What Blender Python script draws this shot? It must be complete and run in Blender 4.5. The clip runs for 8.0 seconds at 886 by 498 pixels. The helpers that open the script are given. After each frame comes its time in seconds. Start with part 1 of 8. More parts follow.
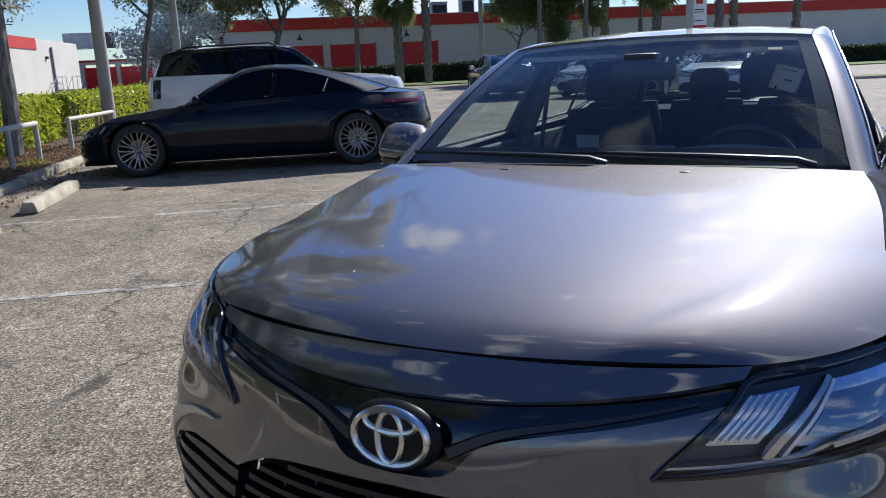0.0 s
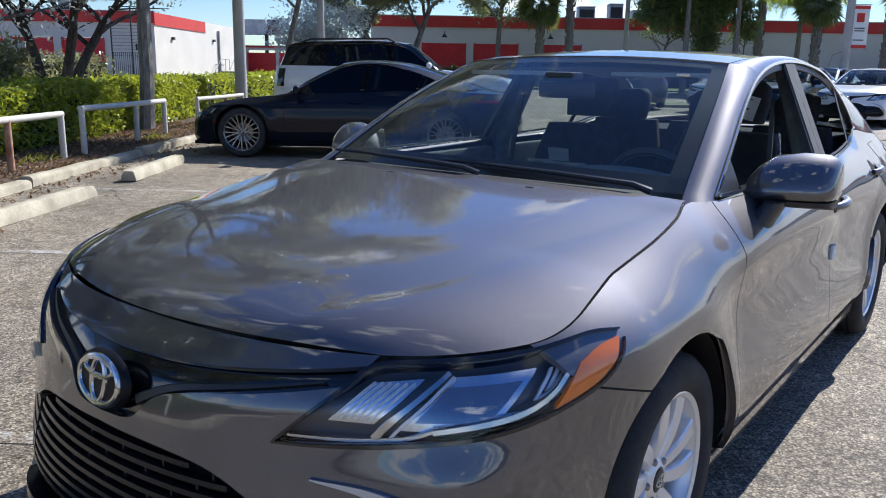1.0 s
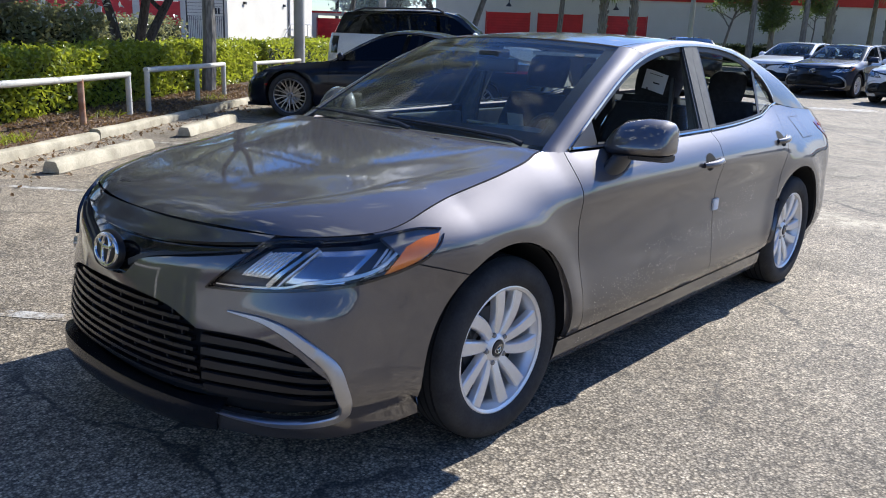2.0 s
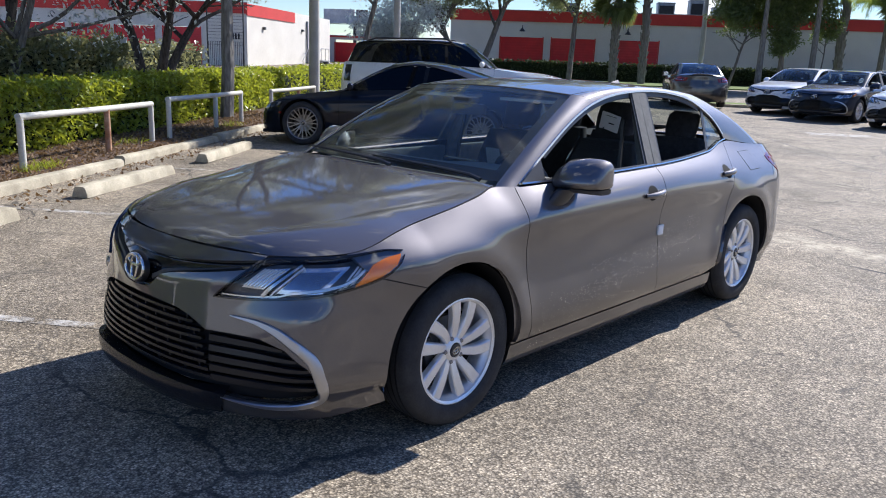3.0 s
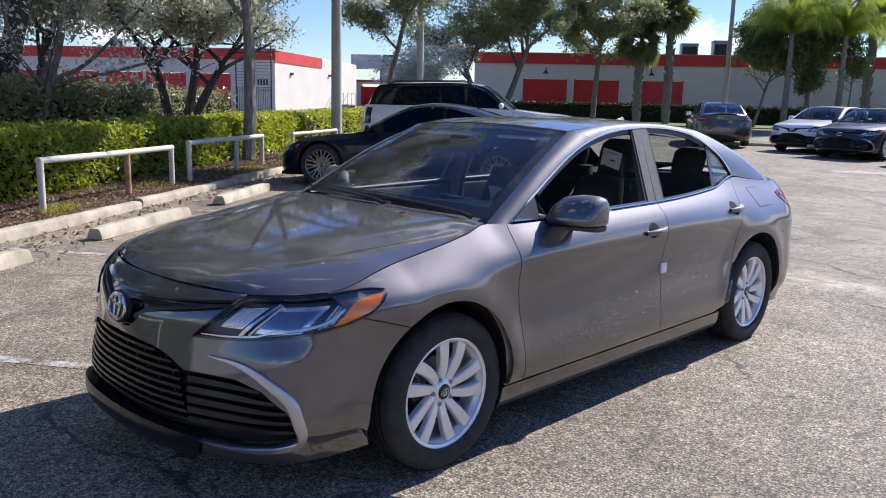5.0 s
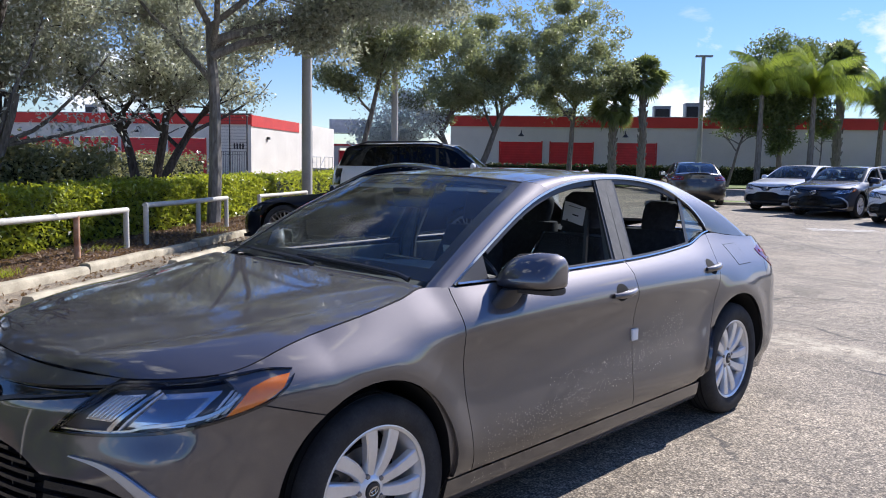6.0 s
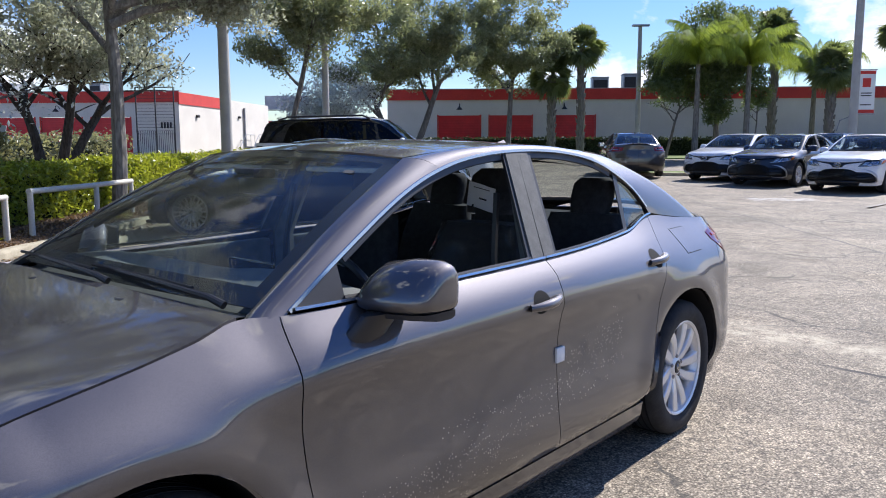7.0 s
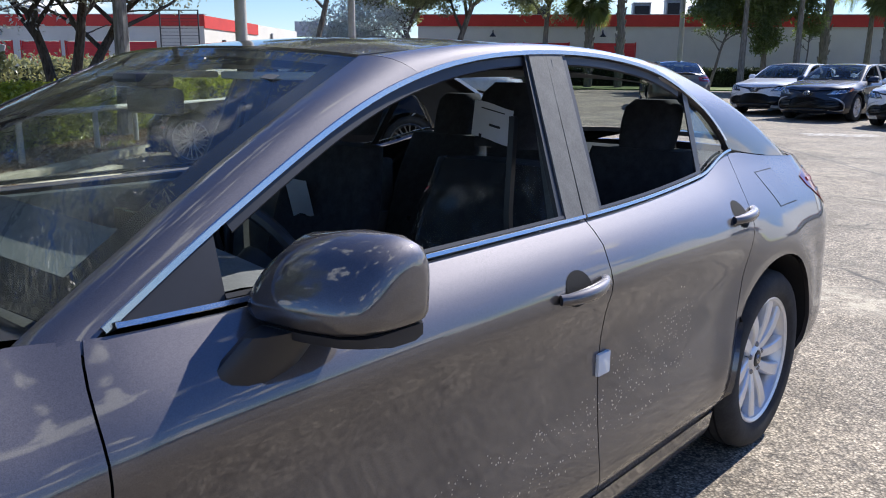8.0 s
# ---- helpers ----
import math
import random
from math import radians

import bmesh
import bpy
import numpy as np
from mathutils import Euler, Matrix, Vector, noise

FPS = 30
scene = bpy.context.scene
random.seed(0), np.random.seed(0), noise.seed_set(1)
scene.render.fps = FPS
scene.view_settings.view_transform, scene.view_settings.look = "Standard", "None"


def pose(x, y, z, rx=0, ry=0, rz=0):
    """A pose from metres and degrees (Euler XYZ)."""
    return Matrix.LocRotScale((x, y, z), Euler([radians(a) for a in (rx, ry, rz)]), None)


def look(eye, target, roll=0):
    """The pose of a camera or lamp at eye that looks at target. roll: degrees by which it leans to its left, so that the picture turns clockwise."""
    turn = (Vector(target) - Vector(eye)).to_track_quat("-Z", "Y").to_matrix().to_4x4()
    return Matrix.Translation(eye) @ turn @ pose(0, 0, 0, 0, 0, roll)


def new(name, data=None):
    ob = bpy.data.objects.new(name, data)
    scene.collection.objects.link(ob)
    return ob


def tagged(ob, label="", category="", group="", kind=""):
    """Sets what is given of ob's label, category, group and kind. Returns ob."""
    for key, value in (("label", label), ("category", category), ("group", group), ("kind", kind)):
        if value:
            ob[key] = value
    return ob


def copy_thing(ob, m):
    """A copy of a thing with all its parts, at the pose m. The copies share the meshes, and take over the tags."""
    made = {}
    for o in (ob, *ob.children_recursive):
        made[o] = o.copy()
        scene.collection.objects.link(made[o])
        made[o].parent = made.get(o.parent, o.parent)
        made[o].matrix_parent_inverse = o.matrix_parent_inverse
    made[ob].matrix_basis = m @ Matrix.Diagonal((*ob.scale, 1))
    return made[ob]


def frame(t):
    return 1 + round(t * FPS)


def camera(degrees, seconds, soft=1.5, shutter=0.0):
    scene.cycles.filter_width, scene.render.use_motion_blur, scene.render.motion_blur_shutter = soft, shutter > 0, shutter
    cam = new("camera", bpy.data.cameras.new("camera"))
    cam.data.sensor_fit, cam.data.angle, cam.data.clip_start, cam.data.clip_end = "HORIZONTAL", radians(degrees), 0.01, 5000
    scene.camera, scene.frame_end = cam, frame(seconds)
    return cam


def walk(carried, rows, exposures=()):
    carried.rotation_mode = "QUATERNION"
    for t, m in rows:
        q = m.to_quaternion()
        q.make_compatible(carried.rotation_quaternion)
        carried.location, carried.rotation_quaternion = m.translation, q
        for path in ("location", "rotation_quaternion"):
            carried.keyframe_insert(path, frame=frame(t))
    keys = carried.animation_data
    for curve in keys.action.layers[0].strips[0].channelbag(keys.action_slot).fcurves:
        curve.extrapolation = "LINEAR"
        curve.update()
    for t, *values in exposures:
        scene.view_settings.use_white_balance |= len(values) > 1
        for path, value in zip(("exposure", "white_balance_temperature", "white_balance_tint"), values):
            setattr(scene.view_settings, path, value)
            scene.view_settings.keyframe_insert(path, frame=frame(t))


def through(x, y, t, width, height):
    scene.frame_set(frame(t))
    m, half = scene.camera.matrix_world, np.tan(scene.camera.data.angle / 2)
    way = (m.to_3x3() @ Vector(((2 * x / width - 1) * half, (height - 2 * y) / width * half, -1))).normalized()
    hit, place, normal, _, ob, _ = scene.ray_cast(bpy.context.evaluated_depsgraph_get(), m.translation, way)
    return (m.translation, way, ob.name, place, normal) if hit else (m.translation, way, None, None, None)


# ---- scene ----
cam = camera(58.7, 8.0, 1.0)
PATH = [
    (0, (0.677, -2.081, 1.315), (-0.208, -0.342, 0.872), -2.6),
    (0.5, (1.076, -1.976, 1.345), (0.022, -0.342, 0.875), -0.6),
    (1, (1.511, -1.798, 1.332), (0.335, -0.24, 0.895), 1.0),
    (1.5, (1.983, -1.89, 1.345), (0.752, -0.387, 0.868), 1.2),
    (1.7, (2.179, -1.989, 1.355), (0.921, -0.522, 0.842), 1.6),
    (2.8, (2.911, -2.283, 1.513), (1.583, -0.867, 1.034), 2.4),
    (3, (2.975, -2.371, 1.535), (1.647, -0.95, 1.069), 2.1),
    (3.5, (3.093, -2.543, 1.574), (1.764, -1.118, 1.127), 1.8),
    (4, (3.152, -2.572, 1.585), (1.813, -1.151, 1.149), 1.7),
    (5.3, (3.033, -2.142, 1.502), (1.609, -0.773, 1.192), 1.2),
    (5.5, (3.069, -2.139, 1.505), (1.635, -0.771, 1.239), 1.0),
    (6, (2.83, -1.728, 1.446), (1.451, -0.293, 1.238), 1.0),
    (6.5, (2.605, -1.265, 1.423), (1.292, 0.229, 1.206), 0.4),
    (7, (2.388, -0.827, 1.433), (1.118, 0.696, 1.165), -0.1),
    (7.5, (2.075, -0.401, 1.379), (0.815, 1.113, 1.03), -0.0),
    (8, (1.832, 0.011, 1.349), (0.524, 1.459, 0.911), 0.5),
]
walk(cam, [(t, look(eye, target, roll)) for t, eye, target, roll in PATH], [(0.0, 0.28, 6150, 11), (0.5, 0.55, 6050, 8.5), (1.0, 0.56, 6050, 10), (1.5, 0.74, 6100, 8.5), (3.0, 0.62, 6220, 12), (6.0, 0.61, 6250, 15), (8.0, 0.65, 6230, 12)])

# ---- light ----
SUN_EL, SUN_AZ = 39.0, 2.5      # the sun's height and its turn from +y towards +x, degrees
world = bpy.data.worlds.new("sky_world")
scene.world = world
world.use_nodes = True
wn, wl = world.node_tree.nodes, world.node_tree.links
wn.clear()
sky = wn.new("ShaderNodeTexSky")
sky.sky_type, sky.sun_disc = "NISHITA", False
sky.sun_elevation, sky.sun_rotation = radians(SUN_EL), radians(SUN_AZ)
sky.air_density, sky.dust_density, sky.ozone_density, sky.altitude = 1.0, 0.05, 2.4, 900.0
# fair-weather cloud: broken cumulus overhead on a flat layer, and heaped cumulus low over the horizon
tc = wn.new("ShaderNodeTexCoord")
sep = wn.new("ShaderNodeSeparateXYZ")
wl.new(tc.outputs["Generated"], sep.inputs[0])


def sky_math(op, a, b):
    v = wn.new("ShaderNodeMath")
    v.operation = op
    for i, q in ((0, a), (1, b)):
        if isinstance(q, (int, float)):
            v.inputs[i].default_value = q
        else:
            wl.new(q, v.inputs[i])
    return v.outputs[0]


def sky_range(value, a, b, c, d):
    v = wn.new("ShaderNodeMapRange")
    for key, val in (("From Min", a), ("From Max", b), ("To Min", c), ("To Max", d)):
        v.inputs[key].default_value = val
    wl.new(value, v.inputs["Value"])
    return v.outputs[0]


def sky_noise(vector, scale, detail, rough):
    v = wn.new("ShaderNodeTexNoise")
    v.inputs["Scale"].default_value, v.inputs["Detail"].default_value, v.inputs["Roughness"].default_value = scale, detail, rough
    wl.new(vector, v.inputs["Vector"])
    return v.outputs["Fac"]


lift = sky_math("ADD", sky_math("MAXIMUM", sep.outputs["Z"], 0.0), 0.16)
flat = wn.new("ShaderNodeCombineXYZ")
for key in ("X", "Y"):
    wl.new(sky_math("DIVIDE", sep.outputs[key], lift), flat.inputs[key])
high = sky_range(sky_math("ADD", sky_noise(flat.outputs[0], 1.0, 10, 0.55), sky_range(sep.outputs["Z"], 0.42, 0.75, -0.13, -0.13)), 0.50, 0.66, 0.0, 1.0)
squat = wn.new("ShaderNodeMapping")
squat.inputs["Location"].default_value, squat.inputs["Scale"].default_value = (3.7, 1.3, 0.4), (1.0, 1.0, 1.7)
wl.new(tc.outputs["Generated"], squat.inputs[0])
heap = sky_math("ADD", sky_noise(squat.outputs[0], 4.6, 9, 0.56), sky_range(sep.outputs["Z"], 0.05, 0.34, 0.02, -0.10))
low = sky_range(heap, 0.495, 0.56, 0.0, 1.0)
cloud = wn.new("ShaderNodeMixRGB")
wl.new(sky_math("MAXIMUM", high, low), cloud.inputs[0])
hue = wn.new("ShaderNodeHueSaturation")
hue.inputs["Hue"].default_value = 0.514
hue.inputs["Saturation"].default_value = 1.26
wl.new(sky.outputs[0], hue.inputs["Color"])
# clear, dry air: less glare low over the horizon
thin = wn.new("ShaderNodeMixRGB")
thin.blend_type, thin.inputs[0].default_value = "MULTIPLY", 1.0
wl.new(hue.outputs[0], thin.inputs[1])
wl.new(sky_range(sep.outputs["Z"], 0.0, 0.30, 0.62, 1.0), thin.inputs[2])
wl.new(thin.outputs[0], cloud.inputs[1])
cloud.inputs[2].default_value = (6.4, 6.6, 7.0, 1)
bg = wn.new("ShaderNodeBackground")
bg.inputs[1].default_value = 0.118
wl.new(cloud.outputs[0], bg.inputs[0])
wo = wn.new("ShaderNodeOutputWorld")
wl.new(bg.outputs[0], wo.inputs[0])

sun_data = bpy.data.lights.new("sun", "SUN")
sun_data.energy, sun_data.angle, sun_data.color = 4.9, radians(0.53), (1.0, 0.965, 0.91)
sun = new("sun", sun_data)
sun.matrix_world = look((0, 0, 60), (-60 * math.sin(radians(SUN_AZ)) * math.cos(radians(SUN_EL)),
                                      -60 * math.cos(radians(SUN_AZ)) * math.cos(radians(SUN_EL)), 60 - 60 * math.sin(radians(SUN_EL))))

# ---- materials ----
def material(name):
    m = bpy.data.materials.new(name)
    m.use_nodes = True
    n, l = m.node_tree.nodes, m.node_tree.links
    return m, n, l, n["Principled BSDF"]


def setp(b, color=None, rough=None, metal=None, coat=None, coat_rough=None, spec=None, trans=None, ior=None):
    for key, value in (("Base Color", color), ("Roughness", rough), ("Metallic", metal), ("Coat Weight", coat),
                       ("Coat Roughness", coat_rough), ("Specular IOR Level", spec), ("Transmission Weight", trans), ("IOR", ior)):
        if value is not None:
            b.inputs[key].default_value = (*value, 1) if key == "Base Color" else value


def noise_tex(n, l, scale, detail=4, rough=0.55, coords="Object", distort=0.0):
    tc_ = n.new("ShaderNodeTexCoord")
    t = n.new("ShaderNodeTexNoise")
    t.inputs["Scale"].default_value, t.inputs["Detail"].default_value = scale, detail
    t.inputs["Roughness"].default_value, t.inputs["Distortion"].default_value = rough, distort
    l.new(tc_.outputs[coords], t.inputs["Vector"])
    return t


def ramp(n, l, fac, stops):
    r = n.new("ShaderNodeValToRGB")
    e = r.color_ramp.elements
    e[0].position, e[0].color = stops[0][0], (*stops[0][1], 1)
    e[1].position, e[1].color = stops[-1][0], (*stops[-1][1], 1)
    for p_, c_ in stops[1:-1]:
        x = e.new(p_)
        x.color = (*c_, 1)
    l.new(fac, r.inputs[0])
    return r


def mixc(n, l, fac, a, b, mode="MIX"):
    m = n.new("ShaderNodeMixRGB")
    m.blend_type = mode
    for i, v in ((0, fac), (1, a), (2, b)):
        if isinstance(v, (int, float)):
            m.inputs[i].default_value = v
        elif isinstance(v, tuple):
            m.inputs[i].default_value = (*v, 1)
        else:
            l.new(v, m.inputs[i])
    return m.outputs[0]


def bump(n, l, b, height, strength=0.3, dist=0.01):
    u_ = n.new("ShaderNodeBump")
    u_.inputs["Strength"].default_value, u_.inputs["Distance"].default_value = strength, dist
    l.new(height, u_.inputs["Height"])
    l.new(u_.outputs[0], b.inputs["Normal"])


def mottled(name, a, b2, scale, rough=0.7, fine=40.0, bumpy=0.2, dist=0.004, metal=0.0, coords="Object", spec=0.4):
    """Two tones in broad patches, broken by fine grain, with a little relief."""
    m, n, l, p = material(name)
    big, small = noise_tex(n, l, scale, 5, 0.6, coords), noise_tex(n, l, fine, 3, 0.6, coords)
    c = ramp(n, l, big.outputs["Fac"], [(0.32, a), (0.68, b2)]).outputs[0]
    g = ramp(n, l, small.outputs["Fac"], [(0.3, (0.82,) * 3), (0.7, (1.12,) * 3)]).outputs[0]
    l.new(mixc(n, l, 1.0, c, g, "MULTIPLY"), p.inputs["Base Color"])
    setp(p, rough=rough, metal=metal, spec=spec)
    if bumpy:
        bump(n, l, p, small.outputs["Fac"], bumpy, dist)
    return m


def water_spots(n, l, coords):
    """Dried drops, thick along a band that climbs back over the lower doors, thin elsewhere on them."""
    sx = n.new("ShaderNodeSeparateXYZ")
    l.new(coords, sx.inputs[0])

    def m(op, a, b=0.0, c=0.0):
        v = n.new("ShaderNodeMath")
        v.operation = op
        for i, q in ((0, a), (1, b), (2, c)):
            if isinstance(q, (int, float)):
                v.inputs[i].default_value = q
            else:
                l.new(q, v.inputs[i])
        return v.outputs[0]
    off = m("SUBTRACT", sx.outputs["Z"], m("MULTIPLY_ADD", sx.outputs["Y"], 0.20, 0.215))
    near = m("SUBTRACT", 1.0, m("DIVIDE", m("ABSOLUTE", off), 0.17))
    span = m("MULTIPLY", m("GREATER_THAN", sx.outputs["Y"], 0.50), m("LESS_THAN", sx.outputs["Y"], 2.15))
    patch = noise_tex(n, l, 9.0, 3, 0.6)
    chance = m("MULTIPLY", m("MAXIMUM", near, 0.0), m("MULTIPLY", span, patch.outputs["Fac"]))
    drop = n.new("ShaderNodeTexVoronoi")
    drop.inputs["Scale"].default_value = 95
    l.new(coords, drop.inputs["Vector"])
    pick = n.new("ShaderNodeSeparateColor")
    l.new(drop.outputs["Color"], pick.inputs[0])
    size = m("MULTIPLY_ADD", pick.outputs[1], 0.20, 0.10)
    return m("MULTIPLY", m("LESS_THAN", drop.outputs["Distance"], size), m("LESS_THAN", pick.outputs[0], m("MULTIPLY", chance, 1.5)))


def paint(name, color, metal=0.85, rough=0.34, dusty=0.10, ior=1.6, spotted=False):
    """Car paint: a mica base under clear coat, with dust and a faint orange peel."""
    m, n, l, p = material(name)
    tc_ = n.new("ShaderNodeTexCoord")
    flake = n.new("ShaderNodeTexVoronoi")
    flake.inputs["Scale"].default_value = 900
    l.new(tc_.outputs["Object"], flake.inputs["Vector"])
    f = ramp(n, l, flake.outputs["Color"], [(0.0, tuple(c * 0.8 for c in color)), (1.0, tuple(min(1, c * 1.25) for c in color))])
    dust = noise_tex(n, l, 3.0, 6, 0.65)
    d = ramp(n, l, dust.outputs["Fac"], [(0.45, (0, 0, 0)), (0.75, (dusty,) * 3)])
    c = mixc(n, l, d.outputs[0], f.outputs[0], (0.30, 0.28, 0.25))
    if spotted:
        c = mixc(n, l, water_spots(n, l, tc_.outputs["Object"]), c, (0.46, 0.44, 0.40))
    l.new(c, p.inputs["Base Color"])
    setp(p, metal=metal, rough=rough, coat=1.0, coat_rough=0.045, spec=0.25)
    p.inputs["Coat IOR"].default_value = ior
    peel = noise_tex(n, l, 260.0, 1, 0.4)
    u_ = n.new("ShaderNodeBump")
    u_.inputs["Strength"].default_value, u_.inputs["Distance"].default_value = 0.02, 0.0006
    l.new(peel.outputs["Fac"], u_.inputs["Height"])
    l.new(u_.outputs[0], p.inputs["Coat Normal"])
    return m


def plain(name, color, rough=0.5, metal=0.0, coat=0.0, spec=0.5, grain=0.06, scale=60.0):
    m, n, l, p = material(name)
    t = noise_tex(n, l, scale, 3)
    lo, hi = tuple(c * (1 - grain) for c in color), tuple(min(1, c * (1 + grain)) for c in color)
    l.new(ramp(n, l, t.outputs["Fac"], [(0.3, lo), (0.7, hi)]).outputs[0], p.inputs["Base Color"])
    setp(p, rough=rough, metal=metal, coat=coat, spec=spec)
    return m


def glass(name, tint, ior=1.5, dust=0.0):
    """A thin pane: what is behind shows through the tint, and the gloss follows the angle."""
    m, n, l, p = material(name)
    n.remove(p)
    out = n["Material Output"]
    tr, gl, lw, mx = (n.new(k) for k in ("ShaderNodeBsdfTransparent", "ShaderNodeBsdfGlossy", "ShaderNodeLayerWeight", "ShaderNodeMixShader"))
    tr.inputs[0].default_value = (*tint, 1)
    gl.inputs["Roughness"].default_value = 0.0
    lw.inputs["Blend"].default_value = 0.5
    f0 = ((ior - 1) / (ior + 1)) ** 2
    p5, fr = n.new("ShaderNodeMath"), n.new("ShaderNodeMath")
    p5.operation, fr.operation = "POWER", "MULTIPLY_ADD"
    p5.inputs[1].default_value, fr.inputs[1].default_value, fr.inputs[2].default_value = 5.0, 1 - f0, f0
    l.new(lw.outputs["Facing"], p5.inputs[0]); l.new(p5.outputs[0], fr.inputs[0])
    l.new(fr.outputs[0], mx.inputs[0]); l.new(tr.outputs[0], mx.inputs[1]); l.new(gl.outputs[0], mx.inputs[2])
    if dust:
        df, m2 = n.new("ShaderNodeBsdfDiffuse"), n.new("ShaderNodeMixShader")
        df.inputs[0].default_value = (0.62, 0.64, 0.66, 1)
        t = noise_tex(n, l, 2.5, 6, 0.65)
        l.new(ramp(n, l, t.outputs["Fac"], [(0.3, (dust * 0.6,) * 3), (0.7, (dust * 1.4,) * 3)]).outputs[0], m2.inputs[0])
        l.new(mx.outputs[0], m2.inputs[1]); l.new(df.outputs[0], m2.inputs[2])
        l.new(m2.outputs[0], out.inputs[0])
    else:
        l.new(mx.outputs[0], out.inputs[0])
    return m


def leaf_mat(name, dark, light, back, spec=0.45, rough=0.45, through=0.38):
    m, n, l, p = material(name)
    geo = n.new("ShaderNodeNewGeometry")
    c = ramp(n, l, geo.outputs["Random Per Island"], [(0.0, dark), (0.75, light), (1.0, tuple(min(1, v * 1.2) for v in light))]).outputs[0]
    l.new(c, p.inputs["Base Color"])
    setp(p, rough=rough, spec=spec)
    t = n.new("ShaderNodeBsdfTranslucent")
    t.inputs[0].default_value = (*back, 1)
    mx = n.new("ShaderNodeMixShader")
    mx.inputs[0].default_value = through
    l.new(p.outputs[0], mx.inputs[1]); l.new(t.outputs[0], mx.inputs[2])
    l.new(mx.outputs[0], n["Material Output"].inputs[0])
    return m


def along(n, l, coord, p0, p1, half, wobble, soft=0.5):
    """A mask that follows a wandering line on the ground from p0 to p1."""
    dx, dy = p1[0] - p0[0], p1[1] - p0[1]
    length = math.hypot(dx, dy)
    def node(op, a, b):
        v = n.new("ShaderNodeVectorMath" if op in ("SUBTRACT", "DOT_PRODUCT") else "ShaderNodeMath")
        v.operation = op.replace("M_", "")
        for i, q in ((0, a), (1, b)):
            if isinstance(q, (tuple, float)):
                v.inputs[i].default_value = q
            else:
                l.new(q, v.inputs[i])
        return v.outputs["Value"] if op == "DOT_PRODUCT" else v.outputs[0]
    rel = node("SUBTRACT", coord, (p0[0], p0[1], 0.0))
    u = node("DOT_PRODUCT", rel, (dx / length, dy / length, 0.0))
    v = node("DOT_PRODUCT", rel, (-dy / length, dx / length, 0.0))
    nz = noise_tex(n, l, 1.6, 5, 0.6)
    v = node("ADD", v, node("MULTIPLY", node("M_SUBTRACT", nz.outputs["Fac"], 0.5), wobble))
    side = ramp(n, l, node("DIVIDE", node("ABSOLUTE", v, 0.0), half), [(1.0 - soft, (1, 1, 1)), (1.0, (0, 0, 0))]).outputs[0]
    e = min(0.25, 0.3 / length)
    ends = ramp(n, l, node("DIVIDE", u, length), [(0.0, (0, 0, 0)), (e, (1, 1, 1)), (1 - e, (1, 1, 1)), (1.0, (0, 0, 0))]).outputs[0]
    return mixc(n, l, 1.0, side, ends, "MULTIPLY")


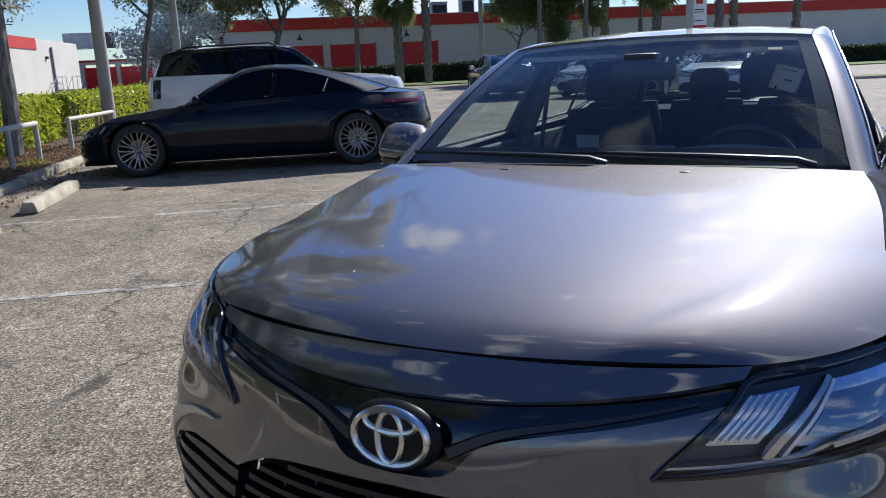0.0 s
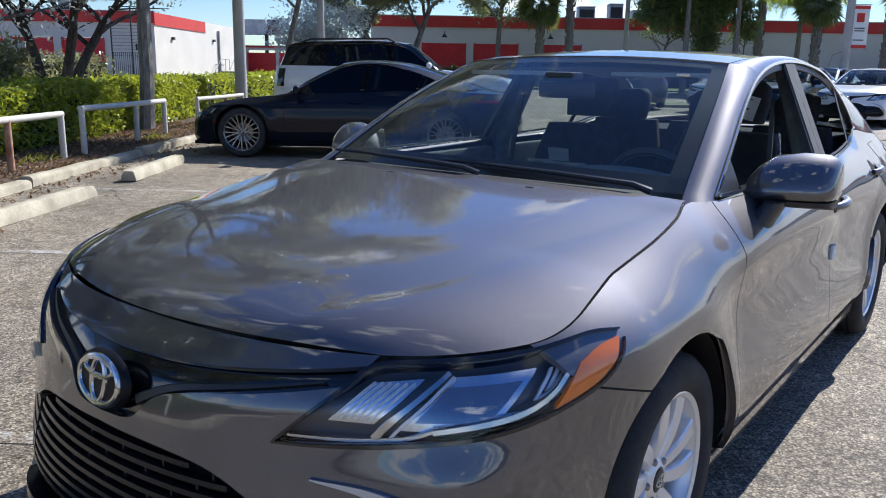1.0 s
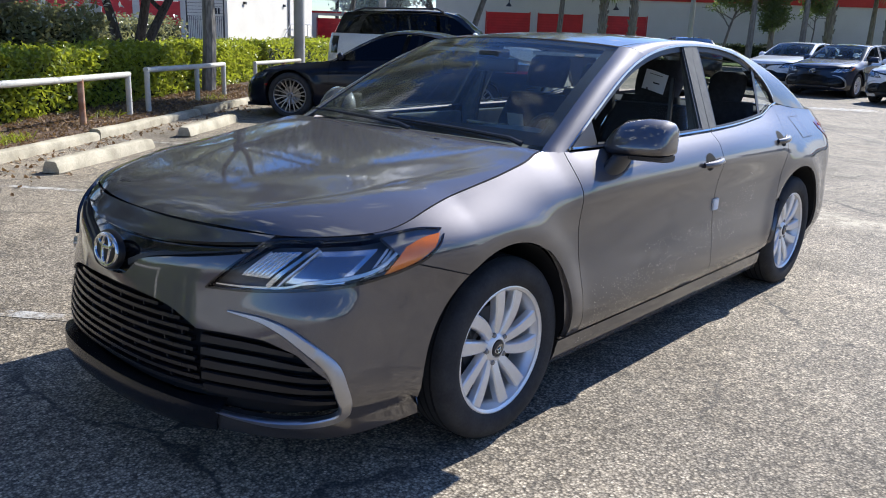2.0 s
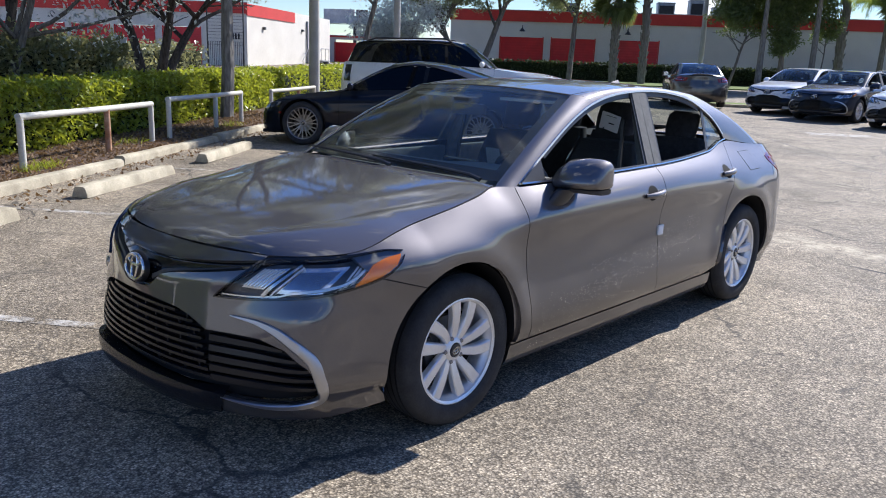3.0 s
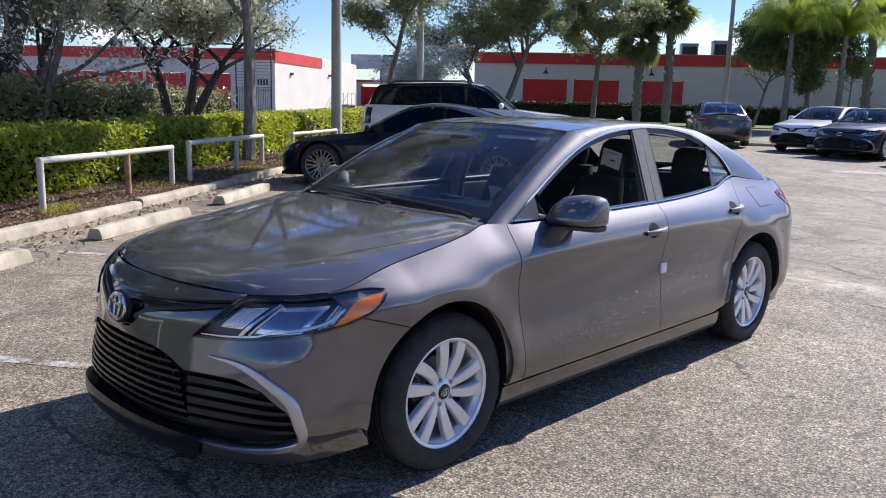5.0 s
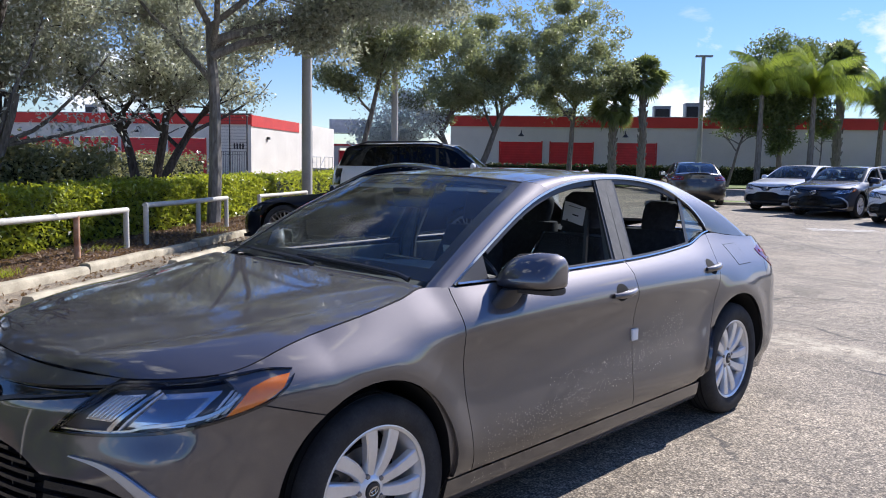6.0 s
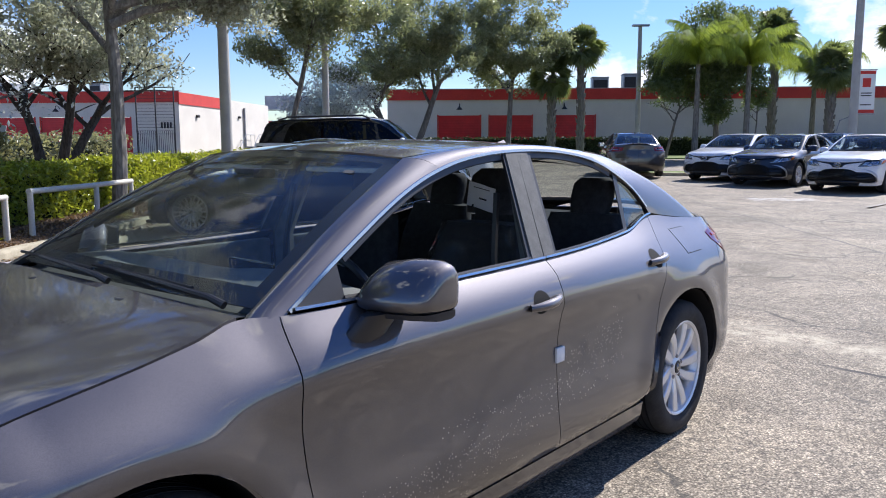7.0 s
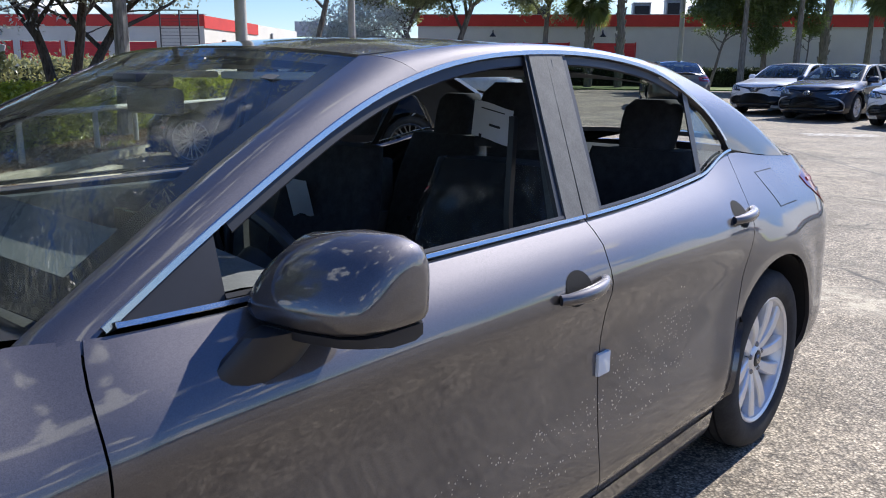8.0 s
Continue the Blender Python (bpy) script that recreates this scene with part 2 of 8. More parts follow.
def asphalt_mat(name="old_asphalt", painted=False):
    """Old pale asphalt: bare aggregate, tar between it, hairline cracks and drip stains."""
    m, n, l, p = material(name)
    tc_ = n.new("ShaderNodeTexCoord")
    agg = n.new("ShaderNodeTexVoronoi")
    agg.inputs["Scale"].default_value = 105
    l.new(tc_.outputs["Object"], agg.inputs["Vector"])
    stones = ramp(n, l, agg.outputs["Color"], [(0.05, (0.125, 0.108, 0.088)), (0.45, (0.325, 0.287, 0.232)), (0.8, (0.545, 0.487, 0.398)), (1.0, (0.83, 0.75, 0.61))]).outputs[0]
    tar = ramp(n, l, agg.outputs["Distance"], [(0.25, (1, 1, 1)), (0.75, (0.36, 0.35, 0.34))]).outputs[0]
    c = mixc(n, l, 1.0, stones, tar, "MULTIPLY")
    # larger bare stones and clots of tar, which still show some way off
    clot = n.new("ShaderNodeTexVoronoi")
    clot.inputs["Scale"].default_value = 34
    l.new(tc_.outputs["Object"], clot.inputs["Vector"])
    c = mixc(n, l, 1.0, c, ramp(n, l, clot.outputs["Color"], [(0.1, (0.82, 0.815, 0.81)), (0.5, (1.02, 1.01, 1.0)), (0.95, (1.26, 1.24, 1.20))]).outputs[0], "MULTIPLY")
    coarse = noise_tex(n, l, 17.0, 6, 0.8)
    c = mixc(n, l, 1.0, c, ramp(n, l, coarse.outputs["Fac"], [(0.34, (0.82, 0.81, 0.795)), (0.52, (1.04, 1.03, 1.02)), (0.68, (1.22, 1.20, 1.17))]).outputs[0], "MULTIPLY")
    broad = noise_tex(n, l, 0.35, 7, 0.62)
    c = mixc(n, l, 1.0, c, ramp(n, l, broad.outputs["Fac"], [(0.3, (0.72, 0.71, 0.70)), (0.5, (1.02, 1.0, 0.97)), (0.7, (1.28, 1.23, 1.15))]).outputs[0], "MULTIPLY")
    mid = noise_tex(n, l, 4.0, 5, 0.7)
    c = mixc(n, l, 1.0, c, ramp(n, l, mid.outputs["Fac"], [(0.3, (0.82,) * 3), (0.7, (1.16,) * 3)]).outputs[0], "MULTIPLY")
    pits = n.new("ShaderNodeTexVoronoi")
    pits.inputs["Scale"].default_value = 26
    l.new(tc_.outputs["Object"], pits.inputs["Vector"])
    c = mixc(n, l, ramp(n, l, pits.outputs["Distance"], [(0.10, (0.75,) * 3), (0.17, (0, 0, 0))]).outputs[0], c, (0.05, 0.045, 0.04))
    worn = noise_tex(n, l, 1.1, 6, 0.7, distort=0.6)
    c = mixc(n, l, 1.0, c, ramp(n, l, worn.outputs["Fac"], [(0.32, (0.69, 0.665, 0.62)), (0.5, (0.93, 0.92, 0.89)), (0.68, (1.14, 1.125, 1.09))]).outputs[0], "MULTIPLY")
    # cracks
    wob = noise_tex(n, l, 2.2, 4, 0.6)
    add = n.new("ShaderNodeVectorMath"); add.operation = "MULTIPLY_ADD"
    add.inputs[1].default_value = (0.55, 0.55, 0.0)
    l.new(wob.outputs["Color"], add.inputs[0]); l.new(tc_.outputs["Object"], add.inputs[2])
    crack = n.new("ShaderNodeTexVoronoi"); crack.feature = "DISTANCE_TO_EDGE"
    crack.inputs["Scale"].default_value = 0.62
    l.new(add.outputs[0], crack.inputs["Vector"])
    fade = ramp(n, l, noise_tex(n, l, 0.5, 3).outputs["Fac"], [(0.44, (0, 0, 0)), (0.58, (0.9, 0.9, 0.9))]).outputs[0]
    line = ramp(n, l, crack.outputs["Distance"], [(0.004, (0.85,) * 3), (0.012, (0, 0, 0))]).outputs[0]
    c = mixc(n, l, mixc(n, l, 1.0, line, fade, "MULTIPLY"), c, (0.035, 0.033, 0.03))
    fine = n.new("ShaderNodeTexVoronoi"); fine.feature = "DISTANCE_TO_EDGE"
    fine.inputs["Scale"].default_value = 1.7
    l.new(add.outputs[0], fine.inputs["Vector"])
    fade2 = ramp(n, l, noise_tex(n, l, 0.9, 3).outputs["Fac"], [(0.46, (0, 0, 0)), (0.60, (0.75, 0.75, 0.75))]).outputs[0]
    line2 = ramp(n, l, fine.outputs["Distance"], [(0.004, (0.9,) * 3), (0.016, (0, 0, 0))]).outputs[0]
    c = mixc(n, l, mixc(n, l, 1.0, line2, fade2, "MULTIPLY"), c, (0.06, 0.054, 0.046))
    oil = noise_tex(n, l, 0.8, 3, 0.5)
    c = mixc(n, l, ramp(n, l, oil.outputs["Fac"], [(0.66, (0, 0, 0)), (0.78, (0.5, 0.5, 0.5))]).outputs[0], c, (0.05, 0.047, 0.045))
    sand = along(n, l, tc_.outputs["Object"], SAND[0], SAND[1], 0.42, 0.7, 0.9)
    speck = ramp(n, l, noise_tex(n, l, 5.0, 7, 0.75).outputs["Fac"], [(0.40, (0, 0, 0)), (0.58, (0.75, 0.75, 0.75))]).outputs[0]
    c = mixc(n, l, mixc(n, l, 1.0, sand, speck, "MULTIPLY"), c, (0.56, 0.49, 0.36))
    c = mixc(n, l, along(n, l, tc_.outputs["Object"], SPLIT[0], SPLIT[1], 0.03, 0.10, 0.4), c, (0.04, 0.036, 0.032))
    c = mixc(n, l, along(n, l, tc_.outputs["Object"], JOINT[0], JOINT[1], 0.022, 0.12, 0.5), c, (0.09, 0.082, 0.075))
    if painted:
        left = ramp(n, l, noise_tex(n, l, 7.0, 8, 0.75).outputs["Fac"], [(0.44, (0, 0, 0)), (0.60, (0.62, 0.62, 0.62))]).outputs[0]
        c = mixc(n, l, left, c, (0.66, 0.64, 0.60))
    l.new(c, p.inputs["Base Color"])
    setp(p, rough=0.82, spec=0.35)
    hgt = mixc(n, l, 0.5, agg.outputs["Distance"], mid.outputs["Fac"])
    bump(n, l, p, hgt, 0.6, 0.006)
    return m


def bark_mat(name, a, b2):
    m, n, l, p = material(name)
    tc_ = n.new("ShaderNodeTexCoord")
    mp = n.new("ShaderNodeMapping")
    mp.inputs["Scale"].default_value = (9, 9, 2.2)
    l.new(tc_.outputs["Object"], mp.inputs[0])
    t = n.new("ShaderNodeTexNoise")
    t.inputs["Scale"].default_value, t.inputs["Detail"].default_value, t.inputs["Distortion"].default_value = 2.0, 8, 0.6
    l.new(mp.outputs[0], t.inputs["Vector"])
    l.new(ramp(n, l, t.outputs["Fac"], [(0.3, a), (0.7, b2)]).outputs[0], p.inputs["Base Color"])
    setp(p, rough=0.9, spec=0.2)
    bump(n, l, p, t.outputs["Fac"], 0.7, 0.02)
    return m


def striped(name, color, per_metre, depth=0.35):
    """Corrugated roller-shutter steel: fine level ribs."""
    m, n, l, p = material(name)
    tc_ = n.new("ShaderNodeTexCoord")
    sx = n.new("ShaderNodeSeparateXYZ")
    l.new(tc_.outputs["Object"], sx.inputs[0])
    w = n.new("ShaderNodeMath"); w.operation = "MULTIPLY"; w.inputs[1].default_value = per_metre * 2 * math.pi
    s = n.new("ShaderNodeMath"); s.operation = "SINE"
    l.new(sx.outputs["Z"], w.inputs[0]); l.new(w.outputs[0], s.inputs[0])
    t = noise_tex(n, l, 1.5, 6, 0.65)
    l.new(ramp(n, l, t.outputs["Fac"], [(0.3, tuple(c * 0.82 for c in color)), (0.7, tuple(min(1, c * 1.12) for c in color))]).outputs[0], p.inputs["Base Color"])
    setp(p, rough=0.42, spec=0.5)
    bump(n, l, p, s.outputs[0], depth, 0.02)
    return m


# a sandy streak, a split beside it, and the joint between two layings of asphalt
SAND, SPLIT, JOINT = ((-0.1, 5.15), (2.2, 5.05)), ((1.0, 4.53), (1.95, 4.48)), ((-4.5, 15.85), (2.0, 8.25))
ASPHALT = asphalt_mat()
CONCRETE = mottled("weathered_concrete", (0.30, 0.262, 0.185), (0.58, 0.515, 0.38), 2.6, 0.9, 70, 0.4, 0.004)
LINE_PAINT = asphalt_mat("worn_line_paint", True)
MULCH = mottled("bark_mulch", (0.055, 0.035, 0.024), (0.17, 0.11, 0.075), 9.0, 0.95, 45, 0.9, 0.02)
GRASS = mottled("lawn", (0.09, 0.13, 0.03), (0.20, 0.26, 0.06), 4.0, 0.9, 60, 0.8, 0.02)
STUCCO = mottled("cream_stucco", (0.63, 0.595, 0.52), (0.71, 0.675, 0.595), 0.5, 0.88, 45, 0.25, 0.004)
RED_BAND = mottled("red_fascia_paint", (0.50, 0.030, 0.022), (0.62, 0.045, 0.032), 0.7, 0.55, 30, 0.1)
RED_SHUTTER = striped("red_roller_shutter", (0.62, 0.012, 0.018), 6.0, 0.18)
# added unseen walls: tone kept dark so the car paint reflects less light
UNSEEN_WALL = mottled("unseen_wall_darkened_stucco", (0.26, 0.25, 0.23), (0.32, 0.31, 0.285), 0.4, 0.9, 30, 0.2)
DARK_METAL = mottled("dark_painted_metal", (0.018, 0.018, 0.02), (0.035, 0.034, 0.034), 8, 0.5, 60, 0.1)
GREY_METAL = mottled("galvanised_sheet", (0.25, 0.26, 0.27), (0.38, 0.39, 0.40), 4, 0.5, 50, 0.1, metal=0.5)
CONC_POLE = mottled("grey_concrete_pole", (0.33, 0.32, 0.30), (0.46, 0.45, 0.42), 1.5, 0.85, 60, 0.3)
WHITE_STEEL = None


def rail_mat():
    m, n, l, p = material("white_rail_paint_with_rust")
    t, f = noise_tex(n, l, 5.0, 7, 0.7), noise_tex(n, l, 40.0, 3)
    c = mixc(n, l, ramp(n, l, t.outputs["Fac"], [(0.60, (0, 0, 0)), (0.70, (1, 1, 1))]).outputs[0], (0.60, 0.57, 0.49), (0.30, 0.12, 0.055))
    c = mixc(n, l, 1.0, c, ramp(n, l, f.outputs["Fac"], [(0.3, (0.86,) * 3), (0.7, (1.05,) * 3)]).outputs[0], "MULTIPLY")
    l.new(c, p.inputs["Base Color"])
    setp(p, rough=0.6)
    bump(n, l, p, t.outputs["Fac"], 0.2, 0.003)
    return m


WHITE_STEEL = rail_mat()
RUST_STEEL = mottled("rusted_white_post", (0.30, 0.12, 0.05), (0.55, 0.36, 0.24), 6, 0.8, 40, 0.3)
BARK = bark_mat("grey_oak_bark", (0.085, 0.074, 0.064), (0.25, 0.225, 0.19))
# darker copy of the oak bark, with the crowns' shade put into the colour
SHADE_BARK = bark_mat("bark_darkened_for_shade", (0.035, 0.031, 0.028), (0.115, 0.102, 0.090))
PALE_BARK = bark_mat("pale_street_tree_bark", (0.13, 0.118, 0.102), (0.33, 0.305, 0.265))
PALM_BARK = bark_mat("palm_bark", (0.11, 0.10, 0.085), (0.27, 0.25, 0.21))
HEDGE_LEAF = leaf_mat("hedge_leaf", (0.04, 0.065, 0.010), (0.27, 0.32, 0.04), (0.58, 0.62, 0.05), 0.6, 0.30, 0.40)
OAK_LEAF = leaf_mat("oak_leaf", (0.10, 0.118, 0.065), (0.255, 0.275, 0.165), (0.43, 0.47, 0.19), 0.7, 0.30)
GREY_LEAF = leaf_mat("grey_green_leaf", (0.13, 0.145, 0.10), (0.46, 0.47, 0.38), (0.56, 0.58, 0.40), 0.75, 0.30, 0.42)
SILVER_LEAF = leaf_mat("silver_leaf", (0.22, 0.24, 0.22), (0.66, 0.68, 0.65), (0.76, 0.78, 0.68), 0.8, 0.30, 0.45)
BUSH_LEAF = leaf_mat("bush_leaf", (0.035, 0.045, 0.022), (0.22, 0.235, 0.12), (0.46, 0.44, 0.18), 0.7, 0.30, 0.36)
PALM_LEAF = leaf_mat("palm_leaf", (0.06, 0.085, 0.04), (0.15, 0.18, 0.09), (0.28, 0.33, 0.09), 0.5, 0.4)
BROAD_LEAF = leaf_mat("dark_broad_leaf", (0.035, 0.055, 0.022), (0.12, 0.165, 0.06), (0.26, 0.33, 0.07), 0.6, 0.35, 0.32)
FEATHER_LEAF = leaf_mat("feather_palm_leaf", (0.10, 0.15, 0.03), (0.26, 0.34, 0.06), (0.50, 0.60, 0.08), 0.5, 0.4)
# far hedge leaf: the storage wall's shade is put into its dark green
FAR_SHADE_LEAF = leaf_mat("hedge_leaf_darkened_for_shade", (0.018, 0.03, 0.012), (0.05, 0.07, 0.03), (0.08, 0.10, 0.03), 0.4, 0.45)
DRY_LEAF = leaf_mat("dry_leaf", (0.13, 0.075, 0.04), (0.36, 0.25, 0.15), (0.2, 0.12, 0.05), 0.3, 0.7)
# near-black filling: the shade deep between hedge leaves, put into colour
CORE_SHADE = mottled("hedge_core_shade", (0.012, 0.018, 0.006), (0.03, 0.04, 0.014), 12, 0.95, 60, 0.8, 0.03)

GREY_PAINT = paint("grey_mica_paint", (0.100, 0.092, 0.094), 0.97, 0.59, 0.012, 1.92, True)
NAVY_PAINT = paint("navy_paint", (0.006, 0.012, 0.028), 0.1, 0.5, 0.004, 1.4)
BLACKBLUE_PAINT = paint("midnight_paint", (0.003, 0.005, 0.012), 0.0, 0.5, 0.004, 1.32)
BLACKBLUE_PAINT.node_tree.nodes["Principled BSDF"].inputs["Specular IOR Level"].default_value = 0.08
WHITE_PAINT = paint("white_paint", (0.74, 0.74, 0.73), 0.0, 0.4)
BRONZE_PAINT = paint("dark_bronze_paint", (0.07, 0.062, 0.055), 0.8, 0.35)
GLOSS_BLACK = plain("gloss_black_plastic", (0.006, 0.006, 0.007), 0.12, 0, 0.6)
BADGE_BLACK = plain("badge_black", (0.008, 0.008, 0.009), 0.38, 0, 0.0, 0.2)
LAMP_BOWL = plain("lamp_bowl", (0.085, 0.09, 0.10), 0.28, 0.5)
SATIN_BLACK = plain("satin_black_plastic", (0.02, 0.02, 0.022), 0.42)
UNDER_BLACK = plain("underbody_black", (0.014, 0.014, 0.015), 0.85, spec=0.2)
RUBBER = mottled("tyre_rubber", (0.024, 0.024, 0.025), (0.045, 0.044, 0.043), 12, 0.78, 120, 0.3, 0.001, spec=0.3)
ALLOY = plain("silver_alloy", (0.78, 0.78, 0.78), 0.40, 0.65, 0.4, grain=0.03)
DARK_ALLOY = plain("machined_dark_alloy", (0.30, 0.30, 0.31), 0.28, 0.9, 0.4)
GRILLE_BLACK = plain("grille_black", (0.012, 0.012, 0.014), 0.22, 0, 0.0, 0.35)
CHROME = plain("chrome", (0.60, 0.595, 0.585), 0.20, 1.0, grain=0.02)
SATIN_CHROME = plain("satin_chrome", (0.46, 0.47, 0.50), 0.36, 1.0, grain=0.02)
DISC_STEEL = plain("brake_disc_steel", (0.28, 0.27, 0.26), 0.4, 0.9)
WINDSHIELD = glass("windshield_glass", (0.84, 0.91, 0.87), 1.62, 0.014)
TINT = glass("tinted_glass", (0.62, 0.68, 0.66), 1.9, 0.006)
DARK_TINT = glass("dark_tinted_glass", (0.012, 0.013, 0.016), 1.38)
LENS = glass("clear_lens", (0.93, 0.94, 0.95), 1.46)
RED_LENS = plain("red_lens", (0.16, 0.004, 0.006), 0.10, 0, 0.6)
LAMP_CHROME = plain("lamp_chrome", (0.66, 0.70, 0.76), 0.20, 1.0)
LAMP_GLASS = plain("lamp_lens_glass", (0.22, 0.25, 0.31), 0.06, 0.7, 1.0)
AMBER_RED = plain("red_lens_strip", (0.42, 0.03, 0.03), 0.15, 0, 0.6)
AMBER = plain("amber_reflector", (0.95, 0.215, 0.012), 0.15, 0, 0.8)
CLOTH = mottled("black_seat_cloth", (0.03, 0.03, 0.032), (0.05, 0.05, 0.054), 30, 0.9, 300, 0.3, 0.001, spec=0.2)
TRIM_GREY = mottled("grey_interior_trim", (0.10, 0.10, 0.098), (0.14, 0.14, 0.136), 20, 0.75, 200, 0.2, 0.001)
DASH = mottled("dark_dashboard", (0.100, 0.108, 0.102), (0.150, 0.158, 0.150), 20, 0.7, 250, 0.3, 0.001)
HEADLINER = plain("grey_headliner", (0.42, 0.42, 0.41), 0.95)
PAPER = plain("white_paper", (0.78, 0.78, 0.76), 0.8, grain=0.02)
INK = plain("black_ink", (0.03, 0.03, 0.03), 0.8)
FILM = glass("seat_plastic_film", (0.90, 0.91, 0.92), 1.35)

# ---- building helpers ----
def thing(name, label, category, m=None, group="", kind=""):
    e = new(name)
    e.empty_display_size = 0.2
    e.matrix_world = m if m is not None else Matrix()
    return tagged(e, label, category, group, kind)


def finish(name, me, mat, parent=None, label=""):
    for x in (mat if isinstance(mat, (list, tuple)) else [mat]):
        me.materials.append(x)
    ob = new(name, me)
    if parent is not None:
        ob.parent = parent
    if label:
        tagged(ob, label)
    return ob


def part(name, bm, mat, parent=None, label="", sharp=38.0, smooth=True):
    """Links a bmesh as one mesh object, smooth but for edges sharper than the given angle."""
    bm.normal_update()
    lim = radians(sharp)
    for f in bm.faces:
        f.smooth = smooth
    for e in bm.edges:
        if len(e.link_faces) == 2 and e.calc_face_angle(0) > lim:
            e.smooth = False
    me = bpy.data.meshes.new(name)
    bm.to_mesh(me)
    bm.free()
    return finish(name, me, mat, parent, label)


def box(bm, cx, cy, cz, sx, sy, sz, m=None, bevel=0.0):
    r = bmesh.ops.create_cube(bm, size=1.0, matrix=(m or Matrix()) @ Matrix.Translation((cx, cy, cz)) @ Matrix.Diagonal((sx, sy, sz, 1)))
    if bevel:
        es = {e for vv in r["verts"] for e in vv.link_edges}
        bmesh.ops.bevel(bm, geom=list(es), offset=bevel, segments=2, affect="EDGES", profile=0.6)
    return bm


def new_box(*a, **k):
    return box(bmesh.new(), *a, **k)


def grid_faces(bm, rows, close_i=False, close_j=False, flip=False):
    """A sheet through rows of points."""
    vs = [[bm.verts.new(p) for p in row] for row in rows]
    ni, nj = len(vs), len(vs[0])
    for i in range(ni - (0 if close_i else 1)):
        for j in range(nj - (0 if close_j else 1)):
            q = [vs[i][j], vs[(i + 1) % ni][j], vs[(i + 1) % ni][(j + 1) % nj], vs[i][(j + 1) % nj]]
            q = [a for n_, a in enumerate(q) if a not in q[:n_]]
            if flip:
                q.reverse()
            if len(q) > 2:
                try:
                    bm.faces.new(q)
                except ValueError:
                    pass
    return vs


def tube(bm, pts, radii, sides=8, cap=True):
    """A round bar along points, with a radius at each."""
    pts = [Vector(p) for p in pts]
    if isinstance(radii, (int, float)):
        radii = [radii] * len(pts)
    rows, ref = [], None
    for i, p in enumerate(pts):
        d = (pts[min(i + 1, len(pts) - 1)] - pts[max(i - 1, 0)])
        d = d.normalized() if d.length > 1e-9 else Vector((0, 0, 1))
        if ref is None:
            ref = d.orthogonal().normalized()
        ref = (ref - d * ref.dot(d))
        ref = ref.normalized() if ref.length > 1e-6 else d.orthogonal().normalized()
        b = d.cross(ref)
        rows.append([p + radii[i] * (math.cos(2 * math.pi * k / sides) * ref + math.sin(2 * math.pi * k / sides) * b) for k in range(sides)])
    vs = grid_faces(bm, rows, close_j=True)
    if cap:
        bm.faces.new(list(reversed(vs[0])))
        bm.faces.new(vs[-1])
    return bm


def spin(bm, prof, sides=40, axis="X", centre=(0, 0, 0)):
    """A turned shape: prof holds (along the axis, radius)."""
    rows = []
    for h, r in prof:
        row = []
        for k in range(sides):
            a = 2 * math.pi * k / sides
            c, s = r * math.cos(a), r * math.sin(a)
            row.append(Vector(centre) + Vector((h, c, s) if axis == "X" else (c, s, h) if axis == "Z" else (c, h, s)))
        rows.append(row)
    grid_faces(bm, rows, close_j=True, flip=axis == "Y")
    return bm


def pch(xs, ys):
    """A smooth curve through points that does not overshoot."""
    xs, ys = np.array(xs, float), np.array(ys, float)
    h, d = np.diff(xs), np.diff(ys) / np.diff(xs)
    m = np.zeros(len(xs))
    m[0], m[-1] = d[0], d[-1]
    for i in range(1, len(xs) - 1):
        if d[i - 1] * d[i] > 0:
            w1, w2 = 2 * h[i] + h[i - 1], h[i] + 2 * h[i - 1]
            m[i] = (w1 + w2) / (w1 / d[i - 1] + w2 / d[i])

    def f(x):
        x = min(max(x, xs[0]), xs[-1])
        i = min(max(int(np.searchsorted(xs, x)) - 1, 0), len(h) - 1)
        t = (x - xs[i]) / h[i]
        return float((1 + 2 * t) * (1 - t) ** 2 * ys[i] + t * (1 - t) ** 2 * h[i] * m[i] + t * t * (3 - 2 * t) * ys[i + 1] + t * t * (t - 1) * h[i] * m[i + 1])
    return f


def path(pts, n, smooth=True):
    """n + 1 points, evenly spaced along a curve through the given ones."""
    pts = np.array(pts, float)
    if len(pts) > 2 and smooth:
        fine = []
        ext = np.vstack([2 * pts[0] - pts[1], pts, 2 * pts[-1] - pts[-2]])
        for i in range(1, len(ext) - 2):
            p0, p1, p2, p3 = ext[i - 1:i + 3]
            for t in np.linspace(0, 1, 12, endpoint=False):
                fine.append(0.5 * (2 * p1 + (p2 - p0) * t + (2 * p0 - 5 * p1 + 4 * p2 - p3) * t * t + (3 * p1 - p0 - 3 * p2 + p3) * t ** 3))
        pts = np.array(fine + [pts[-1]])
    s = np.r_[0, np.cumsum(np.linalg.norm(np.diff(pts, axis=0), axis=1))]
    t = np.linspace(0, s[-1], n + 1)
    return np.stack([np.interp(t, s, pts[:, k]) for k in range(pts.shape[1])], 1)


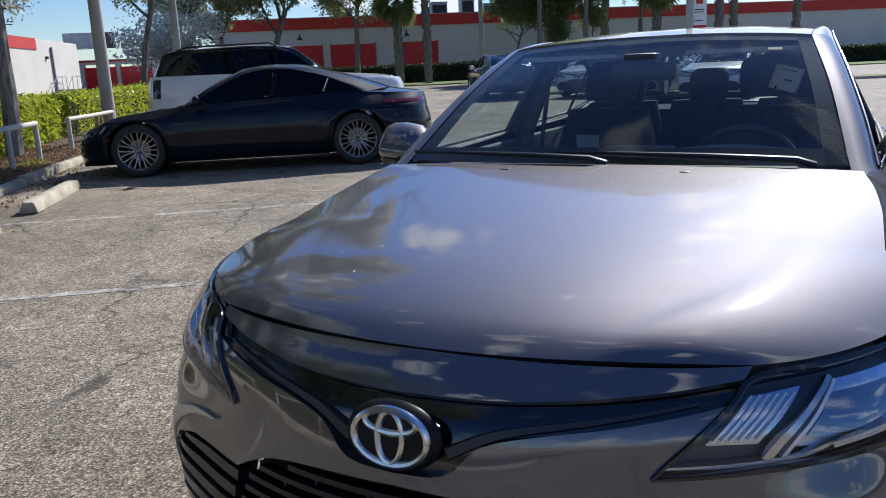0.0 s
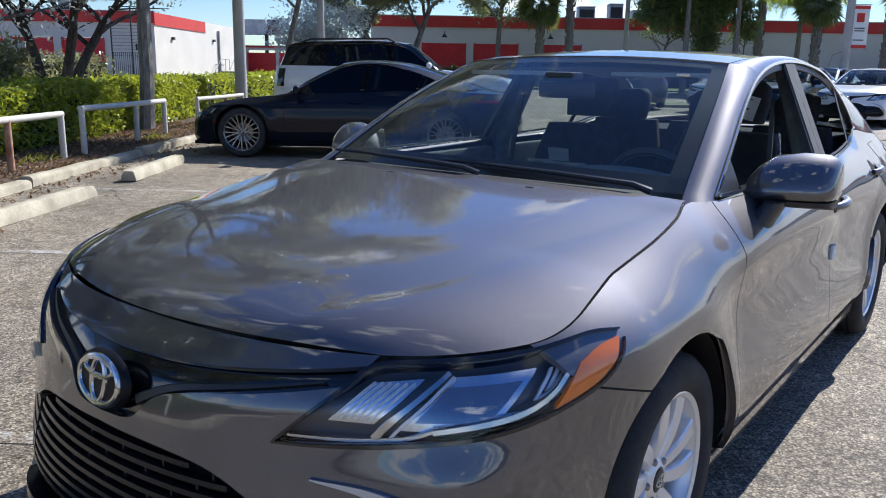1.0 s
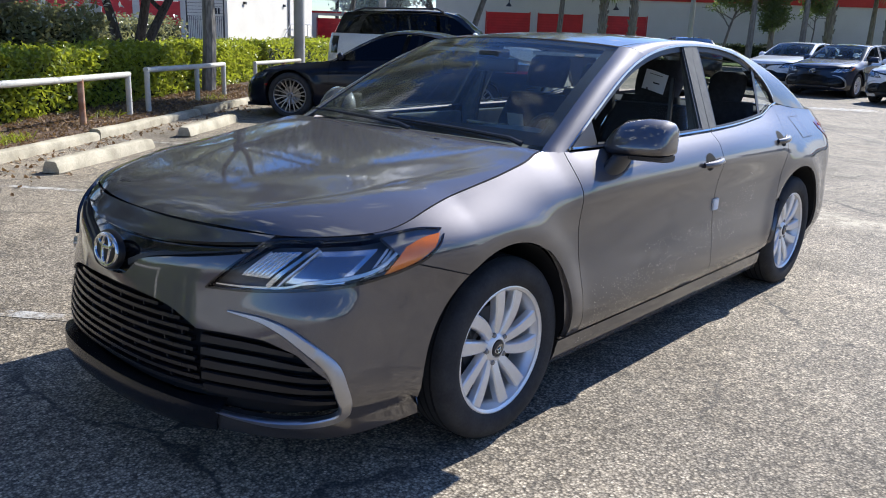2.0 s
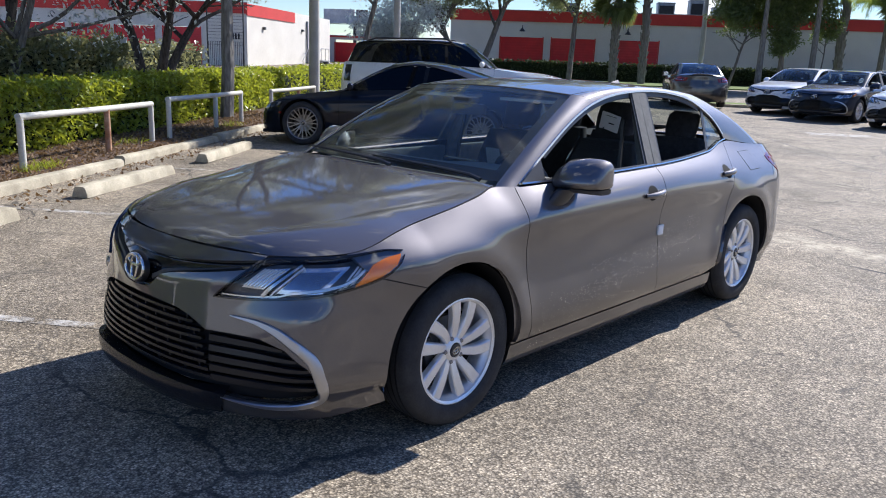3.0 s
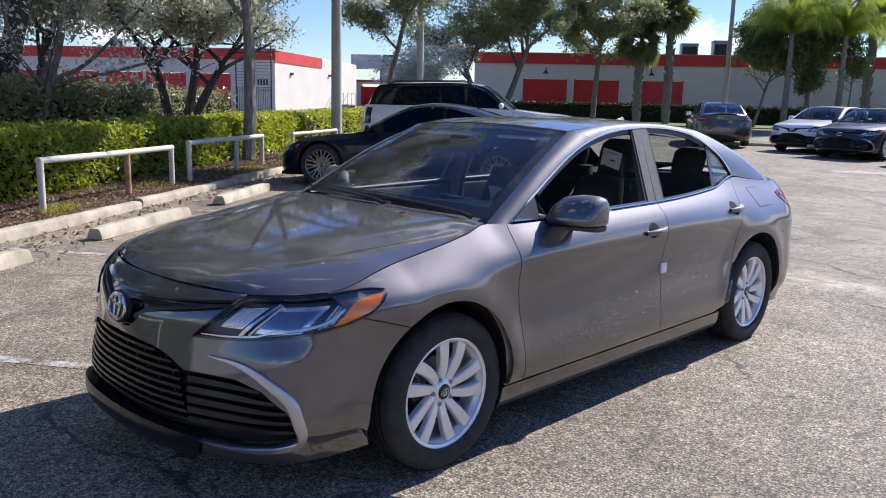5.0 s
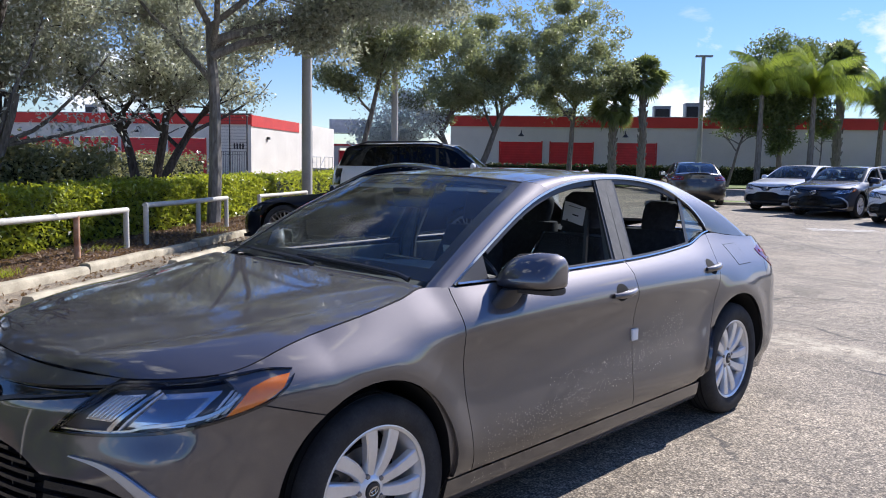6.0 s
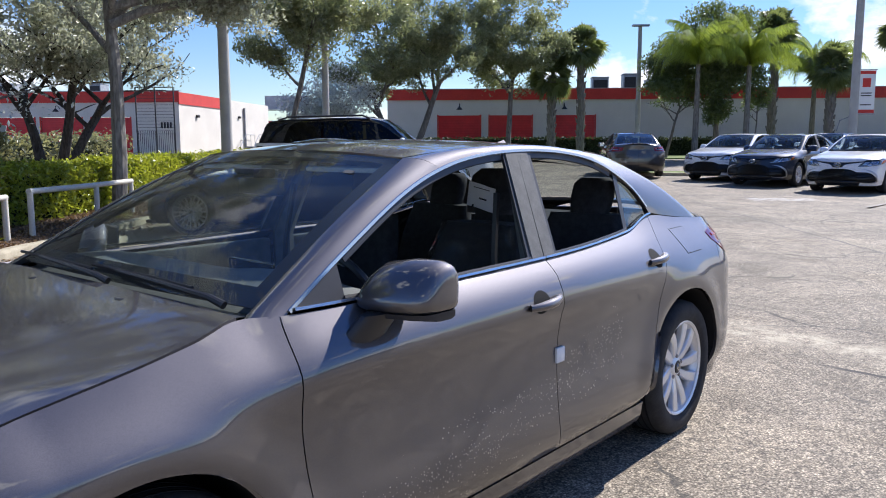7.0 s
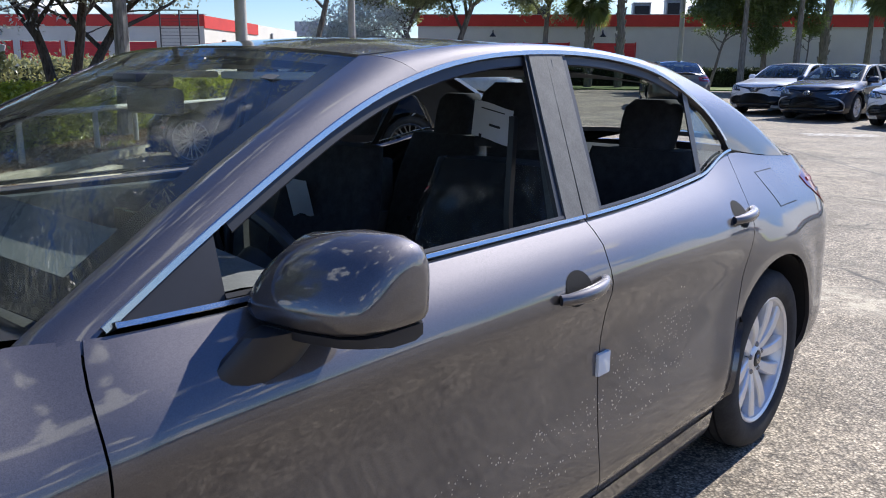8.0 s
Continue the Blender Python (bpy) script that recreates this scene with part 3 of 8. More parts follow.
def coons(bottom, top, left, right, nu, nv, smooth=(1, 1, 1, 1)):
    """A net of (nu + 1) x (nv + 1) points spanned by four curves."""
    B, T = path(bottom, nu, smooth[0]), path(top, nu, smooth[1])
    L, R = path(left, nv, smooth[2]), path(right, nv, smooth[3])
    u, w = np.linspace(0, 1, nu + 1)[:, None, None], np.linspace(0, 1, nv + 1)[None, :, None]
    return ((1 - w) * B[:, None] + w * T[:, None] + (1 - u) * L[None] + u * R[None]
            - (1 - u) * (1 - w) * B[0] - u * (1 - w) * B[-1] - (1 - u) * w * T[0] - u * w * T[-1])


def leaves(name, centres, size, mat, parent=None, label="", seed=1, aspect=0.45, droop=0.0, up=0.35):
    """Many small folded leaves round the given points, as one mesh."""
    r = np.random.default_rng(seed)
    c = np.asarray(centres, float)
    n = len(c)
    d = r.normal(size=(n, 3)); d[:, 2] += -droop
    d /= np.linalg.norm(d, axis=1)[:, None]
    q = r.normal(size=(n, 3)) + np.array([0, 0, up * 3])
    s = np.cross(d, q); s /= np.linalg.norm(s, axis=1)[:, None] + 1e-9
    nrm = np.cross(s, d)
    L = size * r.uniform(0.65, 1.3, (n, 1))
    W = L * aspect
    fold = 0.25 * W
    v = np.stack([c - d * L * 0.5, c - s * W * 0.5 + nrm * fold, c + d * L * 0.5, c + s * W * 0.5 + nrm * fold], 1).reshape(-1, 3)
    me = bpy.data.meshes.new(name)
    idx = np.arange(n)[:, None] * 4
    tri = np.concatenate([idx + np.array([0, 1, 2]), idx + np.array([0, 2, 3])], 1).reshape(-1, 3)
    me.from_pydata(v.tolist(), [], tri.tolist())
    return finish(name, me, mat, parent, label)


TURN_LOT = 35.4


def slope(x, y):
    """The lot rises gently away from where the sedan stands."""
    e = -0.6 * x + 0.8 * y - 4.0
    return 0.007 * (e + math.sqrt(e * e + 1.5)) - 0.001


def lot(a, b, z=0.0, turn=0.0):
    """A pose on the lot: a metres out from the kerb's line of stalls, b metres along it, z above the ground."""
    c, s = math.cos(radians(TURN_LOT)), math.sin(radians(TURN_LOT))
    x, y = a * c - b * s, a * s + b * c
    return pose(x, y, slope(x, y) + z, 0, 0, TURN_LOT + turn)

# ---- ground and setting ----
def ground_sheet():
    """One sheet to the horizon, finer near the cars."""
    def axis():
        near = [v * 1.0 for v in range(-14, 61, 1)]
        far = [66, 75, 90, 115, 160, 240, 400, 800]
        return near + far
    xs = sorted([-v for v in axis() if v > 0] + [v for v in axis() if v >= 0 and v <= 14] + [20, 30, 50, 90, 200, 500])
    ys = [-500, -200, -90, -50, -30, -20] + axis()
    bm = bmesh.new()
    grid_faces(bm, [[(x, y, slope(x, min(y, 120)) if -120 < x else slope(-120, min(y, 120))) for y in ys] for x in xs])
    return tagged(part("ground", bm, ASPHALT), "old pale cracked asphalt of a car lot", "ground", kind="structure")


ground_sheet()


def lot_strip(bm, a0, a1, b0, b1, h, thick=0.0, step=1.0):
    """A band laid on the lot, h above it, with sides thick deep."""
    nb = max(1, int(abs(b1 - b0) / step)); na = max(1, int(abs(a1 - a0) / step))
    rows = [[lot(a0 + (a1 - a0) * i / na, b0 + (b1 - b0) * j / nb, h).translation for j in range(nb + 1)] for i in range(na + 1)]
    vs = grid_faces(bm, rows)
    if thick:
        loop = [r[0] for r in vs] + vs[-1][1:] + [r[-1] for r in reversed(vs[:-1])] + list(reversed(vs[0][1:-1]))
        low = [bm.verts.new(v_.co - Vector((0, 0, thick))) for v_ in loop]
        for k in range(len(loop)):
            bm.faces.new([loop[k], low[k], low[(k + 1) % len(loop)], loop[(k + 1) % len(loop)]])
    return bm


# stall lines, worn thin
for b_ in (-2.65, 0.27, 3.17, 6.05, 11.9, 17.6, 20.5):
    bm = lot_strip(bmesh.new(), -4.3, 0.1 if b_ == 0.27 else 1.42, b_ - 0.045, b_ + 0.045, 0.0025, 0, 0.5)
    tagged(part("stall_line", bm, LINE_PAINT), "worn white painted stall line on asphalt", "road marking", "stall lines", "structure")
for a_, b_ in ((8.6, 14.0), (11.6, 16.5), (14.4, 14.0)):
    bm = lot_strip(bmesh.new(), -0.05, 0.05, 0, 5.0, 0.004, 0, 0.5)
    ob = part("stall_line", bm, LINE_PAINT)
    ob.matrix_world = pose(*lot(a_, b_).translation, 0, 0, -40) @ Matrix.Translation((0, 0, -slope(0, 0) + 0.02))
    tagged(ob, "worn white painted stall line on asphalt", "road marking", "stall lines", "structure")
bm = lot_strip(bmesh.new(), 6.9, 8.4, 15.6, 16.3, 0.004, 0, 0.5)
tagged(part("pavement_patch", bm, LINE_PAINT), "faded white paint mark on asphalt", "road marking", kind="structure")


def kerb_piece(length, seed):
    """A cast kerb length with rounded worn edges, along +y."""
    r = random.Random(seed)
    prof = [(-0.02, -0.15), (0.0, 0.07), (-0.012, 0.105), (-0.04, 0.12), (-0.13, 0.12), (-0.155, 0.10), (-0.16, -0.15)]
    n = 10
    rows = []
    for j in range(n + 1):
        y = length * j / n
        w = [r.uniform(-0.004, 0.004) for _ in prof]
        rows.append([(p[0] + w[k], y, p[1] + (w[-1 - k] if 0 < k < 6 else 0)) for k, p in enumerate(prof)])
    bm = bmesh.new()
    vs = grid_faces(bm, rows)
    bm.faces.new(vs[0]); bm.faces.new(list(reversed(vs[-1])))
    bmesh.ops.recalc_face_normals(bm, faces=bm.faces)
    return bm


kerb = thing("kerb", "weathered concrete kerb along the planted strip", "kerb", kind="structure")
for k in range(18):
    ob = part("kerb_stone", kerb_piece(2.985, k), CONCRETE, kerb)
    ob.matrix_world = lot(-4.5 + random.uniform(-0.012, 0.012), -9.0 + 3.0 * k, random.uniform(-0.008, 0.008), random.uniform(-0.3, 0.3))

bm = lot_strip(bmesh.new(), -13.0, -4.62, -14, 45, 0.085, 0, 1.0)
tagged(part("planting_bed", bm, MULCH), "dark bark mulch bed behind the kerb", "planting bed", kind="structure")


def wheel_stop(seed):
    """A precast wheel stop with sloped faces and chipped edges."""
    r = random.Random(seed)
    prof = [(0.09, 0.0), (0.085, 0.05), (0.062, 0.118), (0.045, 0.128), (-0.045, 0.128), (-0.062, 0.118), (-0.085, 0.05), (-0.09, 0.0)]
    n, rows = 22, []
    for j in range(n + 1):
        y = -0.92 + 1.84 * j / n
        e = 0.86 if j in (0, n) else 1.0
        rows.append([(p[0] * (0.8 + 0.2 * e) + r.uniform(-0.003, 0.003), y, p[1] * e + (r.uniform(-0.006, 0.003) if 0 < i < 7 else 0)) for i, p in enumerate(prof)])
    bm = bmesh.new()
    vs = grid_faces(bm, rows)
    bm.faces.new(vs[0]); bm.faces.new(list(reversed(vs[-1])))
    bmesh.ops.recalc_face_normals(bm, faces=bm.faces)
    return bm


for k, (b_, tw, lab) in enumerate(((1.78, 0, "cream concrete wheel stop on asphalt"), (4.72, -1.5, "cream concrete wheel stop on asphalt"),
                                   (7.5, 2.0, "grey weathered wheel stop with leaf shade"), (13.2, 0, "grey weathered wheel stop with leaf shade"))):
    ob = part("wheel_stop", wheel_stop(50 + k), CONCRETE)
    ob.matrix_world = lot(-3.74, b_, 0.0, tw)
    tagged(ob, lab, "wheel stop", "wheel stops")


def guard_rail(seed):
    """A low welded pipe rail: a top bar on three posts."""
    t = thing("guard_rail", "low white pipe rail, rusting, in front of the hedge", "guard rail", group="guard rails")
    h, ln = 0.62, 3.05
    part("top_bar", tube(bmesh.new(), [(0, -0.03, h), (0, ln * 0.5, h - 0.006), (0, ln + 0.03, h)], 0.042, 12), WHITE_STEEL, t)
    for y, m in ((0.0, WHITE_STEEL), (ln * 0.6, RUST_STEEL if seed != 1 else WHITE_STEEL), (ln, WHITE_STEEL)):
        part("post", tube(bmesh.new(), [(0, y, -0.14), (0, y, h - 0.01)], 0.042, 12), m, t)
    return t


for k, b_ in enumerate((4.8, 8.42, 13.1, 0.95, -2.9)):
    g = guard_rail(k)
    g.matrix_world = lot(-5.1, b_, 0.0 if k == 2 else 0.085, random.uniform(-0.6, 0.6))

# far apron and verge behind the lot
bm = lot_strip(bmesh.new(), 5.6, 60, 25.3, 25.5, 0.10, 0.12, 2.0)
tagged(part("far_kerb", bm, CONCRETE), "pale concrete kerb at the end of the lot", "kerb", kind="structure")
bm = lot_strip(bmesh.new(), 6.0, 60, 25.5, 27.2, 0.07, 0, 2.0)
tagged(part("verge", bm, GRASS), "mown grass verge", "lawn", kind="structure")
bm = lot_strip(bmesh.new(), -4.0, 60, 41.5, 49.8, 0.06, 0.1, 2.0)
tagged(part("lawn", bm, GRASS), "shaded grass strip before the storage building", "lawn", kind="structure")


# ---- storage buildings ----
def roller_door(parent, a0, a1, z0, z1):
    """A roller shutter in a frame, in the plane b = 0 of its building, facing -b."""
    d = part("roller_door", new_box((a0 + a1) / 2, 0.06, (z0 + z1) / 2, a1 - a0, 0.03, z1 - z0), RED_SHUTTER, parent, "red corrugated roller shutter")
    part("guide", new_box(a0 - 0.04, -0.01, (z0 + z1) / 2, 0.08, 0.06, z1 - z0 + 0.1), RED_BAND, d)
    part("guide", new_box(a1 + 0.04, -0.01, (z0 + z1) / 2, 0.08, 0.06, z1 - z0 + 0.1), RED_BAND, d)
    return d


def gooseneck(parent, a, z):
    bm = tube(bmesh.new(), [(a, 0, z), (a, -0.25, z + 0.18), (a, -0.5, z + 0.16), (a, -0.55, z)], 0.025, 6)
    spin(bm, [(z, 0.04), (z - 0.05, 0.07), (z - 0.2, 0.2), (z - 0.22, 0.2)], 14, "Z", (a, -0.55, 0))
    part("barn_lamp", bm, DARK_METAL, parent, "black gooseneck wall lamp")


def front_wall(name, label, a0, a1, z1, band, doors, parent):
    """A wall with door openings through it: piers, heads and a fascia."""
    zt = 3.18
    ring = [(a0, -1.0)]
    for d0, d1 in doors:
        ring += [(d0, -1.0), (d0, zt), (d1, zt), (d1, -1.0)]
    ring += [(a1, -1.0), (a1, z1), (a0, z1)]
    bm = bmesh.new()
    face = bm.faces.new([bm.verts.new((a, 0.0, z)) for a, z in ring])
    up_ = bmesh.ops.extrude_face_region(bm, geom=[face])
    bmesh.ops.translate(bm, verts=[g_ for g_ in up_["geom"] if isinstance(g_, bmesh.types.BMVert)], vec=(0, 0.3, 0))
    bmesh.ops.recalc_face_normals(bm, faces=bm.faces)
    part(name, bm, STUCCO, parent, label)
    part("fascia", new_box((a0 + a1) / 2, -0.04, band + (z1 + 0.03 - band) / 2, a1 - a0 + 0.1, 0.08, z1 + 0.03 - band), RED_BAND, parent, "red painted fascia band")
    part("coping", new_box((a0 + a1) / 2, 0.12, z1 + 0.05, a1 - a0 + 0.16, 0.42, 0.05), GREY_METAL, parent)


flat_lot = lambda a, b: pose(*lot(a, b).translation.xy, 0, 0, 0, TURN_LOT)

shed = thing("storage_building", "long cream storage building with red fascia and shutters", "building", flat_lot(0, 50))
doors = ((-2.84, -0.12), (0.5, 3.23), (4.59, 6.57 + 0.7))
front_wall("wall", "cream stucco wall in shade", -6.2, 75, 4.82, 4.17, doors, shed)
for d0, d1 in doors:
    roller_door(shed, d0, d1, -0.2, 3.18)
for a_ in (-1.44, 5.28):
    gooseneck(shed, a_, 3.75)
part("side_wall", new_box(-6.05, 14, 2.0, 0.3, 27.7, 5.6), STUCCO, shed)
part("roof", new_box(34.4, 14.2, 4.55, 81, 28, 0.2), GREY_METAL, shed)
part("stain", new_box(14.5, -0.002, 3.2, 1.2, 0.004, 1.5), mottled("rain_streak_stucco", (0.60, 0.585, 0.53), (0.70, 0.685, 0.63), 1.5, 0.9), shed)


def roof_unit(a, b, w, h):
    t = thing("roof_unit", "grey rooftop air-conditioning unit", "air conditioner", flat_lot(a, b) @ Matrix.Translation((0, 0, 4.66)), "roof units")
    part("casing", new_box(0, 0, h / 2, w, 1.2, h, bevel=0.02), GREY_METAL, t)
    part("grille", new_box(0, -0.605, h * 0.55, w * 0.85, 0.02, h * 0.6), DARK_METAL, t)
    part("cap", new_box(0, 0, h + 0.03, w + 0.06, 1.26, 0.05), GREY_METAL, t)


for a_, b_, w_, h_ in ((7.7, 51.6, 1.05, 0.95), (9.6, 51.6, 0.85, 1.15), (11.2, 52.0, 0.9, 0.8), (1.5, 53.5, 1.2, 0.9), (-33.6, 52.6, 1.1, 0.9), (-27.0, 52.4, 0.8, 0.85)):
    roof_unit(a_, b_, w_, h_)

shed2 = thing("storage_building", "cream storage building with a sunlit side wall", "building", flat_lot(0, 50))
doors2 = ((-44.0, -41.2), (-40.4, -37.6), (-36.7, -33.9), (-33.2, -30.45), (-30.0, -27.1), (-26.4, -23.7))
front_wall("wall", "cream stucco wall behind trees", -58, -20.3, 4.84, 4.14, doors2, shed2)
for d0, d1 in doors2:
    roller_door(shed2, d0, d1, -0.2, 3.15)
for a_ in (-28.6, -34.5):
    gooseneck(shed2, a_, 3.75)
part("side_wall", new_box(-20.45, 10.3, 1.9, 0.3, 20.0, 5.8), STUCCO, shed2, "sunlit cream stucco side wall")
part("side_fascia", new_box(-20.27, 5.0, 4.42, 0.08, 10.1, 0.78), RED_BAND, shed2)
part("roof", new_box(-39.2, 10.3, 4.6, 37.4, 20, 0.15), GREY_METAL, shed2)
part("number_plate", new_box(-21.2, -0.012, 2.62, 0.92, 0.02, 0.52), STUCCO, shed2)
for k in range(4):
    part("number_bar", new_box(-21.52 + 0.21 * k, -0.03, 2.62, 0.13, 0.02, 0.40), INK, shed2)
for b_, z_ in ((3.1, 2.2), (12, 2.4)):
    part("wall_light", new_box(-20.22, b_, z_ + 1.1, 0.18, 0.3, 0.18), DARK_METAL, shed2)
part("pipe", tube(bmesh.new(), [(-20.2, 13.2, 0), (-20.2, 13.2, 4.3)], 0.09, 8), GREY_METAL, shed2)


def steel_gate():
    t = thing("steel_gate", "tall black steel picket gate by the building corner", "gate", flat_lot(-21.6, 46.5))
    for a_ in (0, 1.25, 2.45):
        part("post", new_box(a_, 0, 2.2, 0.07, 0.07, 5.4), DARK_METAL, t)
    for k in range(14):
        part("rail", new_box(1.22, 0, 2.0 + 0.2 * k, 2.4, 0.02, 0.02), DARK_METAL, t)
    for k in range(20):
        part("picket", new_box(0.06 + 0.122 * k, 0.03, 1.2, 0.025, 0.025, 2.0), DARK_METAL, t)
    part("arch", new_box(1.22, 0, 4.88, 2.5, 0.06, 0.06), DARK_METAL, t)


steel_gate()


def loading_stair():
    t = thing("loading_stair", "steel loading stair with handrails against the wall", "stairs", flat_lot(-19.4, 61.5))
    part("landing", new_box(0, 2.4, 1.1, 1.3, 2.4, 0.08), GREY_METAL, t)
    for k in range(6):
        part("tread", new_box(0, 1.1 - 0.26 * k, 1.0 - 0.17 * k, 1.2, 0.25, 0.05), GREY_METAL, t)
    for a_ in (-0.55, 0.55):
        for b_ in (-0.3, 1.2, 2.4, 3.5):
            zb = 1.1 if b_ > 1 else 0.1
            part("post", tube(bmesh.new(), [(a_, b_, zb), (a_, b_, zb + 1.0)], 0.025, 6), GREY_METAL, t)
        part("handrail", tube(bmesh.new(), [(a_, -0.4, 1.05), (a_, 1.2, 2.1), (a_, 3.5, 2.1)], 0.03, 6), GREY_METAL, t)
    part("support", new_box(0, 3.3, 0.5, 1.2, 0.15, 1.15), GREY_METAL, t)
    part("support", new_box(0, 1.5, 0.5, 1.2, 0.15, 1.15), GREY_METAL, t)
    return t


loading_stair()

back = thing("rear_building", "low cream building with red shutters in the distance", "building", flat_lot(0, 75))
front_wall("wall", "cream wall", -30.0, -13.0, 3.5, 3.38, ((-21.1, -18.5), (-18.0, -15.4)), back)
roller_door(back, -21.1, -18.5, -0.2, 2.9)
roller_door(back, -18.0, -15.4, -0.2, 2.9)
part("roof", new_box(-21.5, 4.3, 3.4, 17, 8, 0.15), GREY_METAL, back)


def billboard():
    t = thing("billboard", "grey roadside billboard on a steel column", "billboard", flat_lot(-29.6, 108))
    part("panel", new_box(-0.2, 0, 7.0, 4.4, 0.5, 1.9), mottled("faded_poster", (0.30, 0.32, 0.35), (0.60, 0.61, 0.63), 0.8, 0.7, 20, 0), t, "faded grey poster panel")
    part("panel", new_box(2.9, 0.6, 7.0, 1.6, 0.4, 2.0, m=Matrix.Rotation(radians(8), 4, "Z")), mottled("brown_panel", (0.10, 0.07, 0.06), (0.17, 0.12, 0.10), 2, 0.8), t, "dark back panel")
    part("column", tube(bmesh.new(), [(1.9, 0.6, -1), (1.9, 0.6, 6.6)], 0.26, 10), DARK_METAL, t)
    part("catwalk", new_box(0.4, -0.4, 5.95, 5.0, 0.4, 0.08), DARK_METAL, t)
    for k in range(4):
        part("strut", new_box(-1.6 + 1.3 * k, 0.3, 5.98, 0.08, 1.0, 0.08), DARK_METAL, t)


billboard()


def lamp_post(a, b, h, r, head=True, label="grey concrete light pole", mat=None):
    t = thing("street_lamp", label, "lamp post", lot(a, b), "light poles")
    part("pole", tube(bmesh.new(), [(0, 0, -0.2), (0, 0, h * 0.5), (0, 0, h)], [r, r * 0.88, r * 0.72], 14), mat or CONC_POLE, t)
    if head:
        part("lamp_head", new_box(0.0, -0.15, h + 0.05, 0.95, 0.34, 0.10, bevel=0.03), GREY_METAL, t)
        part("bracket", new_box(0.0, 0, h - 0.05, 0.09, 0.09, 0.18), GREY_METAL, t)
    return t


lamp_post(-5.37, 17.13, 9.0, 0.145, False)
lamp_post(-5.65, 29.42, 9.0, 0.15, False)
lamp_post(9.1, 44.6, 7.35, 0.15, True, "slim lamp post with a flat lamp head")
sign_pole = lamp_post(15.06, 30.3, 10.5, 0.17, False, "grey steel pole carrying a hanging banner")
banner = part("banner", new_box(0.42, 0, 3.0, 0.66, 0.02, 1.62), PAPER, sign_pole, "white vertical banner with red ends")
part("banner_edge", new_box(0.42, -0.014, 3.74, 0.66, 0.008, 0.13), RED_BAND, banner)
part("banner_edge", new_box(0.42, -0.014, 2.25, 0.66, 0.008, 0.13), RED_BAND, banner)
part("emblem_patch", new_box(0.42, -0.014, 3.35, 0.3, 0.008, 0.34), RED_BAND, banner)
for z_ in (2.95, 2.85, 2.5):
    part("text_bar", new_box(0.42, -0.014, z_, 0.4, 0.008, 0.04), INK, banner)
part("bracket", tube(bmesh.new(), [(0, 0, 3.84), (0.8, 0, 3.84)], 0.02, 6), GREY_METAL, sign_pole)
part("bracket", tube(bmesh.new(), [(0.8, 0, 2.15), (0.1, 0, 2.15), (-0.5, 0, 1.9), (-0.6, 0, 1.5)], 0.02, 6), GREY_METAL, sign_pole)
sg = thing("small_sign", "small white lot sign leaning on a stake", "sign", lot(-8.6, 12.6, 0.08))
part("plate", new_box(0, 0, 1.45, 0.34, 0.015, 0.36, m=Matrix.Rotation(radians(12), 4, "Y")), PAPER, sg)
part("stake", new_box(-0.28, 0.02, 0.7, 0.04, 0.04, 1.4), GREY_METAL, sg)

# plain unseen walls, added behind the walk to close the lot in reflections
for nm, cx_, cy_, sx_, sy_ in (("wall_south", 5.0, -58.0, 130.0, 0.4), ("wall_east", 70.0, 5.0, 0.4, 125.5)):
    tagged(part(nm, new_box(cx_, cy_, 1.9, sx_, sy_, 4.4), UNSEEN_WALL), "plain unseen wall added to close the lot, toned dark for reflections", "wall", kind="structure")

# ---- hedges, trees and palms ----
def hedge(name, label, a0, a1, b0, b1, h, count, size, mat, seed, rough=0.10, cat="hedge", base=0.06):
    """A clipped hedge: a near-black core painted as its inner shade, and a skin of leaves with an uneven top."""
    r = np.random.default_rng(seed)
    t = thing(name, label, cat, kind="stuff")
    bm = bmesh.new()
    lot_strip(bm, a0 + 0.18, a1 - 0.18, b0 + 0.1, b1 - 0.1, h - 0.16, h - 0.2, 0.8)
    part("core", bm, CORE_SHADE, t)
    pts = []
    for _ in range(count):
        k = r.random()
        b = r.uniform(b0, b1)
        wav = 0.5 * math.sin(b * 1.7 + seed) + 0.5 * math.sin(b * 4.3 + 2 * seed)
        top = h + rough * 0.6 * wav
        wa, wt = h, (a1 - a0)
        if k < wa / (2 * wa + wt) * 1.35:
            a = a1 + r.normal(0, rough * 0.45) + 0.05 * wav
            z = base + (top - base) * r.random() ** 0.8
        elif k < (wa * 1.35 + wa * 0.4) / (2 * wa + wt):
            a, z = a0 + r.normal(0, rough * 0.45), r.uniform(base, top)
        else:
            a, z = r.uniform(a0, a1), top + r.normal(0, rough * 0.4)
        if r.random() < 0.05:
            z += rough * 1.2 * r.random()
        pts.append(lot(a, b, z).translation)
    leaves("foliage", pts, size, mat, t, seed=seed, aspect=0.55, up=0.5)
    return t


hedge("hedge", "clipped bright green hedge behind the rails", -7.2, -6.05, -6.0, 16.6, 0.92, 46000, 0.092, HEDGE_LEAF, 3, 0.09)
hedge("hedge", "clipped green hedge beyond the parked cars", -7.2, -6.0, 16.9, 40.0, 0.88, 11000, 0.11, HEDGE_LEAF, 4, 0.09)
hedge("shrub_mass", "taller dark shrubs behind the hedge", -10.2, -8.0, -2.0, 12.4, 1.48, 34000, 0.11, BUSH_LEAF, 5, 0.22, "shrub")


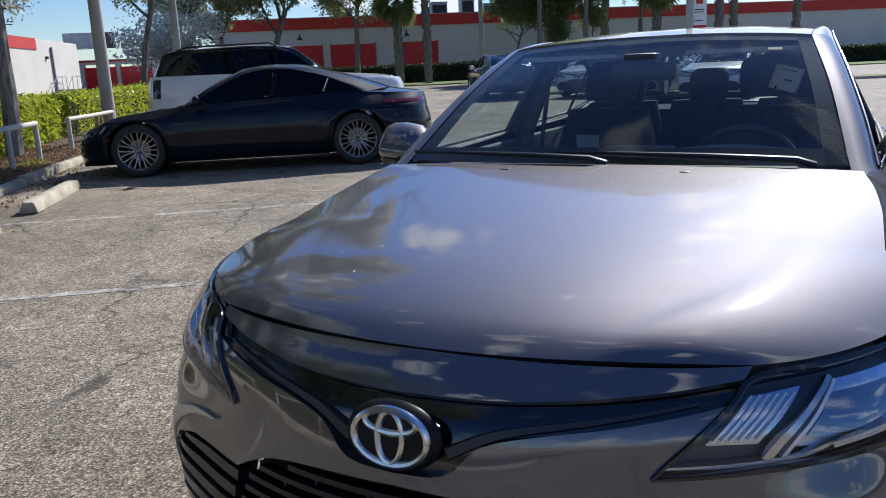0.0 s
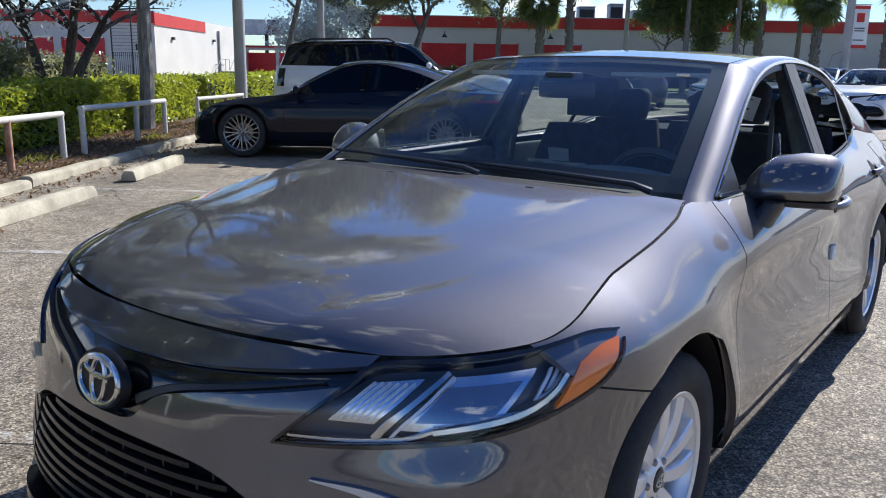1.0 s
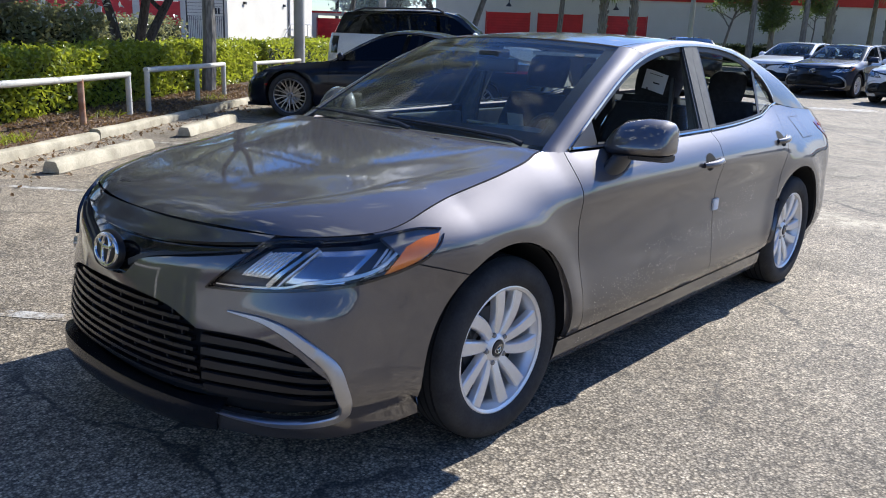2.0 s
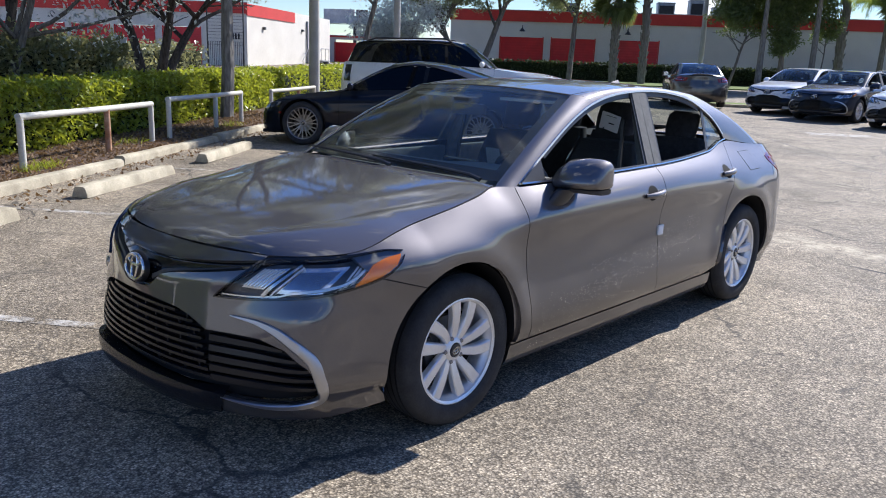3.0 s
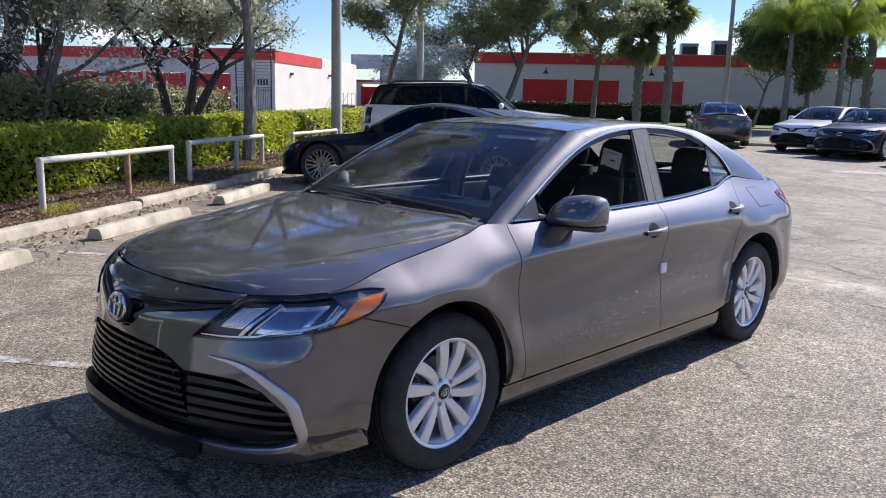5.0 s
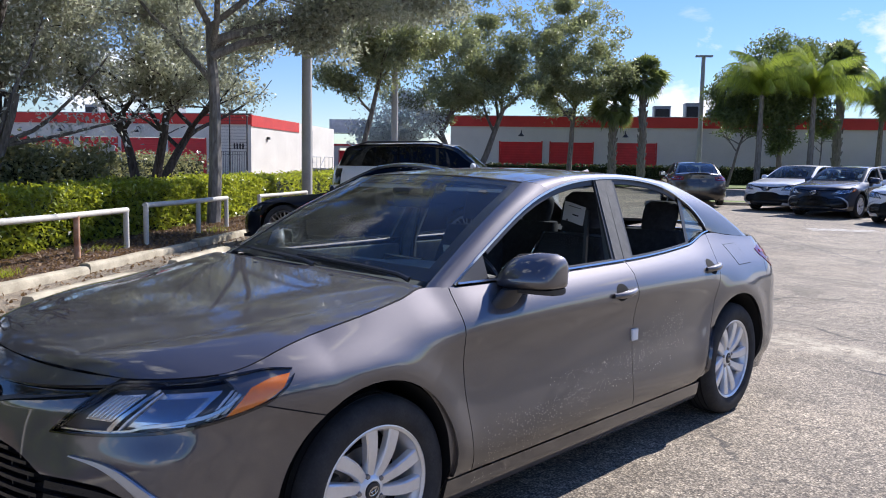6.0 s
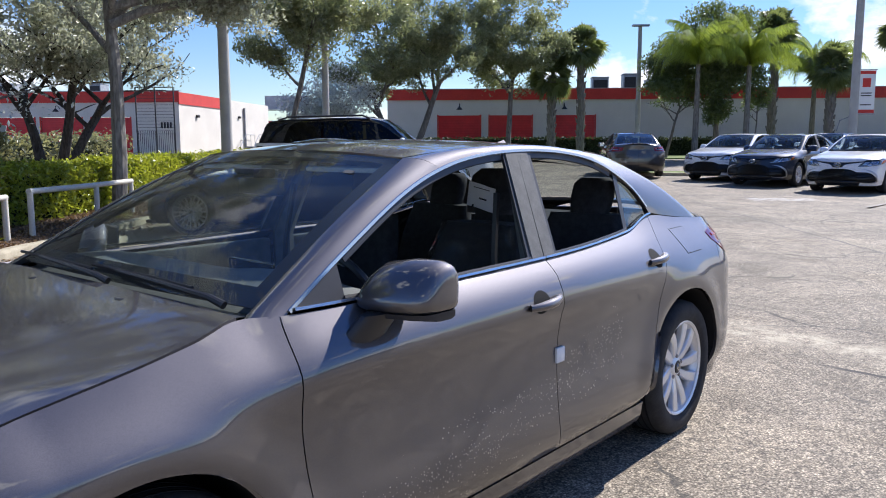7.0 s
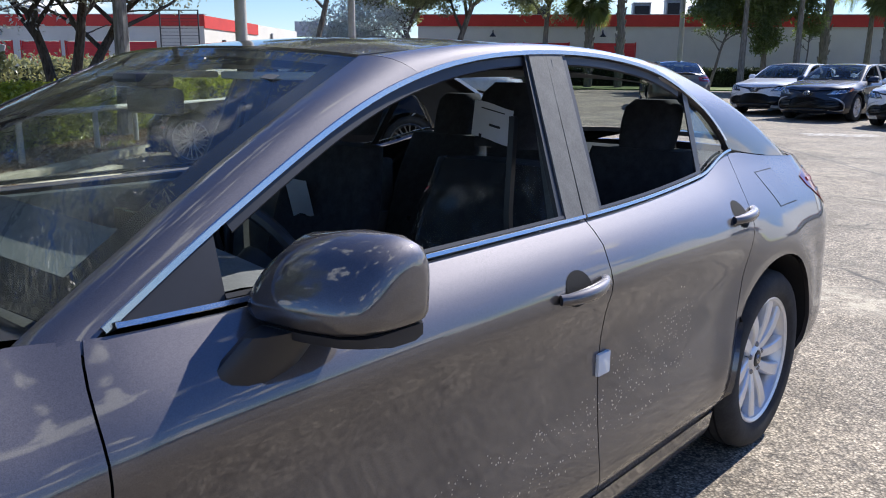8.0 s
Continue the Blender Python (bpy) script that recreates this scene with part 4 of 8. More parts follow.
def wall_hedge():
    r = np.random.default_rng(8)
    t = thing("far_hedge", "hedge along the storage wall, leaves darkened for the wall's shade", "hedge", kind="stuff")
    # near-black core stands in for the shade inside the foliage
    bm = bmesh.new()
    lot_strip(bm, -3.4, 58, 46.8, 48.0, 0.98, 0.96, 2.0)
    part("core", bm, CORE_SHADE, t)
    pts = [lot(r.uniform(-3.5, 58), 46.7 + r.normal(0, 0.07) if r.random() < 0.6 else r.uniform(46.7, 48.0), 0).translation + Vector((0, 0, z)) for z in
           np.concatenate([r.uniform(0.05, 1.06, 7200), r.normal(1.05, 0.06, 3600)])]
    leaves("foliage", pts, 0.20, FAR_SHADE_LEAF, t, seed=8, aspect=0.6)


wall_hedge()
# low dark shrubs below the left storage building
hedge("shrub_row", "low dark shrubs under the trees", -19.0, -17.0, 13.0, 36.0, 1.25, 5000, 0.2, BUSH_LEAF, 9, 0.25, "shrub")


def limb(bm, p, d, length, r0, r1, rng, bend=0.25, n=6):
    """A tapered wandering limb; returns its points."""
    pts, radii = [Vector(p)], [r0]
    d = Vector(d).normalized()
    for k in range(n):
        d = (d + Vector((rng.uniform(-bend, bend), rng.uniform(-bend, bend), rng.uniform(-bend * 0.4, bend * 0.6))) * 0.6).normalized()
        pts.append(pts[-1] + d * length / n)
        radii.append(r0 + (r1 - r0) * (k + 1) / n)
    tube(bm, pts, radii, 8 if r0 > 0.05 else 5)
    return pts, d


def tree(name, label, m, stems, crown, leaf_count, leaf_size, leaf, seed, radius=0.14, spread=1.0, bark=None, droop=0.3, clump=0.36, arms=()):
    """A broadleaf tree: stems (lean x, lean y, height), a crown box (half x, half y, z0, z1) filled from the twigs' ends."""
    rng = random.Random(seed)
    t = thing(name, label, "tree", m, "trees")
    bm = bmesh.new()
    tips = []
    hx, hy, z0, z1 = crown
    for sx, sy, sh in stems:
        pts, d = limb(bm, (sx * 0.12, sy * 0.12, -0.15), (sx * 0.35, sy * 0.35, 1.0), sh, radius, radius * 0.62, rng, 0.16, 7)
        for k in range(5):
            a = 2 * math.pi * (k + rng.random() * 0.7) / 5
            q = pts[-1 - (k % 3)]
            ln = rng.uniform(0.5, 0.9) * max(hx, hy) * spread
            l1, d1 = limb(bm, q, (math.cos(a) * 0.9, math.sin(a) * 0.9, rng.uniform(0.5, 1.3)), ln, radius * 0.45, radius * 0.18, rng, 0.35, 6)
            for j in range(5):
                b = a + rng.uniform(-1.3, 1.3)
                q2 = l1[rng.choice((2, 3, 4, 5, 6))]
                l2, _ = limb(bm, q2, (math.cos(b), math.sin(b), rng.uniform(-0.1, 1.0)), ln * rng.uniform(0.4, 0.8), radius * 0.16, 0.012, rng, 0.4, 4)
                tips += l2[1:]
    back = m.to_3x3().inverted()
    for arm in arms:
        q = [back @ Vector(p) for p in arm]
        tube(bm, q, [0.095 - 0.065 * k / (len(q) - 1) for k in range(len(q))], 8)
        for p in q[2:]:
            for _ in range(3):
                l2, _d = limb(bm, p, (rng.uniform(-1, 1), rng.uniform(-1, 1), rng.uniform(-0.2, 0.9)), 1.1, 0.025, 0.01, rng, 0.4, 4)
                tips += l2[1:]
    part("trunk", bm, bark or BARK, t)
    r = np.random.default_rng(seed)
    tip = np.array([tuple(p) for p in tips])
    # more twig ends spread unevenly through the crown
    e = r.normal(size=(150, 3))
    e *= (r.random((150, 1)) ** 0.45 / np.linalg.norm(e, axis=1)[:, None])
    extra = e * np.array([hx, hy, (z1 - z0) / 2]) * 0.92 + np.array([0, 0, (z0 + z1) / 2])
    tip = np.vstack([tip, extra])
    tip = tip[(np.abs(tip[:, 0]) < hx) & (np.abs(tip[:, 1]) < hy) & (tip[:, 2] > z0) & (tip[:, 2] < z1)]
    share = r.lognormal(0.0, 0.95, len(tip))
    pick = tip[r.choice(len(tip), leaf_count, p=share / share.sum())]
    ball = r.normal(size=(leaf_count, 3))
    ball *= (r.random((leaf_count, 1)) ** 0.5 / np.linalg.norm(ball, axis=1)[:, None])
    pts = pick + ball * np.array([1.0, 1.0, 0.7]) * clump * 1.75
    leaves("crown", pts, leaf_size, leaf, t, seed=seed, aspect=0.42, droop=droop, up=0.25)
    return t


# the pale-leaved trees over the hedge
tree("oak_tree", "slender street tree with grey-green leaves in the hedge strip", lot(-5.86, 12.41, 0.08), ((0.15, 0.1, 4.2),), (5.4, 6.2, 3.3, 10.6), 96000, 0.12, GREY_LEAF, 11, 0.155, spread=1.15, bark=PALE_BARK,
     arms=(((0.02, 0.03, 3.4), (0.31, 0.56, 3.69), (0.88, 1.61, 3.98), (1.32, 2.41, 4.32), (1.89, 3.45, 4.66), (2.36, 4.31, 5.2)), ((0.02, 0.03, 3.7), (0.8, 1.4, 4.25), (1.9, 3.1, 4.75), (2.9, 4.7, 5.2), (3.6, 5.8, 5.6))))
tree("buttonwood_tree", "silvery many-stemmed tree above the shrubs", lot(-9.9, 9.4, 0.08), ((-1.2, -0.5, 4.6), (0.9, 0.4, 6.0), (0.1, 1.3, 5.2), (0.3, -1.2, 4.2)), (4.2, 4.4, 3.0, 13.5), 66000, 0.135, SILVER_LEAF, 12, 0.15, bark=SHADE_BARK)
tree("buttonwood_tree", "silvery many-stemmed tree above the shrubs", lot(-9.4, 4.8, 0.08), ((-1.0, 0.6, 4.4), (1.1, -0.3, 5.8), (0.0, -1.2, 5.0)), (4.0, 4.2, 3.1, 13.0), 58000, 0.135, SILVER_LEAF, 13, 0.15, bark=SHADE_BARK)
tree("oak_tree", "oak behind the hedge, stems darkened for shade", lot(-10.6, 18.4, 0.08), ((-1.0, 0.2, 2.7), (0.8, -0.6, 3.0), (0.4, 1.0, 2.8)), (3.6, 3.6, 3.0, 8.0), 34000, 0.14, GREY_LEAF, 14, 0.16, bark=SHADE_BARK)
tree("oak_tree", "oak with open grey-green crown beside the lot", lot(-6.65, 27.2, 0.08), ((0.1, 0.2, 4.6),), (3.4, 3.6, 3.5, 10.0), 36000, 0.15, OAK_LEAF, 15, 0.13)
tree("oak_tree", "forked oak before the storage building", lot(-3.6, 38.5, 0.05), ((-1.2, 0.3, 3.6), (1.4, 0.1, 4.4)), (4.8, 4.6, 3.4, 11.6), 46000, 0.19, OAK_LEAF, 16, 0.19)
tree("oak_tree", "oak with drooping crown before the storage building", lot(1.6, 42.5, 0.05), ((0.2, 0.1, 5.2),), (3.4, 3.4, 3.2, 11.2), 38000, 0.18, OAK_LEAF, 17, 0.17)
tree("oak_tree", "oak behind the hedge near the building corner", lot(-12.5, 13.5, 0.08), ((-0.6, 0.2, 2.8), (0.9, 0.6, 3.0)), (3.4, 3.4, 2.9, 7.6), 26000, 0.15, GREY_LEAF, 18, 0.15, bark=SHADE_BARK)
tree("oak_tree", "oak at the edge of the planted strip", lot(-7.2, -1.5, 0.08), ((-0.5, 0.2, 3.6), (0.9, 0.6, 4.2)), (3.4, 3.6, 3.2, 9.6), 34000, 0.13, OAK_LEAF, 19, 0.15)
tree("small_tree", "thin pale shrub tree by the far fence", lot(-6.9, 36.0, 0.05), ((0.3, 0.2, 2.0), (-0.6, 0.2, 1.9)), (2.4, 2.4, 1.4, 4.8), 7000, 0.18, SILVER_LEAF, 20, 0.07)
tree("broadleaf_tree", "dense dark green broadleaf tree behind the palms", lot(13.0, 42.6, 0.05), ((0.1, 0.1, 3.6), (0.4, 0.2, 3.9)), (2.6, 2.4, 3.6, 8.9), 30000, 0.20, BROAD_LEAF, 21, 0.13, clump=0.42)
tree("broadleaf_tree", "dark green broadleaf tree beside the palms", lot(10.3, 42.4, 0.05), ((0.1, 0.1, 3.0),), (1.5, 1.4, 3.0, 6.4), 9000, 0.19, BROAD_LEAF, 22, 0.09, clump=0.34)
tree("small_tree", "low leafy sprout between the palm trunks", lot(12.7, 41.6, 0.05), ((0.1, 0.0, 2.4),), (0.85, 0.8, 1.9, 4.0), 2600, 0.18, BROAD_LEAF, 23, 0.05, clump=0.22)
tree("small_tree", "low leafy sprout between the palm trunks", lot(14.9, 42.4, 0.05), ((0.1, 0.0, 3.0),), (0.8, 0.8, 2.8, 5.4), 2600, 0.18, BROAD_LEAF, 24, 0.05, clump=0.26)


def bare_limb_tree():
    """The leaning small tree with long bare limbs above the shrubs."""
    t = thing("leaning_tree", "leaning small tree with bare grey limbs", "tree", lot(-8.3, 8.6, 0.08), "trees")
    rng = random.Random(33)
    bm = bmesh.new()
    limb(bm, (0, 0, -0.1), (0.25, 0.2, 1), 2.6, 0.09, 0.05, rng, 0.2, 7)
    tips = []
    for d in ((1.0, 0.6, 0.5), (1.2, 1.0, 0.35), (-0.8, 0.3, 0.8), (0.2, -0.9, 0.7), (0.6, 0.3, 1.2)):
        p, _ = limb(bm, (0.3, 0.25, 1.5), d, 2.6, 0.045, 0.012, rng, 0.3, 8)
        tips += p[3:]
    part("trunk", bm, BARK, t)
    r = np.random.default_rng(34)
    tp = np.array([tuple(p) for p in tips])
    leaves("crown", tp[r.integers(0, len(tp), 1500)] + r.normal(size=(1500, 3)) * 0.25, 0.09, SILVER_LEAF, t, seed=35)


bare_limb_tree()


def fan_palm(m, h, r, seed):
    """A cabbage palm: a booted trunk and a round head of fan leaves."""
    rng = random.Random(seed)
    t = thing("fan_palm", "cabbage palm with a rough trunk and fan leaves", "palm tree", m, "palms")
    bm = bmesh.new()
    pts = [(rng.uniform(-0.012, 0.012) * k, rng.uniform(-0.012, 0.012) * k, h * k / 8 - (0.1 if k == 0 else 0)) for k in range(9)]
    tube(bm, pts, [r * (1.1 - 0.15 * k / 8) + 0.02 * (k % 2) for k in range(9)], 10)
    # old leaf bases that stand off the trunk
    for k in range(64):
        a, z = k * 2.4, h * (0.10 + 0.88 * k / 64)
        d, rr = Vector((math.cos(a), math.sin(a), 0)), r * 0.92
        tube(bm, [d * rr + Vector((0, 0, z - 0.10)), d * (rr + 0.05) + Vector((0, 0, z + 0.06)), d * (rr + rng.uniform(0.07, 0.13)) + Vector((0, 0, z + rng.uniform(0.12, 0.22)))], [0.07, 0.055, 0.025], 5)
    part("trunk", bm, PALM_BARK, t)
    bm = bmesh.new()
    top = Vector(pts[-1])
    for k in range(76):
        a, el = rng.uniform(0, 2 * math.pi), rng.uniform(-1.0, 1.45)
        d = Vector((math.cos(a) * math.cos(el), math.sin(a) * math.cos(el), math.sin(el)))
        stalk = rng.uniform(0.35, 0.85)
        c = top + d * stalk
        tube(bm, [top, c], [0.02, 0.012], 4, False)
        side = d.cross(Vector((0, 0, 1)))
        side = side.normalized() if side.length > 0.05 else Vector((1, 0, 0))
        side = Matrix.Rotation(rng.uniform(-1.1, 1.1), 3, d) @ side
        nrm = side.cross(d)
        L = rng.uniform(0.70, 0.98)
        for s in range(-6, 7):
            g = s / 6 * 1.25
            dd = (d * math.cos(g) + side * math.sin(g) + nrm * 0.1 * abs(s) / 6).normalized()
            e = c + dd * L * (1 - 0.18 * abs(s) / 6) + Vector((0, 0, -0.06 - 0.22 * rng.random()))
            w = side * 0.058 * math.cos(g) + d * 0.058 * math.sin(-g)
            mid = c + dd * L * 0.55
            f = [bm.verts.new(x) for x in (c, mid + w, e, mid - w)]
            bm.faces.new(f)
    part("crown", bm, PALM_LEAF, t, smooth=False)
    return t


def feather_palm(m, h, r, seed):
    """A slim palm with arching feather fronds."""
    rng = random.Random(seed)
    t = thing("feather_palm", "slim palm with arching light green fronds", "palm tree", m, "palms")
    bm = bmesh.new()
    tube(bm, [(0, 0, -0.1), (0.02, 0.01, h * 0.5), (0.03, 0.0, h)], [r * 1.25, r, r * 0.7], 12)
    part("trunk", bm, PALM_BARK, t)
    bm = bmesh.new()
    top = Vector((0.03, 0, h))
    for k in range(40):
        a, el = 2 * math.pi * (k * 0.382 + rng.random() * 0.1), rng.uniform(0.55, 1.55)
        bow = rng.uniform(0.16, 0.34)
        out = Vector((math.cos(a), math.sin(a), 0))
        L, n = rng.uniform(2.5, 3.6), 10
        pts, p, ang = [top], top.copy(), el
        for s in range(n):
            p = p + (out * math.cos(ang) + Vector((0, 0, math.sin(ang)))) * L / n
            ang = max(ang - bow * (0.45 + 0.11 * s), -1.45)
            pts.append(p.copy())
        tube(bm, pts, [0.02 - 0.0016 * i for i in range(n + 1)], 4, False)
        side = out.cross(Vector((0, 0, 1)))
        for i in range(1, n + 1):
            for q in range(4):
                c = pts[i - 1].lerp(pts[i], q / 4)
                along = (pts[i] - pts[i - 1]).normalized()
                for sg_ in (-1, 1):
                    ll = 0.66 * math.sin(math.pi * (i + q / 4) / (n + 1.6)) + 0.15
                    e = c + (side * sg_ * 0.55 + along * 0.45 + Vector((0, 0, -0.75 - 0.35 * rng.random()))).normalized() * ll
                    w = along * 0.026
                    bm.faces.new([bm.verts.new(x) for x in (c - w, c + w, e)])
    part("crown", bm, FEATHER_LEAF, t, smooth=False)
    return t


for k, (a_, b_, h_) in enumerate(((5.8, 44.0, 6.1), (4.15, 44.0, 4.5), (16.4, 44.0, 6.9), (18.75, 42.0, 4.7), (22.0, 41.0, 6.4), (24.5, 44.0, 5.6), (28.0, 43.0, 6.2))):
    fan_palm(lot(a_, b_, 0.05), h_, 0.20, 60 + k)
for k, (a_, b_, h_) in enumerate(((11.3, 40.0, 5.0), (13.85, 40.0, 4.9), (18.6, 44.0, 4.7))):
    feather_palm(lot(a_, b_, 0.05), h_, 0.14, 70 + k)

# dry leaves on the mulch and along the kerb
r_ = np.random.default_rng(90)
pts = [lot(r_.uniform(-6.1, -4.66), r_.uniform(-3, 14), 0.095).translation for _ in range(6500)] + [lot(-4.5 + abs(r_.normal(0, 0.35)), r_.uniform(-1, 12), 0.008).translation for _ in range(420)]
litter = leaves("leaf_litter", pts, 0.07, DRY_LEAF, None, seed=91, aspect=0.5, up=1.5)
tagged(litter, "dry brown leaf litter on mulch and asphalt", "leaves", kind="stuff")

# a tuft of grass and a few weeds behind the kerb
r_ = np.random.default_rng(95)
bm = bmesh.new()
for a0, b0, n_, sp in ((-4.98, 4.9, 150, 0.16), (-5.3, 7.6, 60, 0.2), (-5.0, 10.6, 70, 0.22), (-5.2, 1.4, 80, 0.2)):
    for _ in range(n_):
        p = lot(a0 + r_.normal(0, sp * 0.5), b0 + r_.normal(0, sp), 0.085).translation
        lean = Vector((r_.normal(0, 0.05), r_.normal(0, 0.05), r_.uniform(0.05, 0.14)))
        w_ = Vector((r_.normal(0, 1), r_.normal(0, 1), 0)).normalized() * 0.004
        f = [bm.verts.new(x) for x in (p - w_, p + w_, p + lean * 0.6 + w_ * 0.6, p + lean + Vector((lean.x, lean.y, 0)) * 0.6, p + lean * 0.6 - w_ * 0.6)]
        bm.faces.new(f)
tuft = part("grass_tufts", bm, HEDGE_LEAF, None, smooth=False)
tagged(tuft, "sparse green grass tufts in the mulch", "grass", kind="stuff")

# ---- car bodies ----
# A car's skin is wrapped: w runs from the middle of the nose (0) round the corner (1), back along the side in metres, and
# round the tail; z is the height. Every panel is a piece of that skin, cut by four curves.
class Body:
    def __init__(self, s):
        self.s = s
        self.yc, self.yr = s["yc"], s["yr"]
        self.wr = 1 + self.yr - self.yc
        self.zt, self.xb, self.prof = pch(*s["zt"]), pch(*s["xb"]), pch(*s["prof"])
        self.yf, self.nf, self.yrear = pch(*s["yf"]), pch(*s["nf"]), pch(*s["yrear"])
        self.wid, self.belt, self.arch = pch(*s["wid"]), s["belt"], s["arch"]
        self.knee = s["knee"]
        self.crest = pch(*s["crest"]) if "crest" in s else None
        self.haunch = pch(*s["haunch"]) if "haunch" in s else None

    def side(self, y, z):
        zb, k0 = self.zt(1 + y - self.yc), self.knee
        zn = z if z <= k0 else k0 + (z - k0) * (self.belt - k0) / max(zb - k0, 0.02)
        t = min(max((zn - k0) / (self.belt - k0), 0), 1)
        x = self.prof(zn) * self.wid(y) + (self.xb(y) - self.prof(self.belt)) * t * t * (3 - 2 * t)
        if self.haunch:
            # over the wheels the crease of the doors melts into a rounded bulge
            f = max(1.0 - max((y - 0.02) / 0.42, 0.0), 0.0) + 0.85 * max(1.0 - max((2.95 - y) / 0.62, 0.0), 0.0)
            f = min(f, 1.0)
            x += (self.haunch(zn) - self.prof(zn)) * f * f * (3 - 2 * f)
        for ay, az, ar in self.arch:
            d = math.hypot(y - ay, z - az) - ar - 0.035
            x += 0.014 * math.exp(-(d / 0.07) ** 2) * min(max((z - 0.25) / 0.2, 0), 1)
        return x

    def corner(self, w, z):
        """The nose in plan, from its middle (w = 0) round to the side (w = 1)."""
        p, n = w * math.pi / 2, self.nf(z)
        crest = self.crest(z) * math.exp(-((w - 0.71) / 0.205) ** 2) * (1 - w ** 8) if self.crest else 0.0
        return self.side(self.yc, z) * math.sin(p) ** (2 / n), self.yc - (self.yc - self.yf(z)) * max(math.cos(p), 0) ** (2 / n) - crest

    def skin(self, w, z):
        sg_ = -1 if w < 0 else 1
        w = abs(w)
        if w < 1:
            x, y = self.corner(w, z)
            if self.crest and w > 0.71:
                # a flat flank from the corner's edge back to the arch, where the bumper stands out
                u, (cx, cy), xs = (w - 0.71) / 0.29, self.corner(0.71, z), self.side(self.yc, z)
                k = min(max(self.crest(z) / 0.07, 0.0), 1.0)
                k = k * k * (3 - 2 * k)
                bx = (1 - u) ** 2 * cx + 2 * u * (1 - u) * xs + u * u * xs
                by = (1 - u) ** 2 * cy + 2 * u * (1 - u) * (self.yc + (cy - self.yc) * 0.42) + u * u * self.yc
                x, y = x + (bx - x) * k, y + (by - y) * k
            return (sg_ * x, y, z)
        if w <= self.wr:
            y = self.yc + w - 1
            return (sg_ * self.side(y, z), y, z)
        p, n = min(w - self.wr, 1) * math.pi / 2, self.s["nr"]
        return (sg_ * self.side(self.yr, z) * max(math.cos(p), 0) ** (2 / n), self.yr + (self.yrear(z) - self.yr) * math.sin(p) ** (2 / n), z)

    def wx(self, x, z):
        return math.asin(min((x / self.side(self.yc, z)) ** (self.nf(z) / 2), 1)) * 2 / math.pi

    def wy(self, y, z):
        if y >= self.yc:
            if y <= self.yr:
                return 1 + y - self.yc
            return self.wr + math.asin(min(((y - self.yr) / (self.yrear(z) - self.yr)) ** (self.s["nr"] / 2), 1)) * 2 / math.pi
        lo, hi = 0.3, 1.0
        for _ in range(36):
            mid = (lo + hi) / 2
            lo, hi = (mid, hi) if self.skin(mid, z)[1] < y else (lo, mid)
        return (lo + hi) / 2

    def at(self, pts):
        """Points on the skin given as ('x' or 'y' or 'w', value, z)."""
        return [({"x": self.wx, "y": self.wy}[k](v, z) if k != "w" else v, z) for k, v, z in pts]

    def side_at(self, pts):
        return [(self.wy(y, z), z) for y, z in pts]

    def arc(self, which, a0, a1, n=20, grow=0.0):
        ay, az, ar = self.arch[which]
        return self.side_at([(ay + (ar + grow) * math.cos(radians(a0 + (a1 - a0) * k / n)), az + (ar + grow) * math.sin(radians(a0 + (a1 - a0) * k / n))) for k in range(n + 1)])

    def top(self, w0, w1, n=10, drop=0.0):
        return [(w0 + (w1 - w0) * k / n, self.zt(w0 + (w1 - w0) * k / n) - drop) for k in range(n + 1)]

    def net(self, bottom, top, left, right, nu=24, nv=14, smooth=(1, 1, 1, 1)):
        n = coons(bottom, top, left, right, nu, nv, smooth)
        return np.array([[self.skin(*q) for q in row] for row in n])


def normals(P):
    du, dv = np.gradient(P, axis=0), np.gradient(P, axis=1)
    n = np.cross(du, dv)
    n /= np.linalg.norm(n, axis=2)[..., None] + 1e-12
    return n


def shell(bm, P, off=0.0, depth=0.016, gap=0.002, mirror=False, out=None):
    """A sheet-metal panel: the net P, its edges drawn in by the gap and turned inwards by depth."""
    P = np.array(P, float)
    N = normals(P)
    ref = np.array([0, P[..., 1].mean() * 0.5 + 0.7, 0.55]) if out is None else np.array(out)
    flip = (N * (P - ref)).sum(-1).mean() < 0
    if flip:
        N = -N
    P = P + N * off
    if gap:
        for sl, nx in (((0,), (1,)), ((-1,), (-2,))):
            for ax in (0, 1):
                a = P[sl[0]] if ax == 0 else P[:, sl[0]]
                b = P[nx[0]] if ax == 0 else P[:, nx[0]]
                d = np.linalg.norm(b - a, axis=1)[:, None] + 1e-9
                a += (b - a) * np.minimum(0.45, gap / d)
    if mirror:
        P, N = P * (-1, 1, 1), N * (-1, 1, 1)
        flip = not flip
    vs = grid_faces(bm, P, flip=flip)
    if depth:
        ni, nj = len(vs), len(vs[0])
        ring = [(i, 0) for i in range(ni)] + [(ni - 1, j) for j in range(1, nj)] + [(i, nj - 1) for i in range(ni - 2, -1, -1)] + [(0, j) for j in range(nj - 2, 0, -1)]
        low = [bm.verts.new(P[i, j] - N[i, j] * depth) for i, j in ring]
        for k in range(len(ring)):
            k2 = (k + 1) % len(ring)
            a, b = vs[ring[k][0]][ring[k][1]], vs[ring[k2][0]][ring[k2][1]]
            q = [a, b, low[k2], low[k]]
            if not flip:
                q.reverse()
            try:
                bm.faces.new(q)
            except ValueError:
                pass
    return bm


def clean(bm):
    bmesh.ops.remove_doubles(bm, verts=bm.verts, dist=0.0004)
    bmesh.ops.dissolve_degenerate(bm, edges=bm.edges, dist=0.0003)
    return bm


